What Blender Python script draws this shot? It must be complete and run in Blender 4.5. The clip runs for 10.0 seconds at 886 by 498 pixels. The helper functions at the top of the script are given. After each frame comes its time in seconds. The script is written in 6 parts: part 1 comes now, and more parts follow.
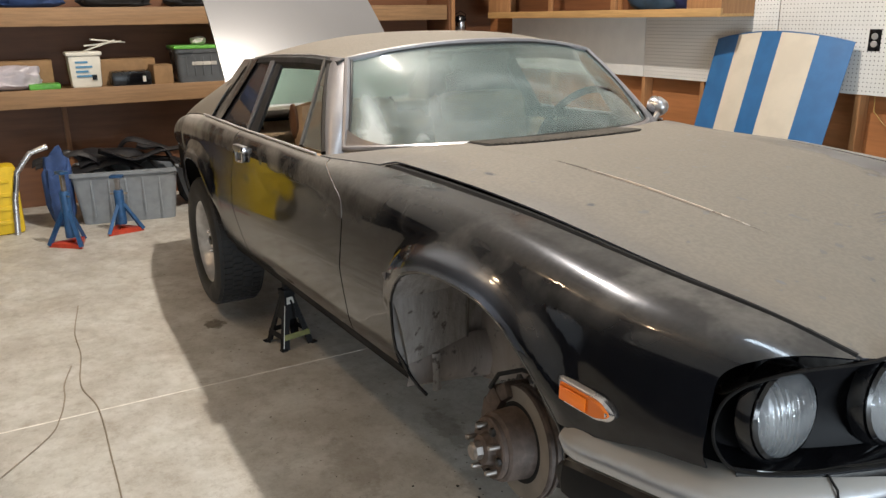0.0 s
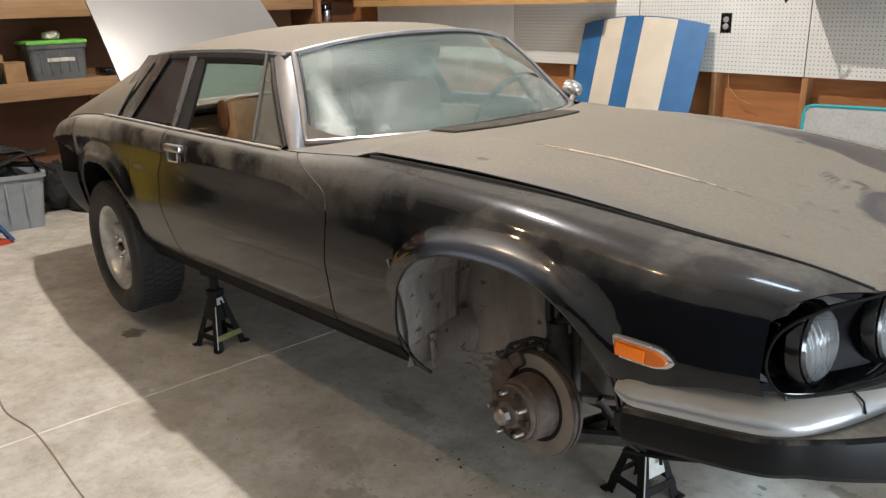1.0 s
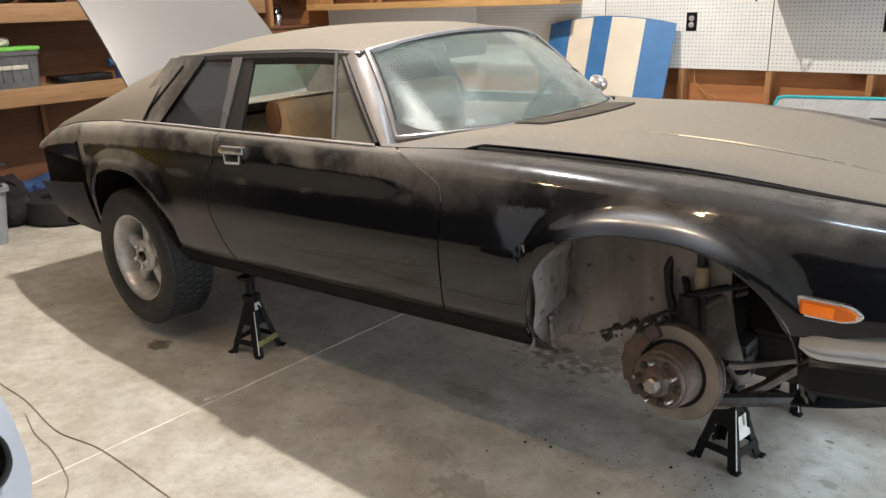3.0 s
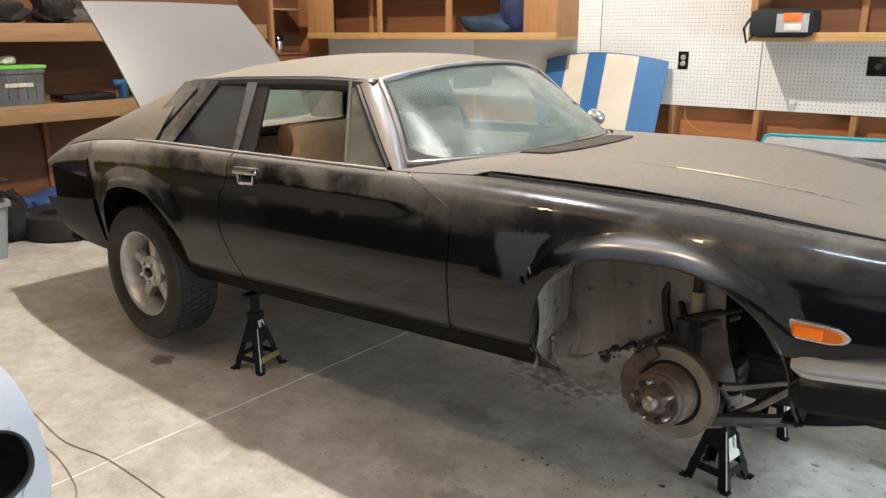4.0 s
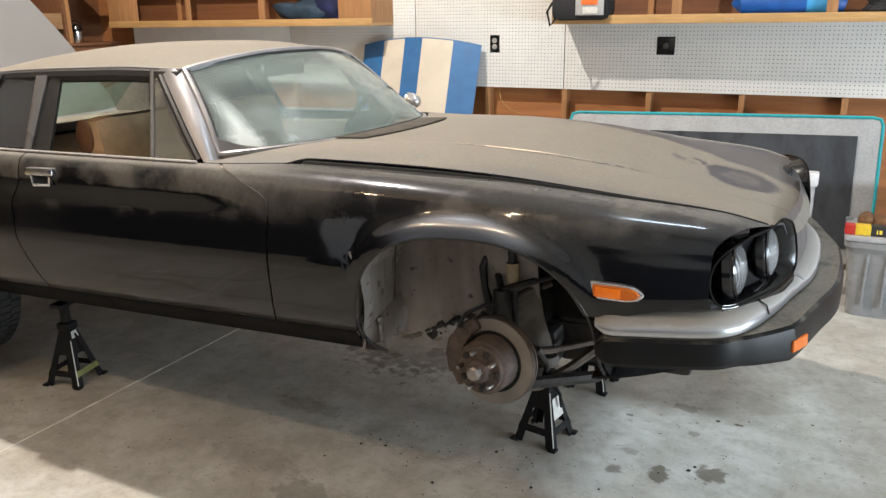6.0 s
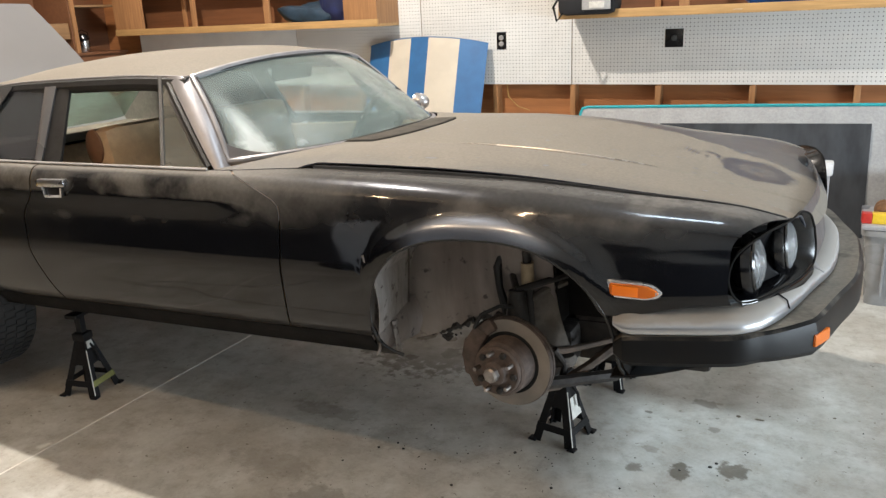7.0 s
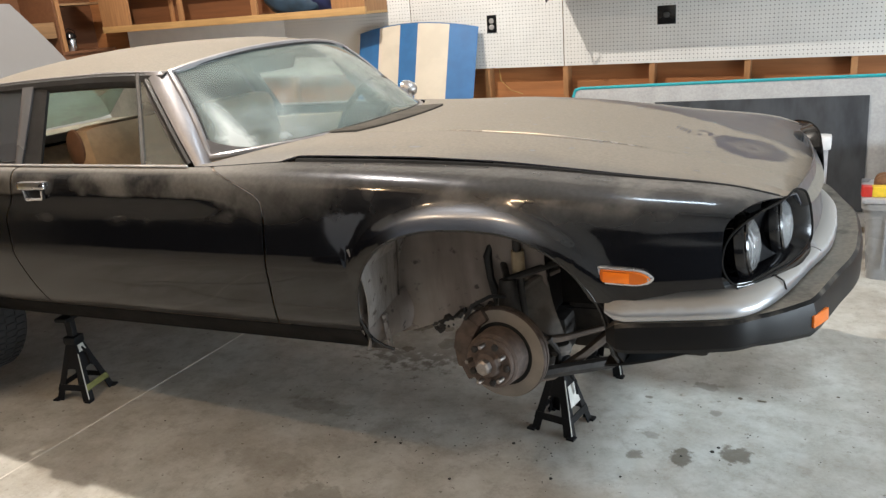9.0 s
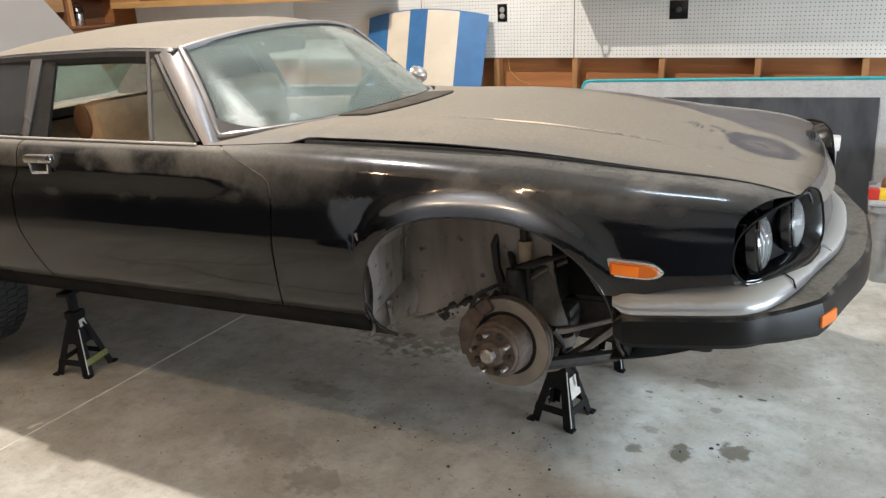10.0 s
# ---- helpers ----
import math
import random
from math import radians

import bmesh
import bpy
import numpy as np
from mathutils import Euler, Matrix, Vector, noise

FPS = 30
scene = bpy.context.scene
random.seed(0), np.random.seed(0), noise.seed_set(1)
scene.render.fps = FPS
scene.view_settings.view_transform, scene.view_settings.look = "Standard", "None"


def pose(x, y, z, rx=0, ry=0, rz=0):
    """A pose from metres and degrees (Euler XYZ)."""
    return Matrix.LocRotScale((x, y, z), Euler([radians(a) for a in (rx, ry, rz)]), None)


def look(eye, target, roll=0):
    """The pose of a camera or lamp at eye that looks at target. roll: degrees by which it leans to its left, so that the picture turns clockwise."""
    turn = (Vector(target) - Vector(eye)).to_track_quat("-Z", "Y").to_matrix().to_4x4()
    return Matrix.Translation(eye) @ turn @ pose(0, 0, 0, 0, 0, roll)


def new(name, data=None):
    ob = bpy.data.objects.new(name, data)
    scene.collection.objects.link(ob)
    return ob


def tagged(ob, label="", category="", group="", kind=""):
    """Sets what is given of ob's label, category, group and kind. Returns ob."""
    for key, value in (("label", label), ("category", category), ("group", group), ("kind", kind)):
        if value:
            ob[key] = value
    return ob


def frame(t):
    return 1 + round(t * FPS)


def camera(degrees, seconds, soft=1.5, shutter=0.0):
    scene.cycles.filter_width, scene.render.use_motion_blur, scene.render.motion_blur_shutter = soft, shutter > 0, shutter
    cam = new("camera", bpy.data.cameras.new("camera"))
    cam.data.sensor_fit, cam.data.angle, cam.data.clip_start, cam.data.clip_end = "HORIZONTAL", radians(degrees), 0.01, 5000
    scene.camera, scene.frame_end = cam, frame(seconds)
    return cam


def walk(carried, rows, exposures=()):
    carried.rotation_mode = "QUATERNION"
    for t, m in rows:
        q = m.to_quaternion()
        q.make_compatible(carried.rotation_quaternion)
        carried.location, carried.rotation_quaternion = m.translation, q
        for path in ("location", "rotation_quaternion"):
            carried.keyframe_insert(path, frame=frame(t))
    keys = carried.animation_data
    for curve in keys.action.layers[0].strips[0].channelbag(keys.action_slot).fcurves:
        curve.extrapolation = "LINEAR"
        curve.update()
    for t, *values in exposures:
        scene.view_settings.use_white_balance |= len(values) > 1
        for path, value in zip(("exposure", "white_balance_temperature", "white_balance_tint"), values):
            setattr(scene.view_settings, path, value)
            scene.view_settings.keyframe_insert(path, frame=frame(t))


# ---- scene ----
cam = camera(59.7, 10.0, soft=1.4)
PATH = [
    (0, (1.309, -1.62, 1.488), (-0.363, -0.688, 0.909), -0.8),
    (0.5, (1.21, -1.769, 1.497), (-0.348, -0.658, 0.913), -0.5),
    (1, (1.154, -2.008, 1.516), (-0.273, -0.751, 0.898), -1.5),
    (1.5, (1.062, -2.139, 1.497), (-0.336, -0.857, 0.863), -2.1),
    (2, (0.861, -2.222, 1.498), (-0.515, -0.915, 0.869), -3.7),
    (3.5, (0.76, -2.616, 1.515), (-0.444, -1.131, 0.926), -0.6),
    (4, (0.779, -2.641, 1.52), (-0.448, -1.157, 0.977), -0.1),
    (4.5, (0.811, -2.645, 1.523), (-0.315, -1.079, 0.994), -0.1),
    (5, (0.832, -2.625, 1.515), (-0.13, -0.959, 0.968), -0.4),
    (5.5, (0.833, -2.625, 1.512), (-0.049, -0.923, 0.941), 0.0),
    (7, (0.816, -2.608, 1.518), (-0.083, -0.918, 0.938), -2.5),
    (7.5, (0.804, -2.6, 1.511), (-0.128, -0.932, 0.921), -2.5),
    (8, (0.812, -2.587, 1.511), (-0.126, -0.924, 0.918), -3.2),
    (8.5, (0.825, -2.568, 1.51), (-0.097, -0.897, 0.91), -4.2),
    (9, (0.83, -2.538, 1.51), (-0.073, -0.862, 0.898), -4.6),
    (9.5, (0.814, -2.523, 1.506), (-0.078, -0.847, 0.877), -3.8),
    (10, (0.804, -2.543, 1.503), (-0.094, -0.874, 0.864), -2.6),
]
walk(cam, [(t, look(eye, target, roll)) for t, eye, target, roll in PATH],
     ((0, -0.55), (1, -0.48), (2, -0.32), (4, -0.20), (5.5, -0.26), (10, -0.23)))

# ---- world, sun, large lights ----
world = bpy.data.worlds.new("garage_world")
scene.world = world
world.use_nodes = True
world.node_tree.nodes["Background"].inputs[0].default_value = (0.55, 0.7, 1.0, 1)
world.node_tree.nodes["Background"].inputs[1].default_value = 0.3


def lamp(name, kind, m, power, colour, size=0.1, size_y=0.0):
    data = bpy.data.lights.new(name, kind)
    data.energy, data.color = power, colour
    if kind == "AREA":
        data.shape, data.size, data.size_y = "RECTANGLE", size, size_y or size
    else:
        data.shadow_soft_size = size
    ob = new(name, data)
    ob.matrix_world = m
    return ob


# one strong lamp high under the roof
HIGH = (-2.3, 0.0, 4.4)
lamp("high_lamp_light", "POINT", pose(*HIGH), 960, (1.0, 0.905, 0.80), 0.05)
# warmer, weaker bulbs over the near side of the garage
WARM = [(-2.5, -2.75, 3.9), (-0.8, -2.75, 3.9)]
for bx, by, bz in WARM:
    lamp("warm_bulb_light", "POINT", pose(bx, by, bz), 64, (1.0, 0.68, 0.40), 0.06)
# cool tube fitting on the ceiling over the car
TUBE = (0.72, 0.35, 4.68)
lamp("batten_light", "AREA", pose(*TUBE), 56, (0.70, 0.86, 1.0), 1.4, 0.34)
# daylight through the open garage door at the front end
lamp("door_daylight", "AREA", pose(5.22, -0.6, 0.80, 0, 90, 0), 350, (0.78, 0.90, 1.0), 0.9, 2.9)
# unseen light added in the empty engine bay for the bluish floor patch
BAYFILL = (0.43, 0.05, 0.94)
lamp("bay_fill_light", "AREA", pose(*BAYFILL), 8.0, (0.72, 0.88, 1.0), 0.16, 0.12)

# ---- materials ----


class Nodes:
    """A small builder for node materials."""

    def __init__(self, name, rough=0.5, metal=0.0):
        self.mat = bpy.data.materials.new(name)
        self.mat.use_nodes = True
        self.tree = self.mat.node_tree
        self.bsdf = self.tree.nodes["Principled BSDF"]
        self.bsdf.inputs["Roughness"].default_value = rough
        self.bsdf.inputs["Metallic"].default_value = metal
        self.coord = self.tree.nodes.new("ShaderNodeTexCoord").outputs["Object"]

    def link(self, a, b):
        self.tree.links.new(a, b)

    def put(self, socket, value):
        if hasattr(value, "is_linked"):
            self.link(value, socket)
        else:
            socket.default_value = (*value, 1) if isinstance(value, tuple) and len(value) == 3 and socket.type == "RGBA" else value

    def noise(self, scale, detail=4.0, rough=0.55, stretch=None, lo=0.35, hi=0.65):
        src = self.coord
        if stretch:
            n = self.tree.nodes.new("ShaderNodeMapping")
            n.inputs["Scale"].default_value = stretch
            self.link(src, n.inputs["Vector"])
            src = n.outputs[0]
        n = self.tree.nodes.new("ShaderNodeTexNoise")
        n.inputs["Scale"].default_value, n.inputs["Detail"].default_value, n.inputs["Roughness"].default_value = scale, detail, rough
        self.link(src, n.inputs["Vector"])
        return self.remap(n.outputs["Fac"], lo, hi)

    def remap(self, v, lo, hi, a=0.0, b=1.0):
        n = self.tree.nodes.new("ShaderNodeMapRange")
        n.interpolation_type = "SMOOTHSTEP"
        self.put(n.inputs["Value"], v)
        for k, x in zip(("From Min", "From Max", "To Min", "To Max"), (lo, hi, a, b)):
            n.inputs[k].default_value = x
        return n.outputs[0]

    def math(self, op, a, b=0.0):
        n = self.tree.nodes.new("ShaderNodeMath")
        n.operation = op
        self.put(n.inputs[0], a)
        self.put(n.inputs[1], b)
        return n.outputs[0]

    def mix(self, fac, a, b):
        n = self.tree.nodes.new("ShaderNodeMix")
        n.data_type = "RGBA"
        self.put(n.inputs[0], fac)
        self.put(n.inputs[6], a)
        self.put(n.inputs[7], b)
        return n.outputs[2]

    def up(self):
        g = self.tree.nodes.new("ShaderNodeNewGeometry")
        s = self.tree.nodes.new("ShaderNodeSeparateXYZ")
        self.link(g.outputs["Normal"], s.inputs[0])
        return s.outputs[2]

    def axis(self, k):
        s = self.tree.nodes.new("ShaderNodeSeparateXYZ")
        self.link(self.coord, s.inputs[0])
        return s.outputs[k]

    def colour(self, v):
        self.put(self.bsdf.inputs["Base Color"], v)
        return self

    def rough(self, v):
        self.put(self.bsdf.inputs["Roughness"], v)
        return self

    def bump(self, v, strength=0.2, dist=0.01):
        n = self.tree.nodes.new("ShaderNodeBump")
        n.inputs["Strength"].default_value, n.inputs["Distance"].default_value = strength, dist
        self.link(v, n.inputs["Height"])
        self.link(n.outputs[0], self.bsdf.inputs["Normal"])
        return self

    def set(self, **kw):
        for k, v in kw.items():
            self.put(self.bsdf.inputs[k.replace("_", " ")], v)
        return self


def plain(name, c, rough=0.5, metal=0.0, var=0.25, scale=30.0, bump=0.1):
    """Painted or moulded stuff with slight mottling and grain."""
    n = Nodes(name, rough, metal)
    v = n.noise(scale, 5)
    w = n.noise(scale * 0.12, 3)
    dark = tuple(x * (1 - var) for x in c)
    lite = tuple(min(1, x * (1 + var * 0.6)) for x in c)
    n.colour(n.mix(n.math("MULTIPLY", n.math("ADD", v, w), 0.5), dark, lite))
    n.rough(n.remap(w, 0, 1, max(0.02, rough - 0.08), min(1, rough + 0.1)))
    if bump:
        n.bump(v, bump, 0.002)
    return n.mat


def wood(name, c, along, grain=9.0, rough=0.6):
    n = Nodes(name, rough)
    st = [grain, grain, grain]
    st[along] = grain * 0.07
    g = n.noise(6, 8, 0.65, tuple(st), 0.3, 0.7)
    w = n.noise(1.3, 3)
    dark = tuple(x * 0.78 for x in c)
    lite = tuple(min(1, x * 1.12) for x in c)
    col = n.mix(g, dark, lite)
    col = n.mix(n.math("MULTIPLY", w, 0.35), col, tuple(x * 0.75 for x in c))
    n.colour(col).bump(g, 0.15, 0.003)
    return n.mat


def dusty_paint(name, base, dust, start=-0.02, full=0.55, gloss=0.12):
    """Gloss paint on which dust has settled where the surface faces up."""
    n = Nodes(name, gloss)
    up = n.up()
    big = n.noise(3.2, 5, 0.6, None, 0.3, 0.7)
    fine = n.noise(70, 4)
    mid = n.noise(11, 4, 0.6, (1, 1, 0.45))
    d = n.math("ADD", up, n.math("MULTIPLY", n.math("SUBTRACT", big, 0.5), 0.22))
    d = n.math("ADD", d, n.math("MULTIPLY", n.math("SUBTRACT", mid, 0.5), 0.16))
    d = n.remap(d, start, full)
    dustc = n.mix(fine, tuple(x * 0.86 for x in dust), tuple(x * 1.08 for x in dust))
    dustc = n.mix(n.math("MULTIPLY", mid, 0.3), dustc, tuple(x * 0.8 for x in dust))
    n.colour(n.mix(d, base, dustc))
    n.rough(n.remap(d, 0.0, 0.7, gloss, 0.72))
    n.bump(fine, 0.03, 0.001)
    return n.mat


DUST = (0.200, 0.178, 0.147)


def side_paint(name):
    """Gloss black paint under a thin cloudy film of dust on the upper body, wiped thin on the front wings."""
    n = Nodes(name, 0.06)
    up, x, z = n.up(), n.axis(0), n.axis(2)
    big = n.noise(2.4, 3, 0.5, None, 0.28, 0.72)
    mid = n.noise(7.5, 4, 0.55, None, 0.3, 0.7)
    fine = n.noise(80, 4)
    cloud = n.math("ADD", n.math("MULTIPLY", big, 0.6), n.math("MULTIPLY", mid, 0.4))
    aft = n.remap(x, -0.4, -1.05, 0.10, 1.0)
    tail = n.remap(n.math("ADD", x, n.math("MULTIPLY", big, 0.25)), -2.05, -2.55)
    lean = n.remap(n.math("ADD", up, n.math("MULTIPLY", n.math("SUBTRACT", mid, 0.5), 0.02)), -0.005, 0.05)
    high = n.remap(n.math("ADD", z, n.math("MULTIPLY", n.math("SUBTRACT", mid, 0.5), 0.012)), 0.405, 0.50, 0.0, 1.0)
    film = n.math("ADD", n.math("MULTIPLY", aft, n.remap(cloud, 0.2, 0.85, 0.02, 0.34)), n.math("MULTIPLY", tail, 0.62))
    film = n.math("ADD", film, n.math("MULTIPLY", n.remap(cloud, 0.3, 0.85), 0.17))
    film = n.math("MULTIPLY", n.math("MULTIPLY", film, lean), high)
    thick = n.math("MULTIPLY", n.remap(n.math("ADD", up, n.math("MULTIPLY", n.math("SUBTRACT", cloud, 0.5), 0.16)), 0.40, 1.04), n.math("MAXIMUM", n.remap(x, -0.45, -0.9, 0.15, 0.75), n.remap(n.axis(1), 0.0, 0.3, 0.0, 0.75)))
    nose = n.math("MULTIPLY", n.math("MULTIPLY", n.remap(x, 0.15, 0.4), n.remap(cloud, 0.45, 0.75)), n.math("MULTIPLY", n.remap(up, 0.6, 0.95), 0.2))
    thick = n.math("ADD", thick, nose)
    scuff = None
    for ax, az, ak in ((-0.012, 0.047, 0.15), (-2.575, 0.05, 1.0)):
        r = n.math("SQRT", n.math("ADD", n.math("POWER", n.math("SUBTRACT", x, ax), 2.0), n.math("POWER", n.math("SUBTRACT", z, az), 2.0)))
        m = n.math("MULTIPLY", n.remap(r, 0.435, 0.405), n.remap(n.math("ADD", z, n.math("MULTIPLY", cloud, 0.08)), 0.38, 0.50))
        m = n.math("MULTIPLY", m, ak)
        scuff = m if scuff is None else n.math("MAXIMUM", scuff, m)
    # satin flare top; its bluish highlight is put into this patch's gloss colour
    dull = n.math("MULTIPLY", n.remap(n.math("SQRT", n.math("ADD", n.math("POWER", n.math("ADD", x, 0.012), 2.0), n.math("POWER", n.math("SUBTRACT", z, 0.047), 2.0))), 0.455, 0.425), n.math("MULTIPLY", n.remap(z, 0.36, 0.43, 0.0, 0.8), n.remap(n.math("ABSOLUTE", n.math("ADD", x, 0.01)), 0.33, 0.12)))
    thick = n.math("MAXIMUM", thick, n.math("MULTIPLY", scuff, 0.42))
    d = n.math("ADD", n.math("MAXIMUM", film, thick), n.math("MULTIPLY", cloud, 0.004))
    n.colour((0.003, 0.0034, 0.0052)).set(Specular_IOR_Level=0.5).rough(n.math("MAXIMUM", n.remap(d, 0.03, 0.3, 0.06, 0.10), n.remap(x, -1.3, -1.9, 0.06, 0.2)))
    n.bump(n.noise(3.2, 2, 0.4, None, 0.2, 0.8), 0.22, 0.004)
    dust = n.tree.nodes.new("ShaderNodeBsdfDiffuse")
    n.link(n.mix(fine, (0.262, 0.248, 0.228), (0.30, 0.285, 0.262)), dust.inputs[0])
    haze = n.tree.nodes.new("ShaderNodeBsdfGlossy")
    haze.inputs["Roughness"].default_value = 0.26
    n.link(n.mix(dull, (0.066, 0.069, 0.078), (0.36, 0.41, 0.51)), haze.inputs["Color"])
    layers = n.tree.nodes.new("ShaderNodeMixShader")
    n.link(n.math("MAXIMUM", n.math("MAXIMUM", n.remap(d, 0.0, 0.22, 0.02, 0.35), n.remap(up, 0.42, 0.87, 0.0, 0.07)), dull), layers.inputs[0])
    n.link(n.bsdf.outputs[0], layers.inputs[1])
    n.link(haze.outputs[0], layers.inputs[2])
    film_mix = n.tree.nodes.new("ShaderNodeMixShader")
    n.link(d, film_mix.inputs[0])
    n.link(layers.outputs[0], film_mix.inputs[1])
    n.link(dust.outputs[0], film_mix.inputs[2])
    n.link(film_mix.outputs[0], n.tree.nodes["Material Output"].inputs[0])
    return n.mat


def bonnet_paint(name, marks):
    """Dust over black paint; marks: a rubbed patch and finger marks on the bonnet."""
    n = Nodes(name, 0.3)
    up = n.up()
    big = n.noise(1.6, 5, 0.6, None, 0.3, 0.7)
    mid = n.noise(12, 5, 0.6)
    fine = n.noise(110, 4)
    d = n.remap(n.math("ADD", up, n.math("MULTIPLY", n.math("SUBTRACT", mid, 0.5), 0.05)), -0.3, 0.6)
    if marks:
        x, y = n.axis(0), n.axis(1)
        wob = n.math("MULTIPLY", n.math("SUBTRACT", mid, 0.5), 0.02)
        def blob(cx, cy, rx, ry, soft):
            a = n.math("POWER", n.math("DIVIDE", n.math("SUBTRACT", x, cx), rx), 2.0)
            b = n.math("POWER", n.math("DIVIDE", n.math("SUBTRACT", y, cy), ry), 2.0)
            return n.remap(n.math("ADD", n.math("SQRT", n.math("ADD", a, b)), n.math("MULTIPLY", wob, 8.0)), 1.0, 1.0 - soft, 0.0, 1.0)
        px, py = 0.602, 0.004
        ring = n.math("SUBTRACT", blob(px, py, 0.125, 0.15, 0.3), n.math("MULTIPLY", blob(px, py, 0.095, 0.11, 0.7), 0.45))
        fingers = [(0.375 + 0.014 * k, 0.07 - 0.012 * k, 0.0055, 0.05, 0.8) for k in range(4)]
        for m in fingers + [(0.455, 0.085, 0.03, 0.016, 0.6), (0.478, 0.055, 0.010, 0.04, 0.6), (0.45, 0.02, 0.012, 0.016, 0.6), (px, py, 0.03, 0.032, 0.4), (px + 0.06, py - 0.03, 0.02, 0.014, 0.6), (0.2, 0.3, 0.02, 0.02, 0.7), (-0.25, -0.55, 0.03, 0.01, 0.6), (0.1, -0.52, 0.012, 0.012, 0.5), (0.52, -0.45, 0.012, 0.008, 0.5)]:
            ring = n.math("MAXIMUM", ring, n.math("MULTIPLY", blob(*m), 0.8))
        spots = n.math("MULTIPLY", n.remap(n.noise(30, 2, 0.4, None, 0.0, 1.0), 0.78, 0.80), 0.5)
        rub = n.math("MULTIPLY", n.math("MULTIPLY", n.remap(n.math("ABSOLUTE", y), 0.5, 0.62), big), 0.5)
        # the strip beyond the far crease has been wiped
        far = n.math("SUBTRACT", y, n.math("SUBTRACT", 0.36, n.math("MULTIPLY", n.remap(x, 0.0, 0.75), 0.2)))
        wiped = n.math("MULTIPLY", n.math("MULTIPLY", n.remap(n.math("ADD", far, n.math("MULTIPLY", wob, 2.0)), -0.01, 0.035), n.remap(x, -0.35, 0.15)), n.remap(big, 0.0, 1.0, 0.62, 0.85))
        rub = n.math("MAXIMUM", rub, wiped)
        d = n.math("MULTIPLY", d, n.math("SUBTRACT", 1.0, n.math("MINIMUM", n.math("MAXIMUM", n.math("MAXIMUM", ring, spots), rub), 0.85)))
    dust = n.mix(fine, tuple(v * 0.9 for v in DUST), tuple(v * 1.08 for v in DUST))
    dust = n.mix(n.math("MULTIPLY", big, 0.35), dust, tuple(v * 0.82 for v in DUST))
    dust = n.mix(n.math("MULTIPLY", mid, 0.08), dust, tuple(v * 1.15 for v in DUST))
    n.colour(n.mix(d, (0.045, 0.052, 0.07), dust))
    n.rough(n.remap(d, 0.2, 0.9, 0.3, 0.7))
    n.bump(fine, 0.02, 0.001)
    return n.mat


LIDP = plain("pale_lid_paint", (0.13, 0.13, 0.135), 0.42, 0.0, 0.04, 3, 0.0)
LIDP.node_tree.nodes["Principled BSDF"].inputs["Specular IOR Level"].default_value = 0.9
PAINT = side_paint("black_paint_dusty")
HOODP = bonnet_paint("black_paint_thick_dust", False)
BONNETP = bonnet_paint("bonnet_dust_with_marks", True)
SOUTHW = plain("dark_grey_board", (0.022, 0.024, 0.028), 0.8, 0.0, 0.25, 3, 0.05)
GREYB = plain("mid_grey_board", (0.10, 0.10, 0.102), 0.75, 0.0, 0.2, 3, 0.05)
TRIMW = plain("dull_bright_trim", (0.58, 0.57, 0.57), 0.4, 0.1, 0.15, 12, 0.03)
PILLAR = plain("scuffed_silver_paint", (0.30, 0.29, 0.30), 0.38, 0.45, 0.2, 12, 0.05)
CHROME = plain("dull_chrome", (0.62, 0.61, 0.62), 0.22, 1.0, 0.15, 60, 0.03)


def dusty_chrome(name):
    n = Nodes(name, 0.3)
    up = n.up()
    d = n.remap(n.math("ADD", up, n.math("MULTIPLY", n.noise(12, 4), 0.2)), 0.3, 0.8)
    n.colour(n.mix(d, (0.42, 0.43, 0.455), (0.29, 0.275, 0.255)))
    n.put(n.bsdf.inputs["Metallic"], n.remap(d, 0.0, 0.6, 0.85, 0.0))
    n.rough(n.remap(d, 0.0, 0.8, 0.3, 0.6))
    return n.mat


CHROMED = dusty_chrome("chrome_under_dust")
STEELC = plain("machined_steel", (0.32, 0.29, 0.27), 0.42, 1.0, 0.3, 45, 0.1)
RUST = plain("rusty_brown_steel", (0.095, 0.070, 0.058), 0.75, 0.2, 0.5, 40, 0.4)
DISCF = plain("dull_disc_face", (0.22, 0.192, 0.165), 0.55, 0.15, 0.25, 14, 0.1)
IRON = plain("greasy_black_iron", (0.035, 0.03, 0.027), 0.6, 0.3, 0.5, 30, 0.4)
_w = Nodes("grey_undercoat", 0.85)
_v = _w.noise(5, 6, 0.65, (4.0, 4.0, 0.8), 0.34, 0.66)
_c = _w.mix(_v, (0.20, 0.178, 0.165), (0.31, 0.285, 0.27))
_c = _w.mix(_w.math("MULTIPLY", _w.remap(_w.noise(22, 4, 0.6, None, 0.0, 1.0), 0.62, 0.72), 0.8), _c, (0.06, 0.042, 0.034))
_w.colour(_c).bump(_w.noise(40, 5), 0.4, 0.003)
LINER = _w.mat
_w = Nodes("streaked_arch_panel", 0.9)
_st = _w.noise(7, 5, 0.6, (1.0, 1.0, 0.16), 0.3, 0.7)
_bl = _w.noise(3, 4, 0.6)
_sp = _w.noise(26, 3, 0.5, None, 0.62, 0.72)
_wc = _w.mix(_st, (0.17, 0.14, 0.125), (0.31, 0.275, 0.255))
_wc = _w.mix(_w.math("MULTIPLY", _bl, 0.4), _wc, (0.11, 0.088, 0.08))
_w.colour(_w.mix(_w.math("MULTIPLY", _sp, 0.7), _wc, (0.015, 0.013, 0.012))).bump(_st, 0.4, 0.006)
ARCHP = _w.mat
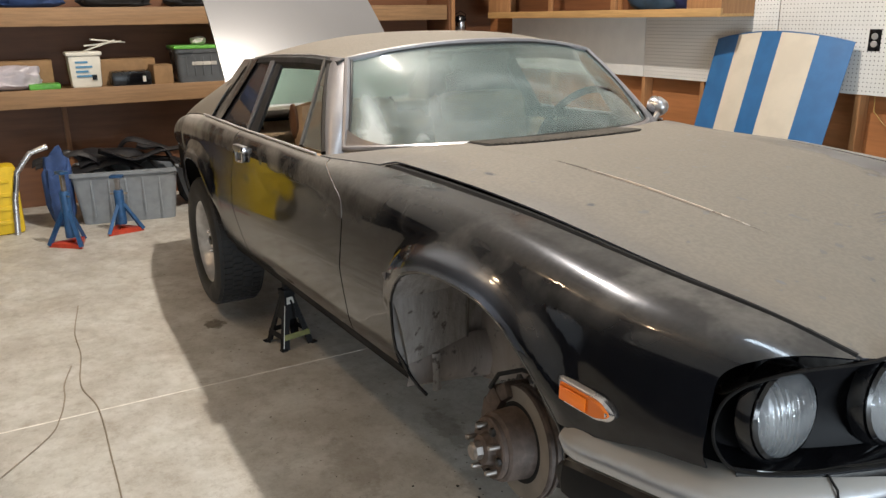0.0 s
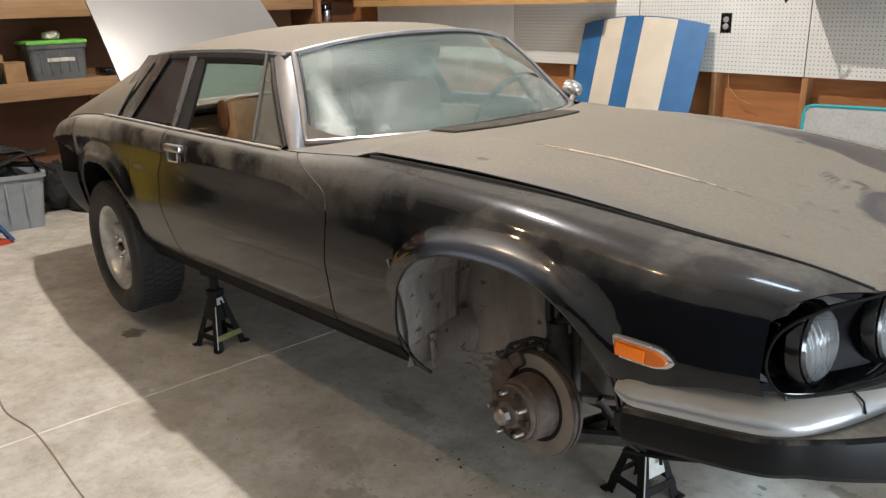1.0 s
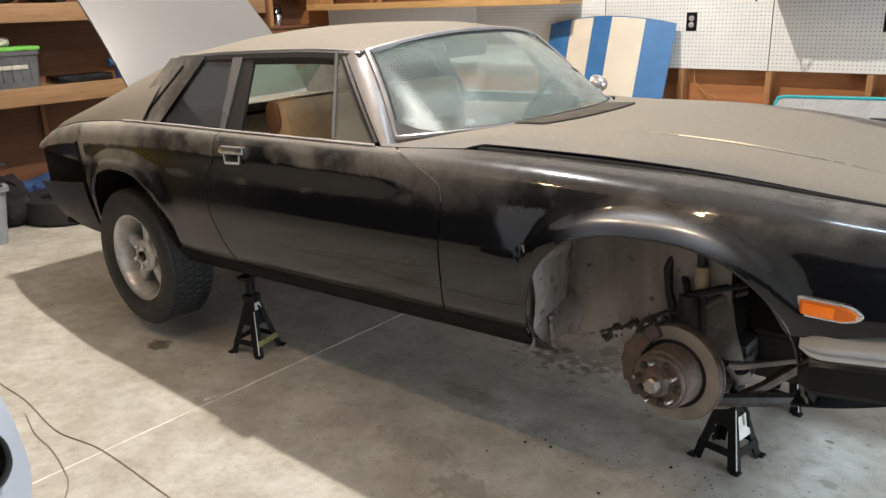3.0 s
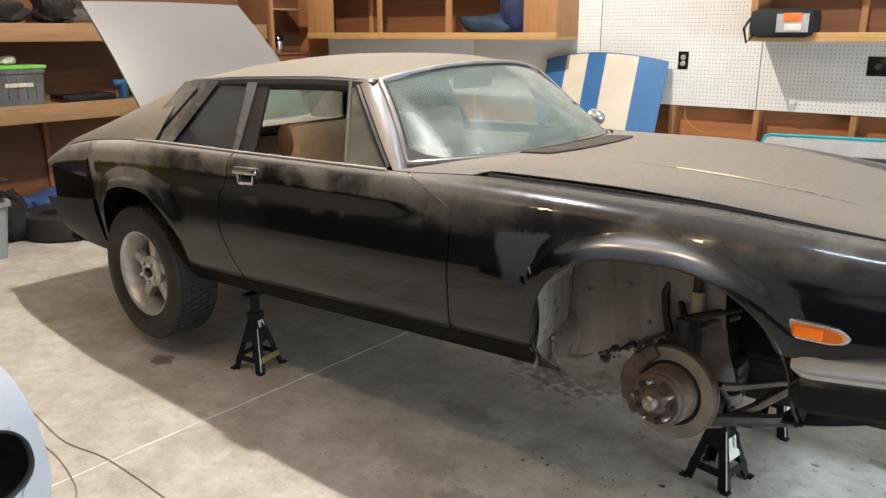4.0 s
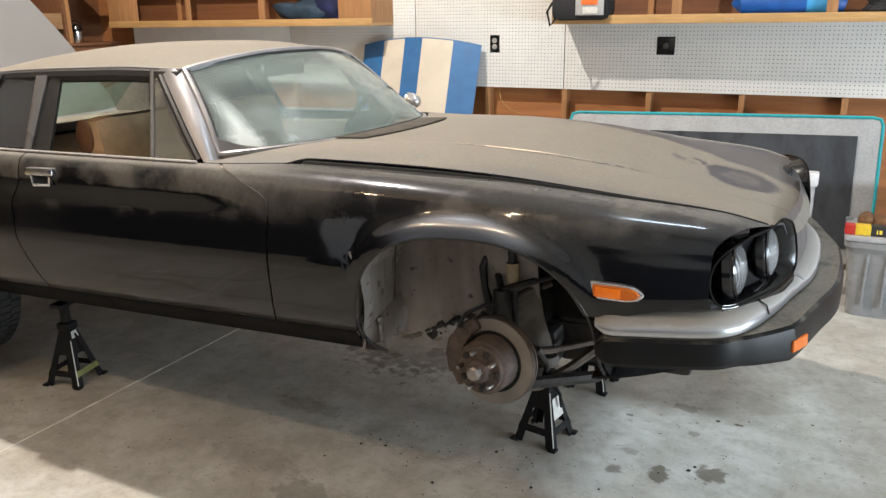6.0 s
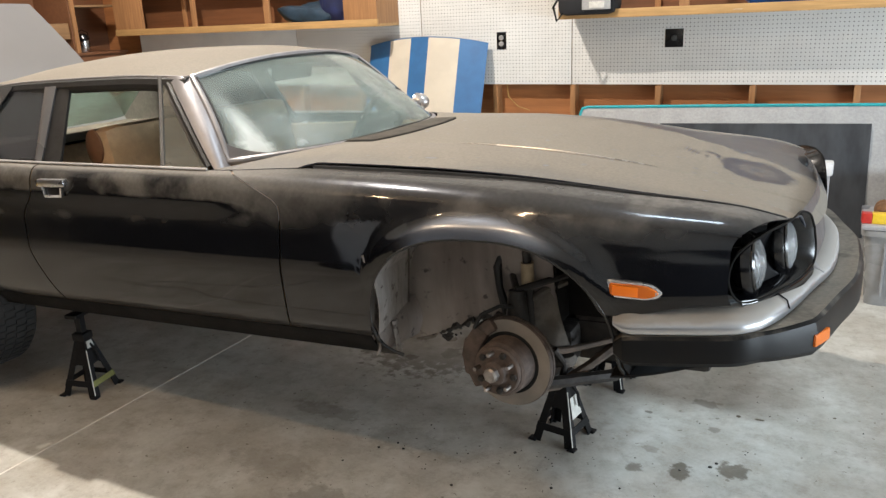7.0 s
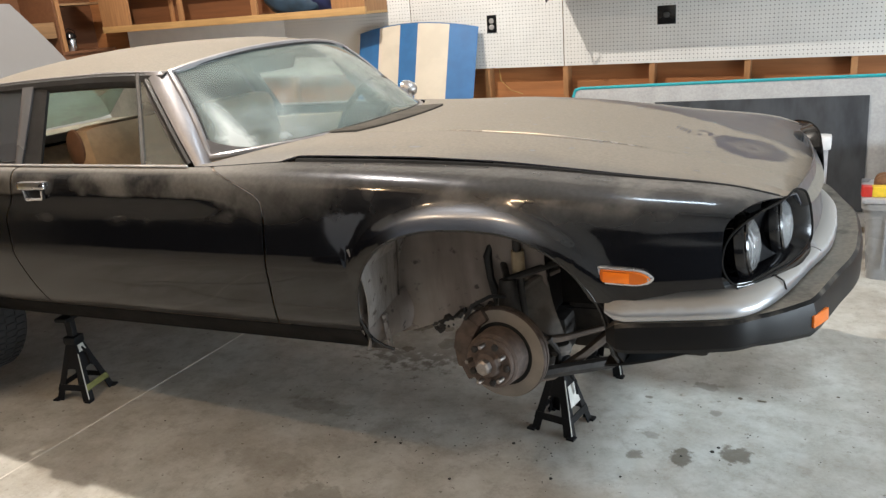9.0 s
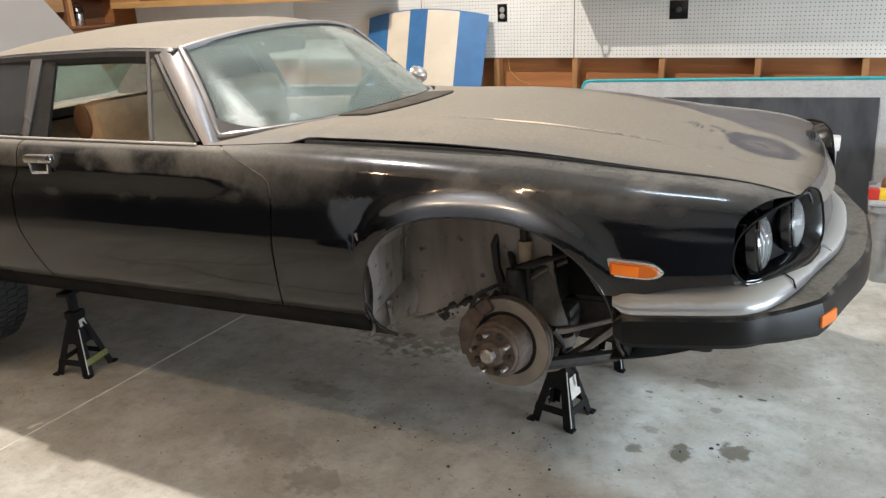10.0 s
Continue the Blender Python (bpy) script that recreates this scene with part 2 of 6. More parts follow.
GRIME = plain("oily_grey_grime", (0.10, 0.086, 0.074), 0.75, 0.0, 0.6, 16, 0.5)
BROWNG = plain("brown_dusty_iron", (0.095, 0.07, 0.054), 0.8, 0.0, 0.5, 22, 0.4)
JOINTF = plain("pale_joint_filler", (0.70, 0.67, 0.61), 0.9, 0.0, 0.3, 12, 0.1)
GRILLE = plain("matt_black_slats", (0.12, 0.11, 0.095), 0.85, 0.0, 0.3, 20, 0.05)
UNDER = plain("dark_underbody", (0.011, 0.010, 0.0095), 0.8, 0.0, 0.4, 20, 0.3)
RUBBER = plain("black_rubber", (0.015, 0.0145, 0.0145), 0.62, 0.0, 0.3, 35, 0.2)
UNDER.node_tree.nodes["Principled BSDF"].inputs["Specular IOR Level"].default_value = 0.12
BUMPR = dusty_paint("bumper_rubber_dusty", (0.007, 0.007, 0.0075), (0.25, 0.225, 0.19), 0.74, 1.04, 0.42)
BUMPR.node_tree.nodes["Principled BSDF"].inputs["Specular IOR Level"].default_value = 0.16
BLACKP = plain("black_plastic", (0.006, 0.006, 0.007), 0.2, 0.0, 0.2, 40, 0.03)
BROWNL = plain("brown_leather", (0.17, 0.085, 0.045), 0.55, 0.0, 0.2, 25, 0.2)
TAN = plain("tan_leather", (0.47, 0.33, 0.20), 0.6, 0.0, 0.2, 25, 0.2)
DASHC = plain("dashboard_vinyl", (0.12, 0.10, 0.08), 0.7, 0.0, 0.3, 25, 0.2)
ALLOY = plain("cast_alloy", (0.50, 0.50, 0.50), 0.38, 0.5, 0.3, 25, 0.1)
AMBERB = Nodes("bright_amber_lens", 0.22).set(Base_Color=(0.90, 0.20, 0.012)).mat
AMBER = Nodes("amber_lens", 0.18).set(Base_Color=(0.62, 0.14, 0.012)).mat
LAMPBLK = plain("gloss_black_lamp_surround", (0.004, 0.004, 0.005), 0.14, 0.0, 0.2, 40, 0.03)
LAMPBLK.node_tree.nodes["Principled BSDF"].inputs["Specular IOR Level"].default_value = 0.4
LAMPSAT = plain("satin_black_back_plate", (0.004, 0.004, 0.005), 0.5, 0.0, 0.2, 40, 0.03)
LAMPSAT.node_tree.nodes["Principled BSDF"].inputs["Specular IOR Level"].default_value = 0.06
PEDGE = plain("plain_white_metal", (0.145, 0.145, 0.15), 0.35, 0.2, 0.15, 6, 0.03)


def glass(name, tint, rough=0.02, dirt=0.0, dirtc=(0.5, 0.55, 0.5)):
    n = Nodes(name, rough)
    n.set(Base_Color=tint, Transmission_Weight=1.0, IOR=1.45)
    if dirt:
        out = n.tree.nodes["Material Output"]
        film = n.tree.nodes.new("ShaderNodeBsdfDiffuse")
        film.inputs[0].default_value = (*dirtc, 1)
        mixer = n.tree.nodes.new("ShaderNodeMixShader")
        streak = n.noise(2.2, 5, 0.6, (1.0, 0.6, 2.5), 0.3, 0.72)
        n.link(n.remap(streak, 0, 1, dirt * 0.45, dirt * 1.7), mixer.inputs[0])
        n.link(n.bsdf.outputs[0], mixer.inputs[1])
        soft = n.tree.nodes.new("ShaderNodeBsdfGlossy")
        soft.inputs["Roughness"].default_value = 0.45
        soft.inputs["Color"].default_value = (0.13, 0.135, 0.135, 1)
        both = n.tree.nodes.new("ShaderNodeMixShader")
        both.inputs[0].default_value = 0.3
        n.link(film.outputs[0], both.inputs[1])
        n.link(soft.outputs[0], both.inputs[2])
        n.link(both.outputs[0], mixer.inputs[2])
        n.link(mixer.outputs[0], out.inputs[0])
    return n.mat




def screen_glass(name):
    """Windscreen glass under a streaky film, with one thick pale smear by the near pillar and wiper arcs."""
    n = Nodes(name, 0.05)
    n.set(Base_Color=(0.80, 0.93, 0.90), Transmission_Weight=1.0, IOR=1.25, Specular_IOR_Level=0.12)
    y, z = n.axis(1), n.axis(2)
    streak = n.noise(2.2, 5, 0.6, (1.0, 0.6, 2.5), 0.3, 0.72)
    wisp = n.noise(5.0, 5, 0.65, (1.0, 2.6, 0.7), 0.32, 0.68)
    line = n.math("ADD", n.math("MULTIPLY", n.math("SUBTRACT", z, 0.62), 0.24), -0.562)
    off = n.math("ADD", n.math("ABSOLUTE", n.math("SUBTRACT", y, line)), n.math("MULTIPLY", wisp, 0.025))
    core = n.math("MULTIPLY", n.remap(off, 0.062, 0.008), n.remap(z, 0.82, 0.64, 0.18, 1.0))
    wide = n.math("MULTIPLY", n.math("MULTIPLY", n.remap(y, -0.12, -0.46), n.remap(wisp, -0.3, 1.0)), n.remap(z, 0.90, 0.68, 0.35, 1.0))
    arc = n.math("SQRT", n.math("ADD", n.math("POWER", n.math("ADD", y, 0.12), 2.0), n.math("POWER", n.math("SUBTRACT", z, 0.40), 2.0)))
    low = n.math("MULTIPLY", n.remap(z, 0.70, 0.635), n.remap(n.noise(9, 4, 0.6, (1.0, 0.5, 3.0), 0.3, 0.7), 0.2, 0.9))
    edge = n.math("MULTIPLY", n.remap(n.math("ABSOLUTE", n.math("SUBTRACT", arc, 0.40)), 0.03, 0.0), 0.16)
    smear = n.math("MINIMUM", n.math("ADD", n.math("MULTIPLY", core, 0.95), n.math("ADD", n.math("MULTIPLY", wide, 0.24), n.math("ADD", n.math("MULTIPLY", low, 0.22), edge))), 0.92)
    film = n.tree.nodes.new("ShaderNodeBsdfDiffuse")
    n.link(n.mix(smear, (0.20, 0.255, 0.245), (0.78, 0.84, 0.84)), film.inputs[0])
    soft = n.tree.nodes.new("ShaderNodeBsdfGlossy")
    soft.inputs["Roughness"].default_value = 0.42
    soft.inputs["Color"].default_value = (0.22, 0.23, 0.235, 1)
    both = n.tree.nodes.new("ShaderNodeMixShader")
    both.inputs[0].default_value = 0.3
    n.link(film.outputs[0], both.inputs[1])
    n.link(soft.outputs[0], both.inputs[2])
    mixer = n.tree.nodes.new("ShaderNodeMixShader")
    n.link(n.math("MAXIMUM", n.remap(streak, 0, 1, 0.17, 0.42), smear), mixer.inputs[0])
    n.link(n.bsdf.outputs[0], mixer.inputs[1])
    n.link(both.outputs[0], mixer.inputs[2])
    n.link(mixer.outputs[0], n.tree.nodes["Material Output"].inputs[0])
    return n.mat


WSGLASS = screen_glass("dusty_windscreen_glass")
SIDEGL = glass("dusty_side_glass", (0.55, 0.6, 0.58), 0.03, 0.45, (0.30, 0.29, 0.25))
DARKGL = glass("dark_quarter_glass", (0.09, 0.10, 0.12), 0.03, 0.3, (0.08, 0.082, 0.095))
LENSGL = glass("headlamp_lens", (0.80, 0.85, 0.9), 0.12, 0.26, (0.5, 0.52, 0.54))
_rn = LENSGL.node_tree
_rw = _rn.nodes.new("ShaderNodeTexWave")
_rw.bands_direction = "Y"
_rw.inputs["Scale"].default_value, _rw.inputs["Distortion"].default_value = 26.0, 1.5
_rc = [q for q in _rn.nodes if q.bl_idname == "ShaderNodeTexCoord"][0]
_rn.links.new(_rc.outputs["Object"], _rw.inputs["Vector"])
_rb = _rn.nodes.new("ShaderNodeBump")
_rb.inputs["Strength"].default_value, _rb.inputs["Distance"].default_value = 0.5, 0.004
_rn.links.new(_rw.outputs["Fac"], _rb.inputs["Height"])
_rn.links.new(_rb.outputs[0], _rn.nodes["Principled BSDF"].inputs["Normal"])
REFLECTOR = plain("silvered_reflector", (0.55, 0.56, 0.58), 0.28, 1.0, 0.3, 25, 0.3)

CONC = Nodes("concrete_floor", 0.55)
_a = CONC.noise(0.7, 6, 0.6)
_b = CONC.noise(9, 6, 0.65)
_c = CONC.noise(2.4, 5, 0.7, None, 0.52, 0.78)
_d = CONC.noise(90, 3)
_col = CONC.mix(_a, (0.47, 0.46, 0.415), (0.53, 0.52, 0.475))
_col = CONC.mix(CONC.math("MULTIPLY", _b, 0.3), _col, (0.38, 0.365, 0.325))
_col = CONC.mix(CONC.math("MULTIPLY", _c, 0.45), _col, (0.26, 0.205, 0.15))
_e = CONC.noise(5.5, 7, 0.72, None, 0.42, 0.62)
_col = CONC.mix(CONC.math("MULTIPLY", _e, 0.5), _col, (0.62, 0.61, 0.58))
_f = CONC.noise(3.3, 6, 0.68, None, 0.36, 0.64)
_col = CONC.mix(CONC.math("MULTIPLY", _f, 0.5), _col, (0.27, 0.23, 0.185))
_g = CONC.noise(14, 7, 0.75, None, 0.46, 0.66)
_col = CONC.mix(CONC.math("MULTIPLY", _g, 0.42), _col, (0.24, 0.20, 0.16))
_x, _y = CONC.axis(0), CONC.axis(1)
_w = CONC.math("MULTIPLY", CONC.math("SUBTRACT", CONC.noise(22, 5, 0.6, None, 0.0, 1.0), 0.5), 1.5)
_mask = None
# the 0.36 entry: brown stain, also painting the shade under the car
for _cx, _cy, _rx, _ry, _k in ((0.28, -0.27, 0.03, 0.026, 0.6), (0.425, -0.228, 0.032, 0.06, 0.8), (0.587, -0.16, 0.055, 0.048, 0.75), (0.434, 0.285, 0.05, 0.035, 0.5), (0.486, 0.088, 0.024, 0.02, 0.45),
                               (0.307, -0.128, 0.03, 0.02, 0.3), (0.554, 0.232, 0.008, 0.008, 1.0), (0.632, 0.234, 0.018, 0.007, 0.9), (0.882, 0.354, 0.008, 0.008, 1.0), (0.234, 0.135, 0.014, 0.01, 0.7),
                               (-0.882, 0.224, 0.035, 0.03, 1.0), (-0.924, 0.468, 0.05, 0.07, 1.0), (-0.80, 0.48, 0.03, 0.035, 1.0), (-0.725, 0.33, 0.05, 0.07, 0.9), (-0.832, 0.595, 0.03, 0.04, 0.9),
                               (-0.83, 0.43, 0.36, 0.36, 0.72), (-0.62, -0.86, 0.10, 0.07, 0.35), (0.12, -0.9, 0.05, 0.03, 0.25), (-0.95, -0.35, 0.16, 0.05, 0.3), (-2.9, -0.6, 0.16, 0.1, 0.3), (-2.45, -0.86, 0.06, 0.05, 0.8), (-0.55, -0.42, 0.14, 0.08, 0.2), (-0.9, -0.75, 0.18, 0.07, 0.16)):
    _a2 = CONC.math("POWER", CONC.math("DIVIDE", CONC.math("SUBTRACT", _x, _cx), _rx), 2.0)
    _b2 = CONC.math("POWER", CONC.math("DIVIDE", CONC.math("SUBTRACT", _y, _cy), _ry), 2.0)
    _m = CONC.remap(CONC.math("ADD", CONC.math("SQRT", CONC.math("ADD", _a2, _b2)), _w), 1.15, 0.75, 0.0, _k)
    _mask = _m if _mask is None else CONC.math("MAXIMUM", _mask, _m)
_specks = CONC.math("MULTIPLY", CONC.remap(CONC.noise(34, 3, 0.5, None, 0.0, 1.0), 0.75, 0.80), 0.55)
_mask = CONC.math("MAXIMUM", _mask, CONC.math("MULTIPLY", _specks, CONC.remap(_y, -1.25, -0.9, 0.25, 1.0)))
_col = CONC.mix(CONC.math("MULTIPLY", _d, 0.15), _col, (0.55, 0.53, 0.48))
CONC.colour(CONC.mix(_mask, _col, (0.085, 0.064, 0.038)))
CONC.rough(CONC.remap(_b, 0, 1, 0.42, 0.7)).bump(_d, 0.08, 0.002)
CONC = CONC.mat

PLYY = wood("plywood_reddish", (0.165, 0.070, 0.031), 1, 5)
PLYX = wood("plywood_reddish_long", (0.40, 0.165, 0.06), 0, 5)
# the wall plywood darkened for the shade inside the cabinets
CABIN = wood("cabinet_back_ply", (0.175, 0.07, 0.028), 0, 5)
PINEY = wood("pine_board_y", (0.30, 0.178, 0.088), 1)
PINEX = wood("pine_board_x", (0.50, 0.30, 0.12), 0)
PINEZ = wood("pine_stud", (0.40, 0.20, 0.085), 2)
PEG = plain("white_pegboard", (0.70, 0.70, 0.685), 0.45, 0.0, 0.06, 8, 0.02)
CEILW = plain("pale_ceiling_board", (0.6, 0.6, 0.59), 0.7, 0.0, 0.12, 3, 0.05)
WHITEP = plain("white_paint", (0.66, 0.66, 0.63), 0.7, 0.0, 0.08, 4, 0.05)
BOUNCEW = plain("bounce_board_paint", (0.40, 0.40, 0.39), 0.7, 0.0, 0.1, 3, 0.05)
HOLE = plain("dark_hole", (0.008, 0.008, 0.008), 0.95, 0.0, 0.2, 50, 0)
GREYM = plain("grey_frame_paint", (0.10, 0.10, 0.10), 0.4, 0.2, 0.25, 30, 0.05)

# ---- mesh helpers ----


def part(name, bm, material, parent=None, label="", smooth=40):
    me = bpy.data.meshes.new(name)
    bmesh.ops.recalc_face_normals(bm, faces=bm.faces)
    bm.to_mesh(me)
    bm.free()
    for q in me.polygons:
        q.use_smooth = True
    me.set_sharp_from_angle(angle=radians(smooth))
    me.materials.append(material)
    ob = new(name, me)
    if parent is not None:
        ob.parent = parent
    if label:
        ob["label"] = label
    return ob


def thing(name, m, label, category, group="", kind=""):
    ob = new(name)
    ob.empty_display_size = 0.1
    ob.matrix_world = m
    return tagged(ob, label, category, group, kind)


def box(bm, x0, x1, y0, y1, z0, z1, bevel=0.0, m=None):
    r = bmesh.ops.create_cube(bm, size=1)
    vs = r["verts"]
    bmesh.ops.scale(bm, verts=vs, vec=(abs(x1 - x0), abs(y1 - y0), abs(z1 - z0)))
    bmesh.ops.translate(bm, verts=vs, vec=((x0 + x1) / 2, (y0 + y1) / 2, (z0 + z1) / 2))
    if bevel:
        es = list({e for v in vs for e in v.link_edges})
        r = bmesh.ops.bevel(bm, geom=es, offset=bevel, segments=2, affect="EDGES", profile=0.6)
        vs = list({v for f in r["faces"] for v in f.verts} | {v for v in vs if v.is_valid})
    if m is not None:
        bmesh.ops.transform(bm, matrix=m, verts=vs)
    return bm


def boxed(*a, **k):
    return box(bmesh.new(), *a, **k)


def tube(bm, pts, r, seg=8, closed=False, flat=1.0):
    """A round bar swept along pts; r may be a list."""
    pts = [Vector(p) for p in pts]
    n = len(pts)
    rs = r if isinstance(r, (list, tuple)) else [r] * n
    rings, ref = [], None
    for i, p in enumerate(pts):
        a = pts[(i - 1) % n] if closed or i else p
        b = pts[(i + 1) % n] if closed or i < n - 1 else p
        d = (b - a).normalized()
        if ref is None:
            ref = Vector((0, 0, 1)) if abs(d.z) < 0.9 else Vector((1, 0, 0))
        u = d.cross(ref).normalized()
        v = u.cross(d).normalized()
        ref = v
        rings.append([bm.verts.new(p + (u * math.cos(2 * math.pi * k / seg) + v * flat * math.sin(2 * math.pi * k / seg)) * rs[i]) for k in range(seg)])
    for i in range(n if closed else n - 1):
        a, b = rings[i], rings[(i + 1) % n]
        for k in range(seg):
            bm.faces.new((a[k], a[(k + 1) % seg], b[(k + 1) % seg], b[k]))
    if not closed:
        bm.faces.new(rings[0])
        bm.faces.new(rings[-1][::-1])
    return bm


def lathe(bm, prof, m=None, seg=32, cap=True):
    """prof: (radius, height) along local z."""
    m = m or Matrix()
    rings = [[bm.verts.new(m @ Vector((r * math.cos(2 * math.pi * k / seg), r * math.sin(2 * math.pi * k / seg), h))) for k in range(seg)] for r, h in prof]
    for a, b in zip(rings, rings[1:]):
        for k in range(seg):
            bm.faces.new((a[k], a[(k + 1) % seg], b[(k + 1) % seg], b[k]))
    if cap:
        bm.faces.new(rings[0][::-1])
        bm.faces.new(rings[-1])
    return bm


def sheet(f, nu, nv, thick=0.0):
    """A surface of f(u, v), u and v from 0 to 1, with an inner skin at thick behind it."""
    bm = bmesh.new()
    g = [[bm.verts.new(f(i / nu, j / nv)) for j in range(nv + 1)] for i in range(nu + 1)]
    fs = [bm.faces.new((g[i][j], g[i + 1][j], g[i + 1][j + 1], g[i][j + 1])) for i in range(nu) for j in range(nv)]
    if thick:
        bmesh.ops.recalc_face_normals(bm, faces=bm.faces)
        bmesh.ops.solidify(bm, geom=fs, thickness=thick)
    return bm


def curve(xs, ys):
    """A smooth run through the points (cubic, limited slopes)."""
    xs, ys = np.array(xs, float), np.array(ys, float)
    if xs[0] > xs[-1]:
        xs, ys = xs[::-1], ys[::-1]
    h, d = np.diff(xs), np.diff(ys) / np.diff(xs)
    m = np.zeros(len(xs))
    for i in range(1, len(xs) - 1):
        if d[i - 1] * d[i] > 0:
            w1, w2 = 2 * h[i] + h[i - 1], h[i] + 2 * h[i - 1]
            m[i] = (w1 + w2) / (w1 / d[i - 1] + w2 / d[i])
    m[0], m[-1] = d[0], d[-1]

    def f(x):
        x = min(max(x, xs[0]), xs[-1])
        i = min(int(np.searchsorted(xs, x, side="right")) - 1, len(h) - 1)
        t = (x - xs[i]) / h[i]
        return float((1 + 2 * t) * (1 - t) ** 2 * ys[i] + t * (1 - t) ** 2 * h[i] * m[i] + t * t * (3 - 2 * t) * ys[i + 1] + t * t * (t - 1) * h[i] * m[i + 1])

    return f


def spline(P, s):
    """Catmull-Rom through the points P at s from 0 to 1."""
    n = len(P) - 1
    i = min(int(s * n), n - 1)
    t = s * n - i
    p1, p2 = P[i], P[i + 1]
    p0 = P[i - 1] if i else tuple(2 * a - b for a, b in zip(p1, p2))
    p3 = P[i + 2] if i + 2 <= n else tuple(2 * b - a for a, b in zip(p1, p2))
    return tuple(0.5 * (2 * b + (c - a) * t + (2 * a - 5 * b + 4 * c - d) * t * t + (3 * b - a - 3 * c + d) * t ** 3) for a, b, c, d in zip(p0, p1, p2, p3))


def lerp(a, b, t):
    return a + (b - a) * t


# ---- the room ----
XL, XR, YB, YF, ZC = -5.85, 5.2, 2.89, -3.9, 4.8


def structure(name, bm, mat, label, parent=None):
    return tagged(part(name, bm, mat, parent), label, kind="structure")


JX = [XL - 0.1, -1.775, 1.9, XR + 0.1]
JY = [YF - 0.1, -3.0, YB + 0.1]
floor = structure("floor", boxed(XL - 0.1, XR + 0.1, YF - 0.1, YB + 0.1, -0.2, -0.012), CONC, "stained grey concrete garage floor with saw-cut joints")
for x0, x1 in zip(JX, JX[1:]):
    for y0, y1 in zip(JY, JY[1:]):
        part("slab", boxed(x0 + 0.003, x1 - 0.003, y0 + 0.003, y1 - 0.003, -0.012, 0.0), CONC, floor)
for jx in JX[1:-1]:
    part("joint_filler", boxed(jx - 0.0042, jx + 0.0042, YF, YB, -0.013, 0.0008), JOINTF, floor)
structure("ceiling", boxed(XL - 0.1, XR + 0.1, YF - 0.1, YB + 0.1, ZC, ZC + 0.1), CEILW, "pale painted board ceiling")
# unseen stretch of wall, made dark to keep red out of the paint's reflection
structure("reflect_board_dark", boxed(XL - 0.1, XL, YF - 0.1, -2.003, 0, ZC), SOUTHW, "unseen dark grey board added to darken the rear quarter's reflection")
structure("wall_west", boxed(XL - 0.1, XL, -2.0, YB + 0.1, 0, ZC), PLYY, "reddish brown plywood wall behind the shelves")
structure("wall_north", boxed(XL, XR, YB + 0.092, YB + 0.15, 0, ZC), PLYX, "reddish brown plywood sheathing between open studs")
# unseen pale boards added high up to bounce light into the car's paint
structure("bounce_board_north", boxed(XL + 0.45, XR, YB - 0.004, YB + 0.003, 2.705, ZC), BOUNCEW, "unseen pale board high on the back wall, added to bounce light")
structure("bounce_board_west", boxed(XL, XL + 0.012, YF, YB, 2.6, ZC), BOUNCEW, "unseen pale board above the shelves, added to bounce light")
structure("wall_south", boxed(XL, XR, YF - 0.1, YF, 0, ZC), SOUTHW, "plain dark grey garage wall")
# two unseen boards added to set what the car's near side reflects
structure("reflect_board_grey", boxed(XL, -0.903, YF, YF + 0.012, 0.93, ZC), GREYB, "unseen mid grey board added for the door paint's reflection")
structure("reflect_board_pale", boxed(-0.9, XR, YF, YF + 0.012, 0.93, ZC), BOUNCEW, "unseen pale board added for the front wing's reflection")
east = thing("wall_east", Matrix(), "white painted end wall with an open garage doorway", "wall", kind="structure")
part("pier", boxed(XR, XR + 0.12, YF, -2.6, 0, ZC), WHITEP, east)
part("pier", boxed(XR, XR + 0.12, 1.4, YB, 0, ZC), WHITEP, east)
part("lintel", boxed(XR, XR + 0.12, -2.6, 1.4, 2.2, ZC), WHITEP, east)
structure("driveway", boxed(XR + 0.12, XR + 12, -12, 10, -0.2, -0.02), CONC, "pale concrete drive outside the doorway")

# studs along the back wall, 24 inches apart
studs = thing("stud_frame", Matrix(), "bare pine studs and blocking along the garage wall", "framing", kind="structure")
for i in range(-7, 11):
    x = -0.985 + 0.612 * i
    if XL < x < XR - 0.05:
        part("stud", boxed(x - 0.019, x + 0.019, YB + 0.004, YB + 0.092, 0.04, ZC, 0.002), PINEZ, studs)
part("sill_plate", boxed(XL + 0.01, XR - 0.01, YB + 0.004, YB + 0.092, 0.0, 0.04, 0.002), PINEX, studs)
part("blocking", boxed(XL + 0.01, -1.65, YB + 0.02, YB + 0.092, 0.55, 0.59, 0.002), PINEX, studs)

# pegboard sheets over the studs from 1 m up
peg = thing("pegboard", Matrix(), "white perforated pegboard sheets screwed over the studs", "pegboard", kind="structure")
PEGX = [-5.3, -3.43, -2.21, -0.99, 1.45, 3.89, 5.1]
for a, b in zip(PEGX, PEGX[1:]):
    part("sheet", boxed(a + 0.003, b - 0.003, YB - 0.006, YB, 0.997, 2.7, 0.001), PEG, peg)
# the perforations, in a one-inch grid
verts, faces = [], []
for i in range(int((2.9 + 3.4) / 0.0254)):
    for k in range(int(1.15 / 0.0254)):
        x, z = -3.4 + 0.0254 * i, 1.02 + 0.0254 * k
        n = len(verts)
        verts += [(x + 0.0034 * math.cos(q * math.pi / 3), YB - 0.0066, z + 0.0034 * math.sin(q * math.pi / 3)) for q in range(6)]
        faces.append(tuple(range(n, n + 6)))
me = bpy.data.meshes.new("perforation")
me.from_pydata(verts, [], faces)
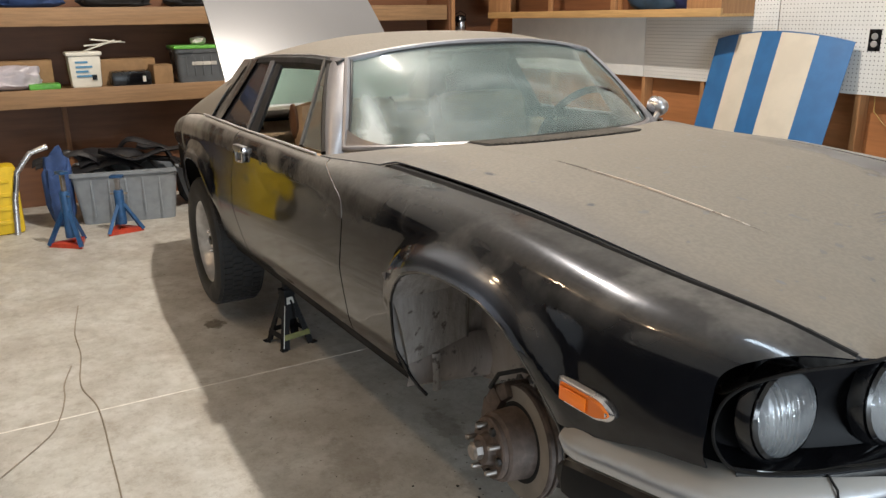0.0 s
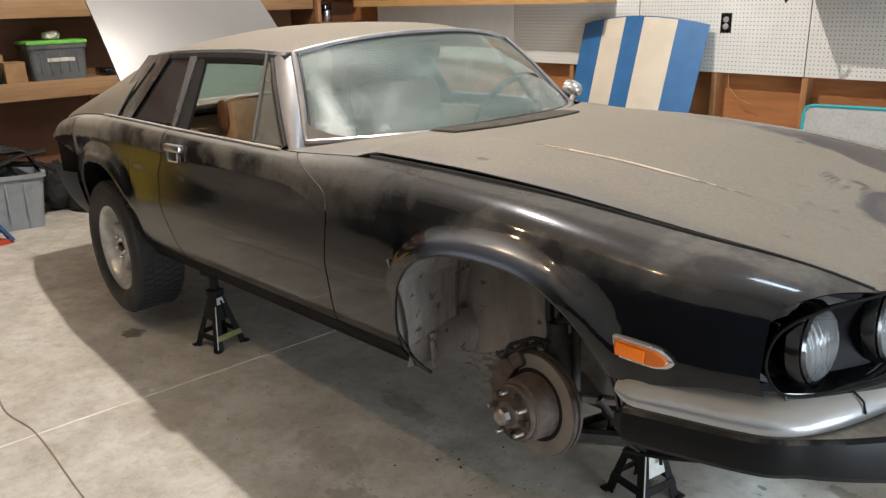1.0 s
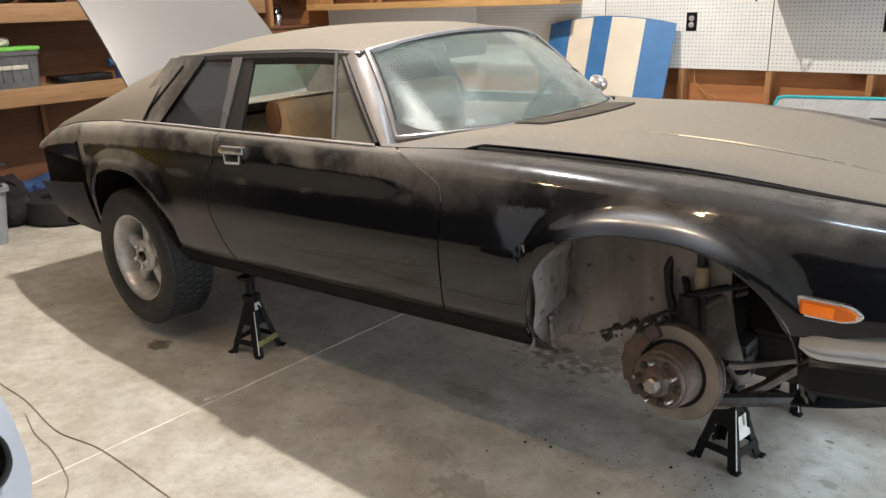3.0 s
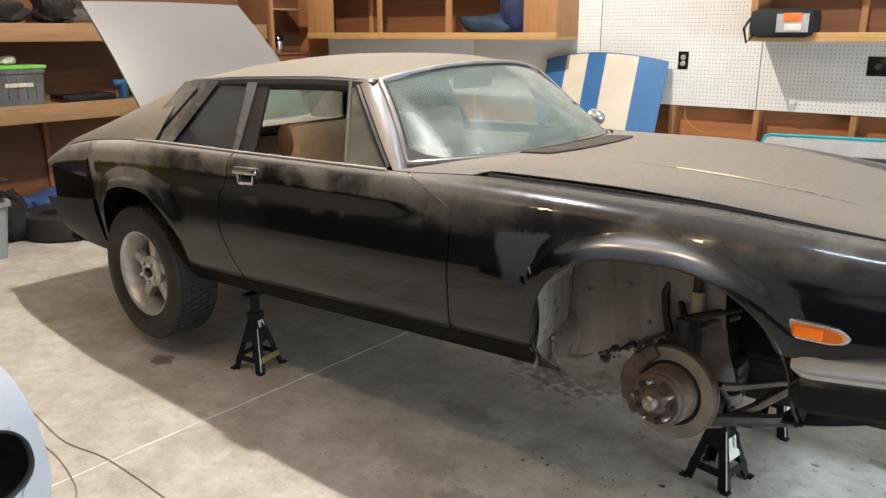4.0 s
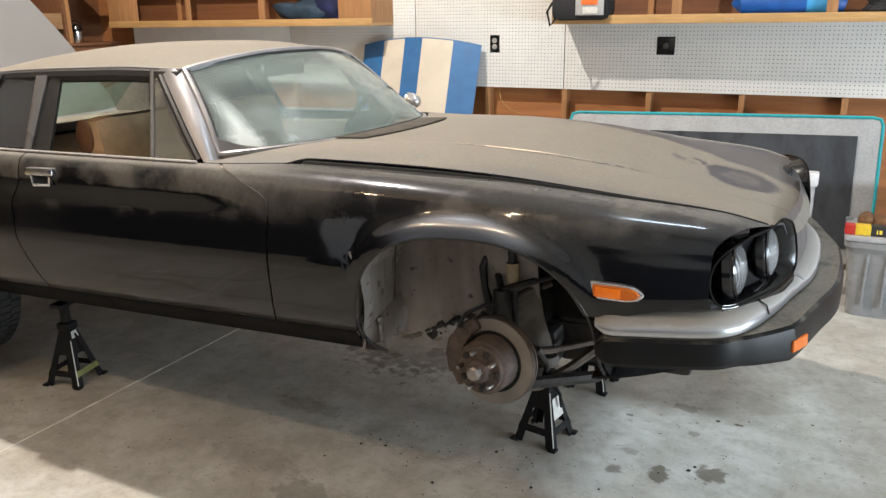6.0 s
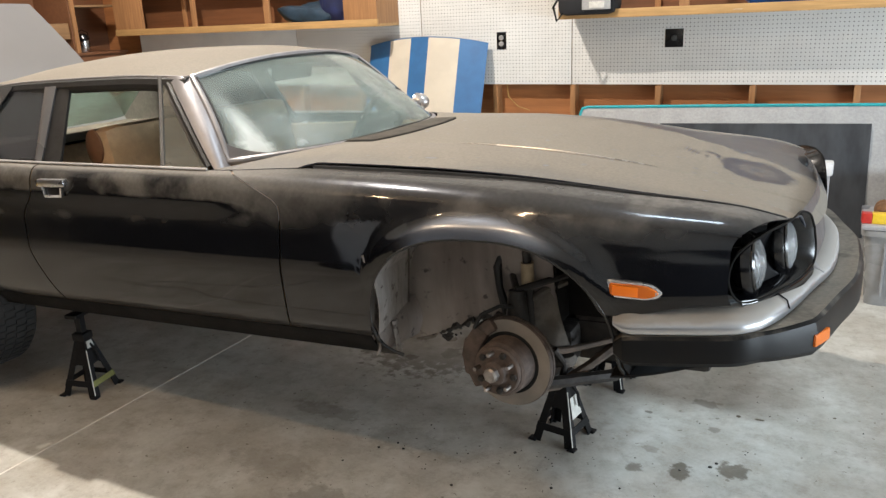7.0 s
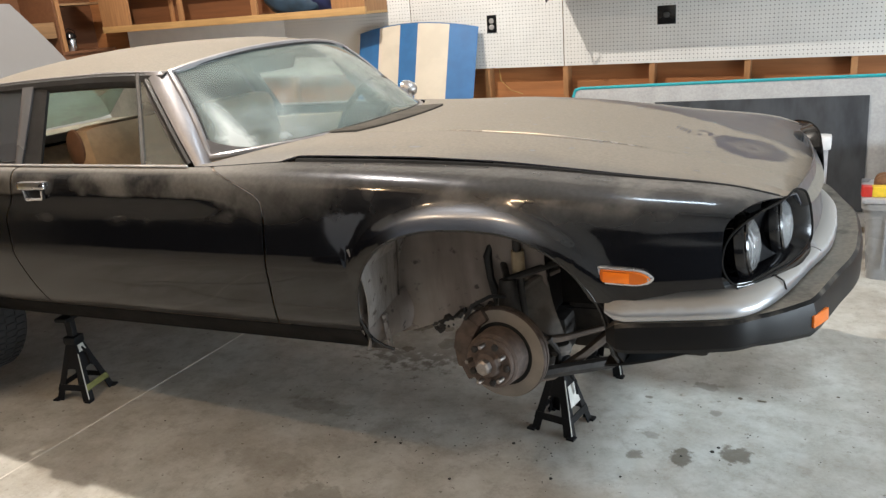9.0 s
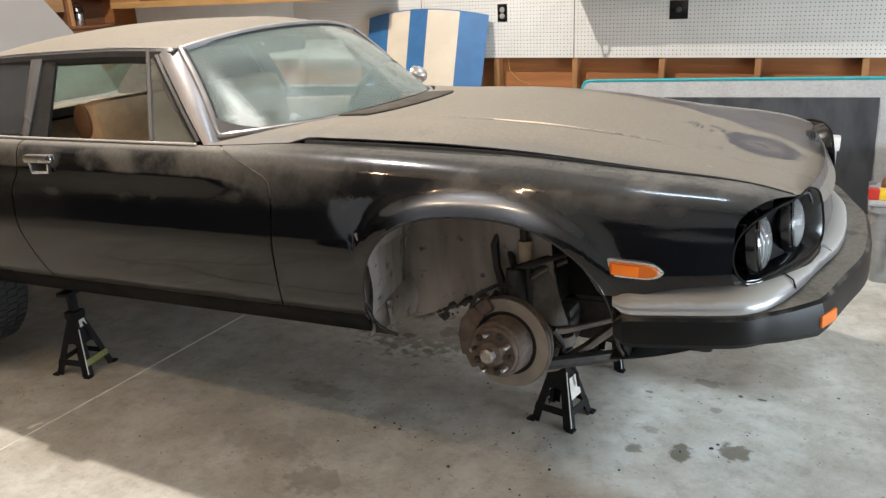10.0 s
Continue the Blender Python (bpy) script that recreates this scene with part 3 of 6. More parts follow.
me.materials.append(HOLE)
ob = new("perforation", me)
ob.parent = peg
tagged(ob, kind="stuff")


def outlet(x, z, w, h, double):
    t = thing("wall_outlet", pose(x, YB - 0.006, z), "black electrical outlet set in a cut-out of the pegboard", "outlet")
    part("box", boxed(-w / 2, w / 2, -0.003, 0.001, -h / 2, h / 2, 0.001), BLACKP, t)
    bm = bmesh.new()
    lathe(bm, [(0.019, 0), (0.019, 0.006), (0.014, 0.008)], pose(0, -0.003, 0.0 if not double else 0.022, 90), 16)
    if double:
        lathe(bm, [(0.019, 0), (0.019, 0.006), (0.014, 0.008)], pose(0, -0.003, -0.022, 90), 16)
    part("socket", bm, plain("socket_grey", (0.3, 0.29, 0.28) if double else (0.05, 0.05, 0.05), 0.4), t)


outlet(-1.535, 1.315, 0.075, 0.125, True)
outlet(-0.275, 1.305, 0.12, 0.12, False)


def wall_cabinet(x0, x1, y0, y1, z0, z1, rails):
    """An open-fronted pine wall cabinet with a face frame and reddish back."""
    t = thing("wall_cabinet", pose(x0, y0, z0), "open-fronted pine wall cabinet hung over the pegboard", "cabinet", "wall cabinets")
    w, d, h = x1 - x0, y1 - y0, z1 - z0
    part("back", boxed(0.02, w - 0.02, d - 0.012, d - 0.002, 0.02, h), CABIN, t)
    part("bottom", boxed(0.0, w, 0.02, d, 0.0, 0.02, 0.001), PINEX, t)
    part("side", boxed(0.0, 0.02, 0.02, d, 0.02, h, 0.001), PINEZ, t)
    part("side", boxed(w - 0.02, w, 0.02, d, 0.02, h, 0.001), PINEZ, t)
    part("shelf", boxed(0.022, w - 0.022, 0.03, d - 0.014, 0.46, 0.48, 0.001), PINEX, t)
    for k in range(3):
        part("cleat", boxed(w * (k + 0.62) / 3 - 0.02, w * (k + 0.62) / 3 + 0.02, d - 0.03, d - 0.013, 0.022, 0.45, 0.001), PINEZ, t)
    part("bottom_rail", boxed(0, w, 0, 0.02, 0.0, 0.055, 0.002), PINEX, t)
    for x, ww in rails:
        part("stile", boxed(x - ww / 2, x + ww / 2, 0.001, 0.019, 0.055, h, 0.002), PINEZ, t)
    return t


wall_cabinet(-5.24, -2.41, 2.56, YB - 0.008, 1.455, 2.4, [(0.19, 0.36), (0.98, 0.05), (1.78, 0.06), (2.68, 0.30)])
wall_cabinet(-0.98, 1.9, 2.56, YB - 0.008, 1.455, 2.4, [(0.02, 0.04), (0.82, 0.06), (1.7, 0.06), (2.5, 0.06)])

# shelves along the west wall
SHX = -5.4


def wall_shelf(z, lab):
    t = thing("wall_shelf", pose(XL, 0, z), lab, "shelf", "west wall shelves")
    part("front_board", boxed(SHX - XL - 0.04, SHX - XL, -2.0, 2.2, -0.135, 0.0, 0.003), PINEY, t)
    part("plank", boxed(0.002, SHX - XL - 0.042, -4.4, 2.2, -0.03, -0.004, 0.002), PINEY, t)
    return t


wall_shelf(0.985, "deep pine shelf with a wide front board and clutter")
wall_shelf(1.585, "upper pine shelf with a wide front board")
posts = thing("shelf_post", pose(XL, 2.22, 0), "brown plywood end panel of the shelves", "panel")
part("panel", boxed(0.0, 0.45, 0, 0.02, 0, 2.4, 0.002), PLYY, posts)
for y in (-2.6, -1.2, 0.2, 1.6):
    t = thing("wall_stud", pose(XL, y, 0), "bare stud against the plywood wall below the shelf", "stud", "west wall studs")
    part("post", boxed(0.001, 0.035, -0.019, 0.019, 0, 0.84, 0.002), wood("stud_brown", (0.26, 0.12, 0.05), 2) if y < -2 else bpy.data.materials["stud_brown"], t)

# ---- the coupe on stands ----
car = thing("coupe", pose(0, -0.05, 0.526, 0, -2.78, 0), "dusty black two-door coupe without front wheels, raised on jack stands", "car")

SX = [-3.70, -3.4, -3.0, -2.6, -2.2, -1.8, -0.95, -0.6, 0.0, 0.4, 0.62, 0.74]
z_top = curve(SX, [0.50, 0.575, 0.618, 0.632, 0.628, 0.617, 0.593, 0.583, 0.555, 0.51, 0.48, 0.442])
y_top = curve(SX, [0.60, 0.655, 0.69, 0.71, 0.73, 0.738, 0.735, 0.65, 0.64, 0.615, 0.585, 0.55])
y_max = curve(SX, [0.69, 0.735, 0.772, 0.79, 0.797, 0.80, 0.80, 0.80, 0.80, 0.785, 0.735, 0.64])
# wheel openings: centre, half width, height; a squarish arch
FA, RA, ARCH_N = (-0.012, 0.047, 0.378, 0.381), (-2.575, 0.05, 0.375, 0.38), 2.5


def arch_z(X, A):
    """The height of the opening's edge over station X."""
    return A[1] + A[3] * max(0.0, 1 - abs((X - A[0]) / A[2]) ** ARCH_N) ** (1 / ARCH_N)


def arch_point(th, A, grow=0.0):
    c, q = math.cos(th), max(0.0, math.sin(th))
    return A[0] - (A[2] + grow) * math.copysign(abs(c) ** (2 / ARCH_N), c), A[1] + (A[3] + grow) * q ** (2 / ARCH_N)


def arch_gap(X, z, A):
    """How far a point of the side lies outside the opening."""
    return ((abs((X - A[0]) / A[2]) ** ARCH_N + max(0.0, (z - A[1]) / A[3]) ** ARCH_N) ** (1 / ARCH_N) - 1) * A[2]


def sag(X):
    """How much lower the far wing hangs towards the nose."""
    return 0.026 * min(1.0, max(0.0, (X + 0.3) / 0.6))


def section(X, s):
    zt, yt, ym = z_top(X), y_top(X), y_max(X)
    k = 3 / 7
    if s <= k:
        return spline([(yt, zt), (lerp(yt, ym, 0.52), lerp(zt, 0.30, 0.05)), (lerp(yt, ym, 0.84), lerp(zt, 0.30, 0.22)), (ym - 0.011, lerp(zt, 0.30, 0.55)), (ym, 0.30)], s / k)
    f = lerp(1.0, 0.15, min(1.0, max(0.0, (X - 0.10) / 0.12)))
    return spline([(ym, 0.30), (ym - 0.014 * f, 0.205), (ym - 0.036 * f, 0.105), (ym - 0.085, 0.03), (ym - 0.12, -0.06)], (s - k) / (1 - k))


def s_at(X, z):
    lo, hi = 0.0, 1.0
    for _ in range(24):
        mid = (lo + hi) / 2
        lo, hi = (mid, hi) if section(X, mid)[1] > z else (lo, mid)
    return lo


def flare(X, z, arch):
    r = arch_gap(X, z, arch)
    up = min(1.0, max(0.0, (z - arch[1] - 0.15) / 0.2))
    up = up * up * (3 - 2 * up)
    up *= min(1.0, max(0.12, (X - arch[0] + 0.39) / 0.2))
    return 0.034 * up / (1 + math.exp((r - 0.046) / 0.008)) if z > arch[1] - 0.02 else 0.0


def side_point(X, s, side, arch=None, off=0.0):
    y, z = section(X, s)
    if arch:
        y += flare(X, z, arch)
    return Vector((X, side * (y - off), z - (sag(X) * min(1.0, max(0.0, (z - 0.25) / 0.15)) if side > 0 else 0.0)))


def columns(a, b, arch, n):
    """Stations from a to b, gathered at the ends of the wheel arch."""
    xs = set(np.linspace(a, b, n))
    if arch:
        for k in range(33):
            xs.add(arch_point(math.pi * k / 32, arch)[0])
    return sorted(x for x in xs if min(a, b) - 1e-9 <= x <= max(a, b) + 1e-9)


def body_panel(name, a, b, side, arch, bottom, front=None, rear=None, mat=PAINT, ns=26, n=40, label="", top=None):
    """A side panel from station a (rear) to b (front); front and rear shift its edges by the height share s."""
    xs = columns(a, b, arch, n)
    bm = bmesh.new()
    rows = []
    for X in xs:
        zb = bottom(X)
        if arch and abs(X - arch[0]) < arch[2] - 1e-6:
            zb = max(zb, arch_z(X, arch))
        smax = s_at(X, zb)
        row = []
        for j in range(ns + 1):
            s = lerp(s_at(X, top) if top else 0.0, smax, j / ns)
            XX = X
            if rear:
                XX += rear(section(X, s)[1], s) * max(0.0, 1 - (X - a) / 0.45)
            if front:
                XX += front(section(X, s)[1], s) * max(0.0, 1 - (b - X) / 0.45)
            row.append(bm.verts.new(side_point(XX, s, side, arch)))
        rows.append(row)
    fs = [bm.faces.new((p[j], q[j], q[j + 1], p[j + 1])) for p, q in zip(rows, rows[1:]) for j in range(ns)]
    bmesh.ops.recalc_face_normals(bm, faces=bm.faces)
    c = sum((f.normal.y * side for f in fs))
    if c < 0:
        bmesh.ops.reverse_faces(bm, faces=bm.faces)
    bmesh.ops.solidify(bm, geom=bm.faces[:], thickness=0.003)
    return part(name, bm, mat, car, label, 50)


def seam(z, s=0):
    """The shut line between wing and door: leaning forward, then slanting back at the top."""
    return wing_seam(z)


wing_seam = curve([0.09, 0.25, 0.38, 0.46, 0.49, 0.508, 0.525, 0.555, 0.575, 0.60], [0.0, 0.020, 0.032, 0.039, 0.036, 0.022, -0.012, -0.085, -0.14, -0.235])
rear_seam = curve([0.09, 0.2, 0.33, 0.43, 0.47, 0.51, 0.62], [0.04, -0.02, -0.055, -0.055, -0.025, 0.015, 0.03])


def door_rear(z, s=0):
    """The curved rear shut line of the door."""
    return rear_seam(z)


brow_cut = curve([0.0, 0.07, 0.143, 0.286, 0.43, 0.52, 1.0], [0.0, -0.03, -0.062, -0.112, -0.116, -0.098, -0.098])


def brow(z, s):
    """The cut-back front edge of the wing round the lamps."""
    return brow_cut(s)


def wing_bottom(X):
    return 0.095 if X < -0.3 else 0.243 + 0.03 * min(1.0, max(0.0, (X - 0.42) / 0.2))


def quarter_bottom(X):
    return 0.43 + 0.045 * (-3.0 - X) if X < -2.995 else 0.095


def screen_edge(t, top):
    """Edges of the windscreen, t from -1 to 1 across."""
    if top:
        return Vector((-1.11 - 0.075 * t * t, 0.522 * t, lerp(0.925, 0.878, abs(t) ** 2.2)))
    return Vector((-0.66 - 0.30 * abs(t) ** 2.6, 0.645 * t, 0.612 - 0.008 * t * t))


def screen(u, v):
    t = lerp(-1, 1, u)
    p = screen_edge(t, False).lerp(screen_edge(t, True), v)
    b = 0.013 * math.sin(math.pi * v)
    return p + Vector((b * 0.6, 0, b * 0.8))


GAP = 0.0035
for side in (-1, 1):
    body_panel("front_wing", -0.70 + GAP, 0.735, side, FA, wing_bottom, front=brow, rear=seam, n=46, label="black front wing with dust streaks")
    door = body_panel("door", -1.83 + GAP, -0.70 - GAP, side, None, lambda X: 0.095, front=seam, rear=door_rear, n=30, label="dusty black door with chrome handle")
    edge = [side_point(-0.70 + seam(section(-0.7, s)[1]), s, side, None, -0.0008) for s in np.linspace(0.02, 0.30, 30)]
    part("worn_edge", tube(bmesh.new(), edge, 0.0009, 5), PILLAR, door, "paint worn to bare metal along the door edge")
    body_panel("sill", -2.24, -0.40, side, None, lambda X: 0.02, n=24, mat=UNDER, top=0.09, ns=8)
    body_panel("rear_quarter", -3.69, -1.83 - GAP, side, RA, quarter_bottom, front=door_rear, n=40)
    # lower rear corner below the missing tail lamp
    def corner(u, v, side=side):
        X = lerp(-3.70, -2.99, u)
        s0, s1 = s_at(X, lerp(0.275, 0.33, u)), s_at(X, lerp(0.03, 0.03, u))
        y, z = section(X, lerp(s0, s1, v))
        return Vector((X + 0.12 * v * (1 - u), side * (y + 0.012 * (1 - v)), z))
    part("rear_corner", sheet(corner, 12, 8, 0.004), BUMPR, car)
    part("lamp_recess", boxed(-3.655, -2.97, min(side * 0.46, side * 0.67), max(side * 0.46, side * 0.67), 0.22, 0.49, 0.01), UNDER, car, "empty black tail lamp recess")
    # chrome strip on the belt line
    pts = [Vector((X, side * (y_top(X) + 0.004), z_top(X) + 0.004)) for X in np.linspace(-2.62, -0.97, 40)]
    part("belt_trim", tube(bmesh.new(), pts, 0.0045, 6), TRIMW, car, "thin bright belt strip")
    # arch lips
    for nm, A in (("front_arch_lip", FA), ("rear_arch_lip", RA)):
        pts = []
        for k in range(37):
            th = math.pi * (k / 36) * 1.0
            X, z = arch_point(th, A)
            y = section(X, s_at(X, z))[0] + flare(X, z, A)
            pts.append(Vector((X, side * (y - 0.004), z)))
        if A is FA:
            pts = [Vector((x, side * y, z)) for x, y, z in ((-0.31, 0.722, 0.026), (-0.34, 0.727, 0.036), (-0.367, 0.735, 0.056), (-0.384, 0.745, 0.085))] + [p for p in pts if p.x > A[0] or p.z > 0.11]
        part(nm, tube(bmesh.new(), pts, 0.005, 6), BLACKP, car)
    # rounded corner of the wing behind the front wheel
    curl = [Vector((x, side * y, z)) for x, y, z in ((-0.31, 0.722, 0.026), (-0.34, 0.727, 0.036), (-0.367, 0.735, 0.056), (-0.387, 0.747, 0.10))]
    part("wing_corner", sheet(lambda u, v, curl=curl, side=side: Vector(spline(curl, u)).lerp(Vector((-0.402, side * lerp(0.712, 0.747, u), lerp(0.018, 0.10, u))), v), 8, 3, 0.003), PAINT, car)
    # wheel wells
    def well_point(u, v, A, side, y_in, a0=0.0, a1=1.0):
        th = math.pi * lerp(a0, a1, u)
        X, z = arch_point(th, A, 0.012 + 0.03 * v)
        rx, rz = arch_point(th, A)
        y_out = section(rx, s_at(rx, rz))[0] + flare(rx, rz, A) - 0.006
        return Vector((X, side * lerp(y_out, y_in, v), z))
    part("rear_wheel_well", sheet(lambda u, v, side=side: well_point(u, v, RA, side, 0.46), 30, 8, 0.004), UNDER, car)
    part("inner_panel", boxed(RA[0] - 0.42, RA[0] + 0.42, min(side * 0.46, side * 0.44), max(side * 0.46, side * 0.44), -0.05, 0.46, 0.004), UNDER, car)
    part("front_wheel_well", sheet(lambda u, v, side=side: well_point(u, v, FA, side, 0.45, 0.0, 0.55), 22, 10, 0.004), LINER, car, "dusty grey wheel arch liner")
    # front half in near-black, the arch's shade put into its colour
    part("front_wheel_well", sheet(lambda u, v, side=side: well_point(u, v, FA, side, 0.36, 0.55, 1.0), 18, 8, 0.004), UNDER, car, "front half of the wheel arch, coloured near-black for its shade")
    # splash plate closing the back of the arch, with a lower skirt and a hanging bracket
    part("splash_plate", sheet(lambda u, v, side=side: Vector((FA[0] - FA[2] + 0.004 + 0.03 * (1 - u) * math.sin(math.pi * v) + 0.02 * v ** 2, side * lerp(0.735 + 0.07 * v, 0.555, u), lerp(0.085 + 0.045 * u, 0.36, v))), 8, 10, 0.003), LINER, car, "dusty grey splash plate with a rust spot")
    part("plate_edge", tube(bmesh.new(), [Vector((FA[0] - FA[2] + 0.012, side * 0.553, 0.13)), Vector((FA[0] - FA[2] + 0.036, side * 0.553, 0.35))], 0.003, 6), GRIME, car)
    part("lower_skirt", sheet(lambda u, v, side=side: Vector((FA[0] - FA[2] - 0.012 + 0.02 * math.sin(math.pi * v), side * lerp(0.735, 0.47, u), lerp(0.02 - 0.03 * u, 0.13, v))), 8, 5, 0.003), ARCHP, car, "dark lower skirt behind the wheel")
    part("bracket", tube(bmesh.new(), [Vector((FA[0] - FA[2] + 0.016, side * 0.655, 0.105)), Vector((FA[0] - FA[2] + 0.022, side * 0.66, 0.05)), Vector((FA[0] - FA[2] + 0.03, side * 0.665, 0.005))], [0.013, 0.011, 0.012], 8, flat=0.5), LINER, car, "bent hanging bracket")
    # inner wing, its lower edge rising towards the axle
    inner_low = curve([-0.48, -0.4, -0.3, -0.2, -0.1, 0.02, 0.1], [-0.052, -0.03, 0.005, 0.045, 0.075, 0.105, 0.12])
    part("inner_panel", sheet(lambda u, v, side=side: Vector((lerp(-0.47, 0.09, u), side * (0.45 + 0.012 * math.sin(7 * u + 3 * v) + 0.02 * math.sin(math.pi * v)), lerp(inner_low(lerp(-0.47, 0.09, u)), 0.45, v))), 24, 10, 0.004), ARCHP, car, "streaked brown inner wing panel")
    y_in = 0.45
    rnd = random.Random(11)
    part("rusty_edge", tube(bmesh.new(), [Vector((X, side * 0.452, inner_low(X) + rnd.uniform(-0.006, 0.008))) for X in np.linspace(-0.36, 0.08, 40)], [rnd.uniform(0.005, 0.014) for _ in range(40)], 6), IRON, car, "ragged black lower edge")
    # near-black panel standing for the shade deep in the engine bay
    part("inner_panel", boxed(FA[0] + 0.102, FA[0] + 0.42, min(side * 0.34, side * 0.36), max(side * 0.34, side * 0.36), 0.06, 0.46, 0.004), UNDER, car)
    # dark box added to fill the view past the disc
    part("crossmember", boxed(0.10, 0.52, min(side * 0.20, side * 0.335), max(side * 0.20, side * 0.335), -0.10, 0.10, 0.02), IRON, car)
    rnd = random.Random(5)
    for k in range(22):
        bm = bmesh.new()
        bmesh.ops.create_icosphere(bm, subdivisions=1, radius=rnd.uniform(0.004, 0.014))
        q = Vector((rnd.uniform(-0.34, -0.1), side * (y_in + rnd.uniform(-0.03, 0.0)), 0.0))
        q.z = inner_low(q.x) - rnd.uniform(0.0, 0.035)
        for v in bm.verts:
            v.co = Vector((v.co.x * rnd.uniform(0.7, 1.5), v.co.y * 0.6, v.co.z * rnd.uniform(0.6, 1.2))) + q
        part("rust_flake", bm, IRON, car)
    # pressed turret and wishbone behind the disc
    def turret(u, v, side=side):
        top = Vector(spline([Vector((-0.04, 0.50, 0.105)), Vector((0.02, 0.487, 0.155)), Vector((0.067, 0.475, 0.18)), Vector((0.09, 0.465, 0.165))], u))
        low = Vector(spline([Vector((-0.03, 0.485, 0.07)), Vector((0.03, 0.475, 0.03)), Vector((0.08, 0.47, 0.0)), Vector((0.125, 0.465, 0.0))], u))
        p = top.lerp(low, v)
        return Vector((p.x, side * (p.y + 0.016 * math.sin(math.pi * min(1.0, 1.6 * v)) * math.sin(math.pi * u) - 0.006 * math.sin(9 * u + 5 * v)), p.z))
    part("spring_turret", sheet(turret, 12, 10, 0.005), GRIME, car, "dirty grey pressed spring turret")
    part("wishbone", tube(bmesh.new(), [Vector((-0.06, side * 0.50, 0.095)), Vector((0.0, side * 0.50, 0.14)), Vector((0.06, side * 0.47, 0.178)), Vector((0.11, side * 0.42, 0.19))], [0.016, 0.02, 0.017, 0.014], 8, flat=0.7), GRIME, car, "dirty grey upper wishbone")
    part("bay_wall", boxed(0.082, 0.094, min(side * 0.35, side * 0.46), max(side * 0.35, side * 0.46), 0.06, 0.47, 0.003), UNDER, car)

    # greenhouse
    def rail(X):
        return Vector((X, side * curve([-2.45, -2.0, -1.5, -1.19], [0.485, 0.54, 0.55, 0.535])(X), curve([-2.45, -2.0, -1.5, -1.19], [0.892, 0.905, 0.90, 0.882])(X)))
    pts = [rail(X) for X in np.linspace(-2.45, -1.19, 30)]
    part("roof_rail", tube(bmesh.new(), pts, 0.0045, 8), PILLAR, car, "thin dull drip rail")
    inner = [p + Vector((0, -side * 0.0, -0.026)) for p in pts]
    part("window_header", tube(bmesh.new(), inner, 0.026, 8), RUBBER, car)
    # windscreen pillar: a broad band between the side glass and the screen
    outer = [Vector((x, side * y, z)) for x, y, z in ((-0.955, 0.712, 0.575), (-0.985, 0.70, 0.602), (-1.055, 0.668, 0.678), (-1.125, 0.632, 0.752), (-1.195, 0.594, 0.822), (-1.25, 0.560, 0.870), (-1.278, 0.548, 0.887))]
    def pillar(u, v, side=side, outer=outer):
        o = Vector(spline(outer, v))
        e = screen(0.0 if side < 0 else 1.0, lerp(-0.06, 1.005, v))
        p = o.lerp(e, u)
        b = 0.011 * math.sin(math.pi * u)
        return p + Vector((b * 0.6, side * b, b * 0.5))
    part("a_pillar", sheet(pillar, 8, 18, 0.006), PILLAR, car, "scuffed silver windscreen pillar")
    part("pillar_seal", tube(bmesh.new(), [p + Vector((-0.016, -side * 0.004, -0.010)) for p in outer[1:-1]], 0.013, 8), RUBBER, car)
    part("quarter_frame", tube(bmesh.new(), [p + Vector((-0.036, -side * 0.004, -0.014)) for p in outer[1:-1]], 0.006, 8), PEDGE, car, "grey quarter light frame")

    def glassline(X0, z):
        """A point of the side glass: from the belt up to the rail."""
        t = (z - 0.61) / 0.27
        return Vector((X0, side * lerp(0.70, 0.555, t), z))
    def post(b0, b1, t0, t1, out):
        """A flat upright between the belt and the roof rail, standing out from the glass."""
        def f(u, v):
            p = glassline(lerp(lerp(b0, t0, v), lerp(b1, t1, v), u), lerp(0.598, 0.884, v))
            return p + Vector((0, side * (out + 0.005 * math.sin(math.pi * u)), 0))
        return sheet(f, 6, 8, 0.012)
    part("b_pillar", post(-1.862, -1.825, -1.912, -1.846, 0.016), PEDGE, car, "grey metal centre pillar")
    part("b_pillar_seal", post(-1.832, -1.728, -1.853, -1.778, 0.006), RUBBER, car)
    part("quarter_bar", tube(bmesh.new(), [glassline(-1.20, 0.60), glassline(-1.305, 0.885)], 0.010, 6), GREYM, car)
    def light(u, v, side=side):
        z = lerp(0.60, 0.872, v)
        return glassline(lerp(-1.20 - 0.105 * v, lerp(-1.0, -1.25, v), u), z)
    part("front_quarter_glass", sheet(light, 6, 6, 0.004), SIDEGL, car, "dusty fixed front quarter glass")
    def rearq(u, v, side=side):
        z = lerp(0.612, 0.875, v)
        return glassline(lerp(lerp(-2.39, -2.16, v), -1.84 - 0.05 * v, u), z)
    part("rear_quarter_glass", sheet(rearq, 8, 6, 0.004), DARKGL, car, "dark dusty rear quarter window")
    part("quarter_trim", tube(bmesh.new(), [glassline(-1.88, 0.622), glassline(-2.45, 0.622)], 0.007, 6), BLACKP, car)
    # sail panel from the roof down to the tail
    ridge_z = curve([-3.69, -3.45, -3.2, -2.9, -2.65, -2.40], [0.505, 0.60, 0.672, 0.755, 0.825, 0.897])
    ridge_y = curve([-3.69, -3.0, -2.40], [0.56, 0.55, 0.488])
    def sail2(u, v, side=side):
        X = lerp(-3.69, -2.39, u)
        low = Vector((lerp(X, X - 0.05, u), y_top(X), z_top(X) + 0.002))
        top = Vector((X, ridge_y(X), ridge_z(X)))
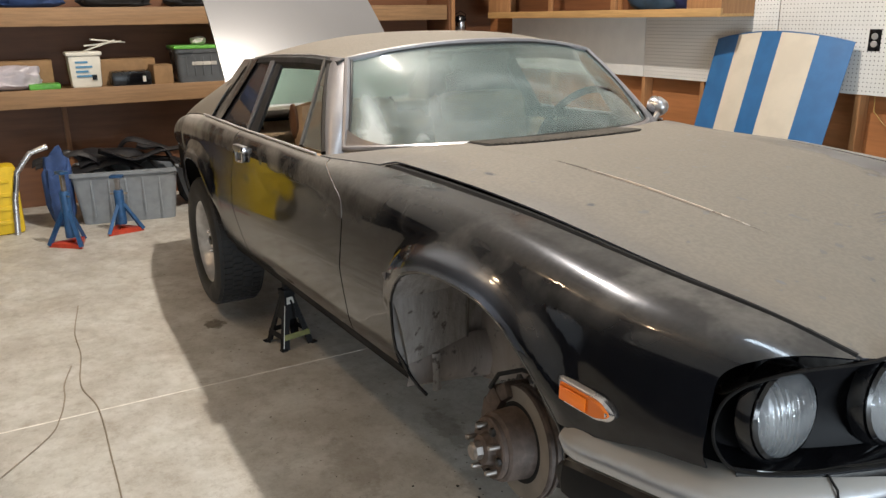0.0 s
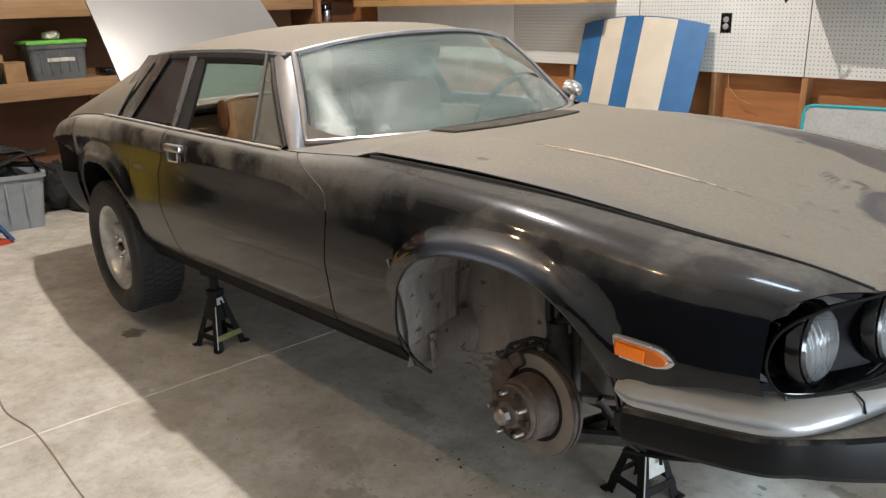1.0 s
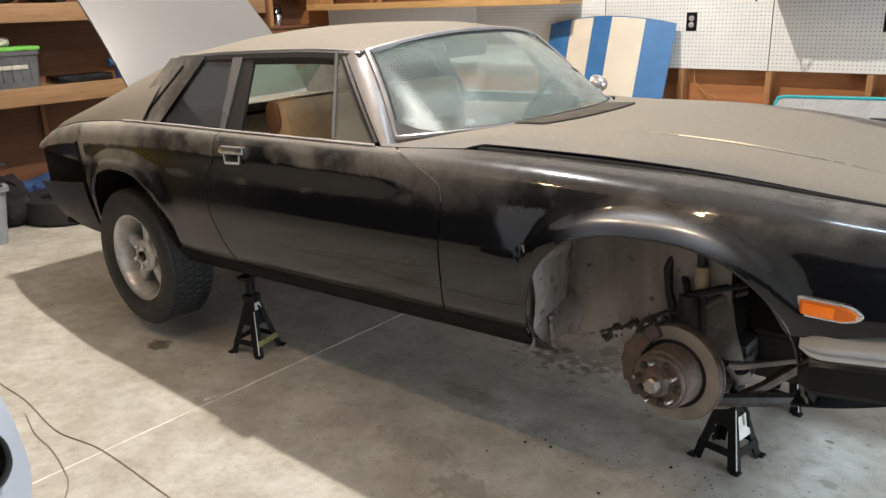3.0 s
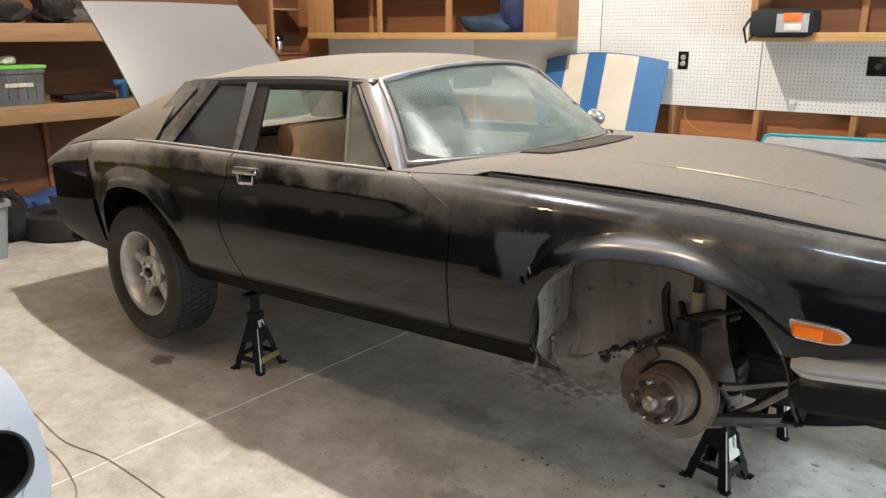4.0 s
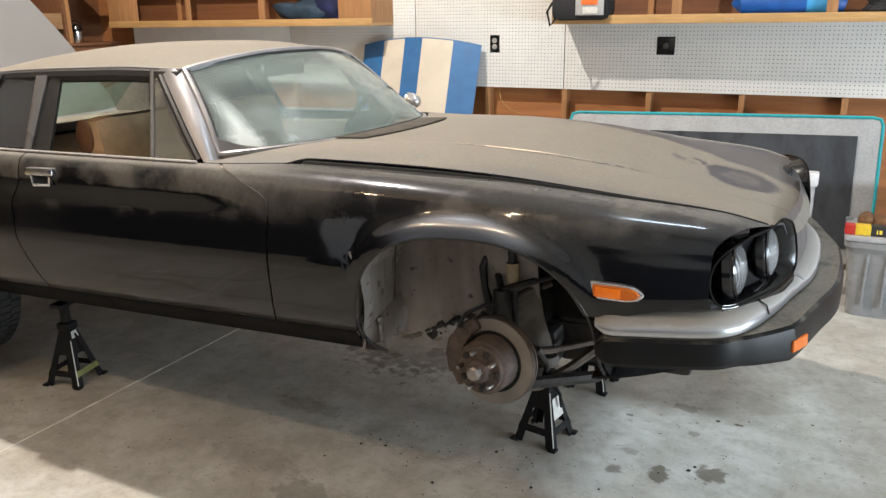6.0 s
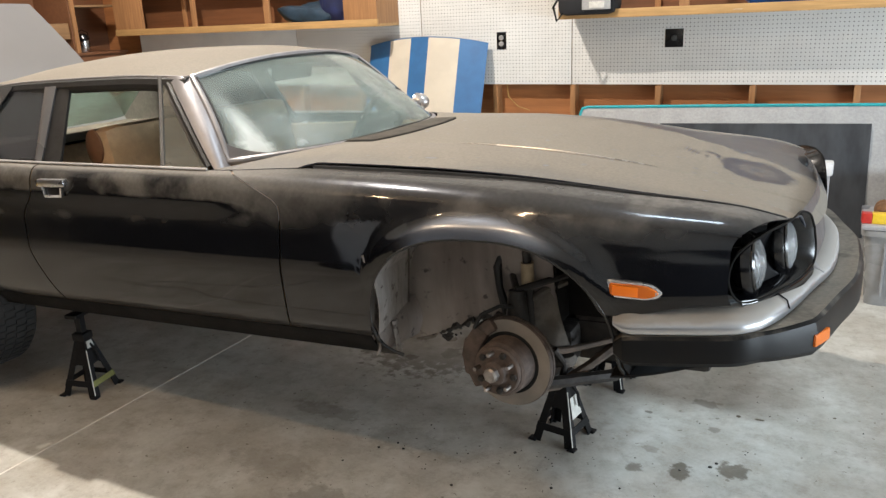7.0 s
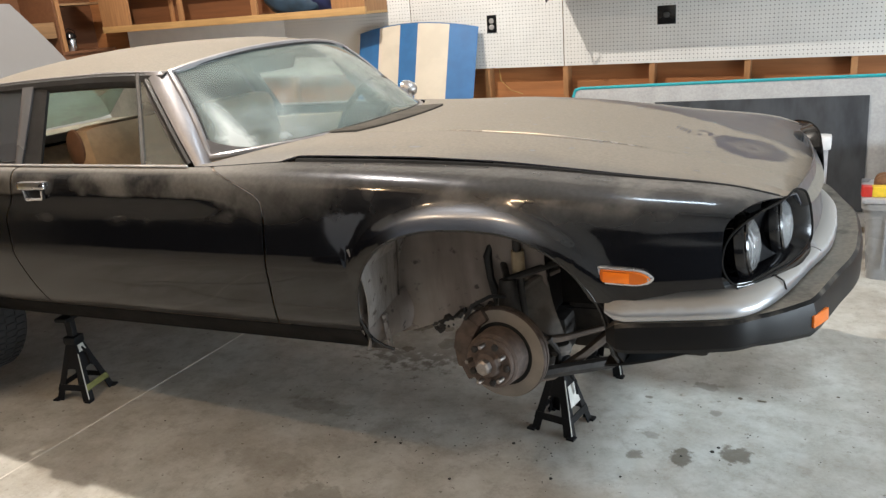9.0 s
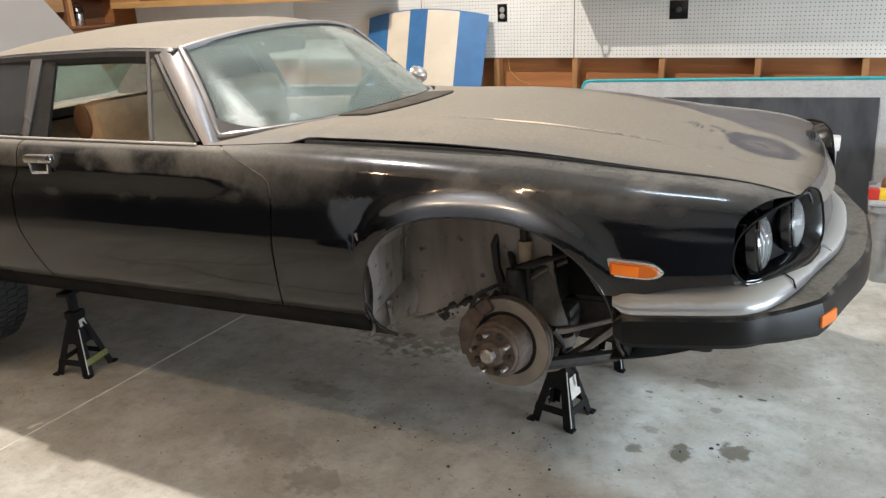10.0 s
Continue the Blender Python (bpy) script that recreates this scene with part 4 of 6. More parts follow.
        p = low.lerp(top, v)
        b = math.sin(math.pi * v) * 0.016
        return Vector((p.x, side * (p.y + b), p.z + b * 0.6))
    part("sail_panel", sheet(sail2, 24, 8, 0.004), HOODP, car, "dusty sail panel sloping from roof to tail")
    def cpil(u, v, side=side):
        z = lerp(0.612, 0.893, v)
        q = glassline(lerp(lerp(-2.66, -2.42, v), lerp(-2.34, -2.12, v), u), z)
        return q + Vector((0, side * (0.012 - 0.02 * (1 - u) * v), 0))
    part("c_pillar", sheet(cpil, 4, 8, 0.004), PAINT, car)
    part("c_pillar_vent", tube(bmesh.new(), [glassline(-2.47, 0.655) + Vector((0, side * 0.012, 0)), glassline(-2.275, 0.858) + Vector((0, side * 0.006, 0))], 0.006, 6), BLACKP, car)
    # inner face of the sail panel
    def inner_sail(u, v, side=side):
        X = lerp(-3.66, -2.46, u)
        return Vector((X, side * (ridge_y(X) - 0.01 - 0.02 * v), lerp(ridge_z(X) - 0.002, min(ridge_z(X) - 0.01, 0.55), v)))
    part("inner_sail", sheet(inner_sail, 16, 3, 0.003), PAINT, car)
    # headlamps
    for ly, lx in ((0.614, 0.684), (0.434, 0.742)):
        m = pose(lx - 0.012, side * ly, 0.347, 0, 86, 0)
        hl = part("headlamp", lathe(bmesh.new(), [(0.06, -0.05), (0.074, -0.012), (0.074, -0.004), (0.068, 0.0)], m, 28, False), BLACKP, car, "round sealed-beam headlamp")
        part("lens", lathe(bmesh.new(), [(0.0005, 0.018), (0.02, 0.017), (0.04, 0.013), (0.06, 0.004), (0.070, -0.006)], m, 28, False), LENSGL, hl, "clear ribbed lens")
        part("reflector", lathe(bmesh.new(), [(0.0005, -0.048), (0.03, -0.042), (0.05, -0.03), (0.064, -0.014), (0.069, -0.006)], m, 28, False), REFLECTOR, hl)
        part("bucket", lathe(bmesh.new(), [(0.072, -0.03), (0.076, -0.008), (0.081, -0.014), (0.082, -0.03)], m, 28, False), BLACKP, hl)

    loop = [(0.785, 0.375, 0.38), (0.775, 0.41, 0.422), (0.755, 0.46, 0.440), (0.738, 0.54, 0.437), (0.70, 0.625, 0.432), (0.677, 0.662, 0.422), (0.648, 0.686, 0.403), (0.625, 0.703, 0.372), (0.617, 0.712, 0.33), (0.625, 0.710, 0.295), (0.645, 0.692, 0.268), (0.68, 0.64, 0.261), (0.72, 0.56, 0.261), (0.76, 0.46, 0.264), (0.785, 0.385, 0.28), (0.79, 0.365, 0.32)]
    loop = [Vector((x, side * y, z)) for x, y, z in loop]
    fine = [Vector(spline(loop + [loop[0]], k / 96)) for k in range(96)]
    mid = Vector((0.66, side * 0.55, 0.345))
    def recess(u, v, fine=fine, mid=mid, side=side):
        p = fine[int(round(u * 96)) % 96]
        q = Vector((p.x - 0.045 * v ** 1.3, lerp(p.y, mid.y, 0.16 * v), lerp(p.z, mid.z, 0.20 * v)))
        return q
    part("lamp_recess_wall", sheet(recess, 96, 6), LAMPBLK, car, "glossy black lamp recess")
    back = [recess(k / 96, 1.0) for k in range(96)]
    bm = bmesh.new()
    vs = [bm.verts.new(p) for p in back]
    c = bm.verts.new(mid + Vector((-0.005, 0, 0)))
    for k in range(96):
        bm.faces.new((vs[k], vs[(k + 1) % 96], c))
    part("lamp_surround", bm, LAMPSAT, car, "glossy black headlamp surround")
    low = loop[10:15]
    part("lamp_apron", sheet(lambda u, v, low=low: Vector(spline(low, u)) + Vector((0.003 * math.sin(math.pi * v), 0, lerp(0.003, -0.03, v))), 24, 4, 0.003), PAINT, car, "gloss black apron under the headlamps")
    part("lamp_bezel", tube(bmesh.new(), fine, 0.003, 6, True), UNDER, car)
    # side marker lamp
    def marker_m(dx):
        X = 0.410 + dx
        return Vector((X, side * (y_max(X) + 0.0), 0.312 - 0.07 * dx))
    rim, lens = bmesh.new(), bmesh.new()
    for bmx, w, h, d in ((rim, 0.066, 0.0225, 0.009), (lens, 0.060, 0.017, 0.013)):
        shape = ((-0.985, 0.72), (-0.95, 0.93), (-0.88, 1.0), (-0.5, 1.0), (0.0, 1.0), (0.42, 0.98), (0.62, 0.88), (0.78, 0.68), (0.90, 0.42), (0.97, 0.2))
        prof = [(w * px, h * pz) for px, pz in shape] + [(w, 0.0)] + [(w * px, -h * pz) for px, pz in shape[::-1]] + [(-w, -0.3 * h), (-w, 0.0), (-w, 0.3 * h)]
        def ring(o, sc):
            return [bmx.verts.new(marker_m(px * sc) + Vector((0, side * o, pz * sc))) for px, pz in prof]
        r0, r1, r2 = ring(-0.02, 1), ring(d * 0.6, 1), ring(d, 0.9)
        for a, b in ((r0, r1), (r1, r2)):
            for k in range(24):
                bmx.faces.new((a[k], a[(k + 1) % 24], b[(k + 1) % 24], b[k]))
        bmx.faces.new(r2)
    ml = part("side_marker", rim, CHROME, car, "chrome-rimmed amber side marker lamp")
    part("amber_lens", lens, AMBER, ml)
    part("amber_lens", boxed(-0.050, 0.012, -0.0012, 0.0012, -0.0125, 0.0125, 0.001, pose(0.410, side * (y_max(0.41) + 0.0145), 0.3115, 0, 4.0, -side * 6.5)), AMBERB, ml, "bright ribbed amber lens")
    part("lens_screw", lathe(bmesh.new(), [(0.0005, 0.0), (0.004, 0.0), (0.004, -0.003)], pose(0.462, side * (y_max(0.462) + 0.013), 0.308, 90), 10), CHROME, ml)
    # door handle
    hx, hz = -1.675, 0.542
    hy = section(hx, s_at(hx, hz))[0]
    hd = part("handle", boxed(hx - 0.075, hx + 0.075, -0.012, 0.014, hz - 0.0, hz + 0.028, 0.006, pose(0, side * (hy + 0.004), 0)), CHROME, door, "chrome lift door handle")
    part("handle_cup", boxed(hx - 0.055, hx + 0.05, -0.008, 0.004, hz - 0.036, hz - 0.002, 0.004, pose(0, side * (hy + 0.0), 0)), BLACKP, hd)
    part("handle_flap", tube(bmesh.new(), [Vector((hx + a, side * (hy + 0.012), hz + b)) for a, b in ((0.055, 0.0), (0.048, -0.032), (-0.038, -0.034), (-0.045, 0.0))], 0.006, 6), CHROME, hd)

# roof
def roof(u, v):
    y = lerp(-0.6, 0.6, v)
    k = (y / 0.6) ** 2
    Xf, Xr = -1.10 - 0.09 * k, -2.47 + 0.02 * k
    X = lerp(Xr, Xf, u)
    zc = curve([-2.44, -2.2, -1.8, -1.4, -1.12], [0.925, 0.965, 0.985, 0.972, 0.93])(X)
    hw = curve([-2.44, -2.0, -1.5, -1.12], [0.48, 0.538, 0.548, 0.52])(X)
    zr = curve([-2.44, -2.0, -1.5, -1.12], [0.90, 0.908, 0.905, 0.87])(X)
    return Vector((X, y / 0.6 * hw, lerp(zc, zr, abs(y / 0.6) ** 2.4)))


part("roof", sheet(roof, 28, 28, 0.004), HOODP, car, "dust-covered black roof")


ws = part("windscreen", sheet(screen, 28, 12, 0.005), WSGLASS, car, "dirty windscreen streaked with dust")
rim = [screen(k / 40, 0.0) for k in range(41)] + [screen(1, k / 12) for k in range(1, 13)] + [screen(1 - k / 40, 1) for k in range(1, 41)] + [screen(0, 1 - k / 12) for k in range(1, 12)]
part("screen_trim", tube(bmesh.new(), rim, 0.012, 8, True), PILLAR, ws, "silver windscreen trim")
part("screen_seal", tube(bmesh.new(), [p + (Vector((-0.93, 0, 0.74)) - p).normalized() * 0.014 + Vector((0.003, 0, 0.004)) for p in rim], 0.005, 6, True), RUBBER, ws, "black windscreen seal")


for side in (-1, 1):
    # rounded lower corner of the windscreen surround
    c0, c1 = (1.0, 0.94) if side > 0 else (0.0, 0.06)
    a, b, m = screen(c0, 0.20), screen(c0 + (0.10 if side < 0 else -0.10), 0.0), screen(c0, 0.0)
    k0 = screen(c0 + (0.022 if side < 0 else -0.022), 0.045)
    bm = bmesh.new()
    rim_in = [a.lerp(k0, t).lerp(k0.lerp(b, t), t) for t in np.linspace(0, 1, 9)]
    vs = [bm.verts.new(p + Vector((0.004, side * 0.002, 0.006))) for p in rim_in]
    mm = bm.verts.new(m + Vector((0.004, side * 0.002, 0.006)))
    for p, q in zip(vs, vs[1:]):
        bm.faces.new((p, q, mm))
    bmesh.ops.solidify(bm, geom=bm.faces[:], thickness=0.006)
    part("screen_corner", bm, PILLAR, ws)


def rear_screen(u, v):
    t = lerp(-1, 1, u)
    return Vector((lerp(-2.80, -2.45, v) + 0.05 * (1 - t * t), t * lerp(0.51, 0.46, v), lerp(0.655, 0.90, v)))


part("rear_window", sheet(rear_screen, 12, 6, 0.005), glass("rear_glass", (0.5, 0.72, 0.62), 0.03, 0.25, (0.4, 0.45, 0.4)), car, "greenish dusty rear window")

# bonnet: a crowned panel with a raised centre, rolling down at the nose
hood_y = lambda X: y_top(X) - 0.011 - 0.012 * min(1.0, max(0.0, (0.5 - X) / 1.1))


crease = curve([-0.65, -0.2, 0.1, 0.3, 0.5, 0.65, 0.82], [0.35, 0.345, 0.325, 0.295, 0.26, 0.22, 0.12])
hood_mid = curve([-0.95, -0.65, -0.3, 0.0, 0.2, 0.38, 0.584, 0.70, 0.77, 0.81, 0.84], [0.612, 0.614, 0.608, 0.583, 0.551, 0.512, 0.455, 0.415, 0.378, 0.33, 0.27])
hood_lip = curve([-1.0, 0.5, 0.66, 0.74, 0.80], [0.0, 0.0, 0.008, 0.045, 0.12])


def hood_w(X):
    return hood_y(X) if X > -0.6 else y_top(X) - lerp(0.023, 0.003, min(1.0, (-0.6 - X) / 0.05))


def hood_z(X, y):
    """Flat middle between two creases, and strips from there to the wings."""
    w, c, a = hood_w(X), crease(X), abs(y)
    edge = z_top(X) + 0.002 - hood_lip(X) * min(1.0, max(0.08, (0.44 - a) / 0.06)) + (-sag(X) if y > 0 else 0.014 * min(1.0, max(0.0, (0.62 - X) / 0.8)) * min(1.0, max(0.0, (X + 0.67) / 0.05)))
    mid = hood_mid(X) + 0.006 * (1 - (a / w) ** 2)
    q = min(1.0, max(0.0, (a - c) / (w - c)))
    return lerp(mid, edge, q) + (0.010 if X < 0.3 else 0.010 * max(0.0, 1 - (X - 0.3) / 0.2)) * math.sin(math.pi * q) - 0.0022 * min(1.0, max(0.0, (a - c) / 0.005)) * (1 - q)


def hood(u, v):
    knots = ((0.0, -1.0), (0.3, -2.0), (0.31, -3.0), (0.69, 3.0), (0.70, 2.0), (1.0, 1.0))
    t = 2 * v - 1
    for _ in range(3):
        Xr, Xf = -0.648 - 0.30 * abs(t) ** 2.5, 0.803 - 0.07 * t * t
        X = lerp(Xr, Xf, u)
        w, c = hood_w(X), crease(X)
        at = [(-w, -1), (-c - 0.005, -2), (-c, -3), (c, 3), (c + 0.005, 2), (w, 1)]
        for (v0, _a), (v1, _b), p, q in zip(knots, knots[1:], at, at[1:]):
            if v0 - 1e-9 <= v <= v1 + 1e-9:
                y = lerp(p[0], q[0], (v - v0) / (v1 - v0))
        t = y / w
    return Vector((X, y, hood_z(X, y)))


hood_ob = part("bonnet", sheet(hood, 60, 100, 0.004), BONNETP, car, "long bonnet under thick tan dust")
# shiny tube drawn along the crease in place of its moving highlight
part("crease_glint", tube(bmesh.new(), [Vector((X, -crease(X), hood_z(X, -crease(X)) + 0.0006)) for X in np.linspace(-0.25, 0.36, 24)], [0.0004 + 0.0024 * math.sin(math.pi * k / 23) for k in range(24)], 6), CHROME, hood_ob, "thin bright tube along the crease, drawn for its highlight")
# hinge gap and channel beside the bonnet
for side in (-1, 1):
    pts = [Vector((X, side * (y_top(X) - 0.011), z_top(X) - 0.004 + (0.003 if side < 0 else -0.002) * min(1.0, max(0.0, (0.62 - X) / 0.8)))) for X in np.linspace(-0.617, 0.725, 40)]
    part("bonnet_gap", tube(bmesh.new(), [p - Vector((0, 0, sag(p.x) if side > 0 else 0)) for p in pts], [(0.0105 - 0.005 * i / 39) * (1.0 if side < 0 else 0.45) for i in range(40)], 6), HOLE, car)
# cowl vent in front of the screen
def cowl(t, d):
    y = -0.055 + t * 0.285
    X = -0.66 - 0.30 * abs(y / 0.645) ** 2.6 + d
    return Vector((X, y, hood_z(X, y) + 0.0022))


vent = part("cowl_vent", sheet(lambda u, v: cowl(lerp(-1, 1, u), lerp(0.012, 0.128, v)), 24, 3, 0.002), HOLE, car, "black slotted cowl vent")
for k in range(30):
    t = lerp(-0.97, 0.97, k / 29)
    part("slat", tube(bmesh.new(), [cowl(t, 0.013) + Vector((0, 0, 0.002)), cowl(t + 0.05, 0.125) + Vector((0, 0, 0.002))], 0.0036, 6, flat=0.9), GRILLE, vent)

# nose panel below the bonnet and the grille opening
def nose(u, v):
    t = lerp(-1, 1, u)
    return Vector((lerp(0.775, 0.803, v) - 0.03 * t * t, 0.365 * t, lerp(0.41, 0.245, v)))
part("nose_panel", sheet(nose, 12, 5, 0.004), plain("grey_nose_panel", (0.085, 0.087, 0.092), 0.4), car, "bare grey nose panel where the grille is missing")
part("nose_gap", tube(bmesh.new(), [nose(k / 24, 0.97) + Vector((0.002, 0, 0)) for k in range(25)], 0.003, 6), HOLE, car)
part("torn_trim", sheet(lambda u, v: pose(0.782, -0.352, 0.272, 14, 20, 22) @ Vector((lerp(-0.028, 0.024, u) + 0.012 * v * (1 - u), lerp(-0.034, 0.03, v), 0.006 * math.sin(3 * u + 2 * v))), 5, 5, 0.003), plain("grey_torn_plastic", (0.22, 0.22, 0.225), 0.4), car, "bent grey plastic trim piece")

# bumper
BUMP = [(0.83, 0.0), (0.82, 0.2), (0.778, 0.38), (0.738, 0.55), (0.70, 0.66), (0.655, 0.722), (0.59, 0.752), (0.46, 0.785), (0.36, 0.808)]


def bumper_path(n):
    pts = []
    for k in range(n + 1):
        q = k / n * 2 - 1
        x, y = spline(BUMP, abs(q))
        pts.append((x, math.copysign(y, q)))
    return pts


def bumper_strip(prof, n=72, wide=0.0, keep=(0.0, 1.0)):
    """Sweep a section (outward, up) along the bumper's plan; wide: how far it stands out more at the front."""
    P = bumper_path(n)
    bm = bmesh.new()
    rings = []
    for i, (x, y) in enumerate(P):
        if not keep[0] <= abs(i / n * 2 - 1) <= keep[1]:
            continue
        a, b = P[max(i - 1, 0)], P[min(i + 1, n)]
        d = Vector((b[0] - a[0], b[1] - a[1], 0)).normalized()
        o = Vector((d.y, -d.x, 0))
        w = wide * min(1.0, max(0.0, (0.70 - abs(y)) / 0.14))
        f = min(1.0, (1 - abs(i / n * 2 - 1)) / 0.06 + 0.02)
        f = math.sqrt(1 - (1 - f) ** 2) * 0.75 + 0.25
        cz = sum(z for _, z in prof) / len(prof)
        rings.append([bm.verts.new(Vector((x, y, 0)) + o * ((c + (w if c > 0 else 0)) * (0.5 + 0.5 * f) - 0.02 * (1 - f)) + Vector((0, 0, cz + (z - cz) * f - (0.3 * w if z < 0.15 else 0.0)))) for c, z in prof])
    m = len(prof)
    for p, q in zip(rings, rings[1:]):
        for k in range(m):
            bm.faces.new((p[k], p[(k + 1) % m], q[(k + 1) % m], q[k]))
    bm.faces.new(rings[0])
    bm.faces.new(rings[-1][::-1])
    return bm


bumper = part("front_bumper", bumper_strip([(-0.03, 0.20), (0.008, 0.20), (0.016, 0.192), (0.022, 0.165), (0.020, 0.135), (0.010, 0.122), (-0.03, 0.122)], wide=0.06), BUMPR, car, "black rubber bumper with a dusty top ledge", 18)
blade = [(-0.062, 0.254), (-0.056, 0.2605), (-0.045, 0.2615), (-0.030, 0.258), (-0.014, 0.252), (-0.004, 0.246), (0.004, 0.239), (0.0095, 0.231), (0.0125, 0.222), (0.013, 0.214), (0.0105, 0.206), (0.004, 0.202), (-0.062, 0.2)]
part("chrome_blade", bumper_strip(blade), CHROMED, bumper, "dull chrome bumper blade under dust")
for side in (-1, 1):
    x, y = spline(BUMP, 0.40)
    part("blade_joint", tube(bmesh.new(), [Vector((x - 0.062, side * (y - 0.012), 0.2635)), Vector((x - 0.012, side * (y - 0.004), 0.2545)), Vector((x + 0.008, side * (y + 0.003), 0.243)), Vector((x + 0.0145, side * (y + 0.006), 0.222))], 0.0022, 5), HOLE, bumper)
    part("turn_signal", boxed(-0.006, 0.003, -0.036, 0.036, -0.016, 0.016, 0.003, pose(0.8195, side * 0.565, 0.147, 0, 0, side * 24)), AMBER, bumper, "amber turn signal lens")
    part("valance", sheet(lambda u, v, side=side: Vector((lerp(0.33, 0.66, u), side * lerp(0.30, 0.735 - 0.06 * u, v), 0.045 + 0.085 * u ** 1.6 + 0.03 * (1 - v))), 10, 6, 0.006), UNDER, car, "dark lower valance")

# floor pan, firewall, tail and engine bay walls
part("floor_pan", boxed(-2.25, -0.435, -0.713, 0.713, 0.022, 0.042, 0.004), UNDER, car)
part("firewall", boxed(-0.56, -0.53, -0.62, 0.62, 0.02, 0.52, 0.005), UNDER, car)
part("tail_panel", boxed(-3.68, -3.65, -0.62, 0.62, 0.05, 0.44, 0.01), PAINT, car)
part("boot_floor", boxed(-3.65, -2.75, -0.62, 0.62, 0.02, 0.05, 0.005), UNDER, car)
part("parcel_shelf", boxed(-2.80, -2.50, -0.52, 0.52, 0.60, 0.64, 0.005), DASHC, car)
part("bulkhead", boxed(-2.80, -2.77, -0.6, 0.6, 0.05, 0.62, 0.005), UNDER, car)
part("subframe", boxed(-0.12, 0.12, -0.42, 0.42, -0.09, 0.03, 0.02), IRON, car, "greasy front subframe")
# unseen plates added to bound the bay light's floor patch, open between them
part("light_stop", boxed(-0.50, 0.312, -0.335, 0.335, 0.03, 0.04, 0.003), UNDER, car, "unseen dark plate added to bound the light patch on the floor")
part("light_stop", boxed(0.63, 0.79, -0.55, 0.55, 0.09, 0.10, 0.003), UNDER, car)
# raised boot lid
def lid(u, v):
    t = lerp(-1, 1, u)
    w = lerp(0.53, 0.50, v ** 1.5)
    b = 0.03 * math.sin(math.pi * v)
    return Vector((lerp(-2.74, -3.39, v) + b * 0.7, t * w, lerp(0.575, 1.315, v) + b * 0.6 - 0.012 * t * t * 0.5))
boot = part("boot_lid", sheet(lid, 20, 20, 0.012), LIDP, car, "raised pale grey boot lid standing open")
part("lid_inner", sheet(lambda u, v: lid(lerp(0.06, 0.94, u), lerp(0.1, 0.95, v)) + Vector((-0.035, 0, -0.03)), 8, 8, 0.02), UNDER, boot)

# cabin
def seat(x, y):
    q = part("front_seat", boxed(-0.25, 0.25, -0.24, 0.24, 0.0, 0.16, 0.05, pose(x, y, 0.08)), TAN, car, "tan leather front seat")
    part("backrest", boxed(-0.08, 0.08, -0.225, 0.225, 0.0, 0.52, 0.065, pose(x - 0.16, y, 0.20, 0, -9, 0)), TAN, q)
    for e in (-1, 1):
        part("side_panel", lathe(bmesh.new(), [(0.0005, 0.010), (0.05, 0.009), (0.07, 0.004), (0.074, -0.004)], pose(x - 0.235, y + e * 0.223, 0.64, -e * 90, 0, 0) @ Matrix.Diagonal((0.62, 1.0, 1.0, 1.0)), 20, False), BROWNL, q, "brown leather bolster end")
seat(-1.485, -0.33), seat(-1.485, 0.33)
part("rear_seat", boxed(-2.55, -2.1, -0.55, 0.55, 0.05, 0.28, 0.06), TAN, car)
part("rear_backrest", boxed(-0.08, 0.08, -0.55, 0.55, 0.0, 0.35, 0.06, pose(-2.5, 0, 0.24, 0, -18, 0)), TAN, car)
part("dashboard", boxed(-1.02, -0.70, -0.6, 0.6, 0.40, 0.565, 0.04), DASHC, car)
sw = part("steering_wheel", tube(bmesh.new(), [pose(-0.99, 0.33, 0.575, 0, -62, 0) @ Vector((0.185 * math.cos(a * math.pi / 16), 0.185 * math.sin(a * math.pi / 16), 0)) for a in range(32)], 0.013, 8, True), BLACKP, car)
part("hub_pad", boxed(-0.06, 0.06, -0.16, 0.16, -0.02, 0.02, 0.015, pose(-0.99, 0.33, 0.575, 0, -62, 0)), BLACKP, sw)
part("rear_view_mirror", boxed(-0.012, 0.012, -0.12, 0.12, -0.03, 0.03, 0.01, pose(-1.16, 0, 0.855, 0, 15, 0)), BLACKP, car)
for side in (-1, 1):
    part("inner_quarter", boxed(-2.26, -1.83, -0.02, 0.02, 0.03, 0.575, 0.01, pose(0, side * 0.66, 0)), TAN, car)
    part("inner_door", boxed(-1.82, -0.75, -0.02, 0.02, 0.02, 0.57, 0.01, pose(0, side * 0.66, 0)), TAN, car)
# far door mirror
mr = part("door_mirror", lathe(bmesh.new(), [(0.01, -0.06), (0.035, -0.045), (0.052, -0.01), (0.056, 0.02), (0.048, 0.025)], pose(-1.0, 0.74, 0.645, 0, 90, 180) @ Matrix.Diagonal((0.78, 0.78, 0.8, 1)), 20), CHROME, car, "chrome bullet door mirror")
part("mirror_stalk", tube(bmesh.new(), [Vector((-0.98, 0.70, 0.59)), Vector((-0.98, 0.725, 0.625))], 0.014, 8), CHROME, mr)

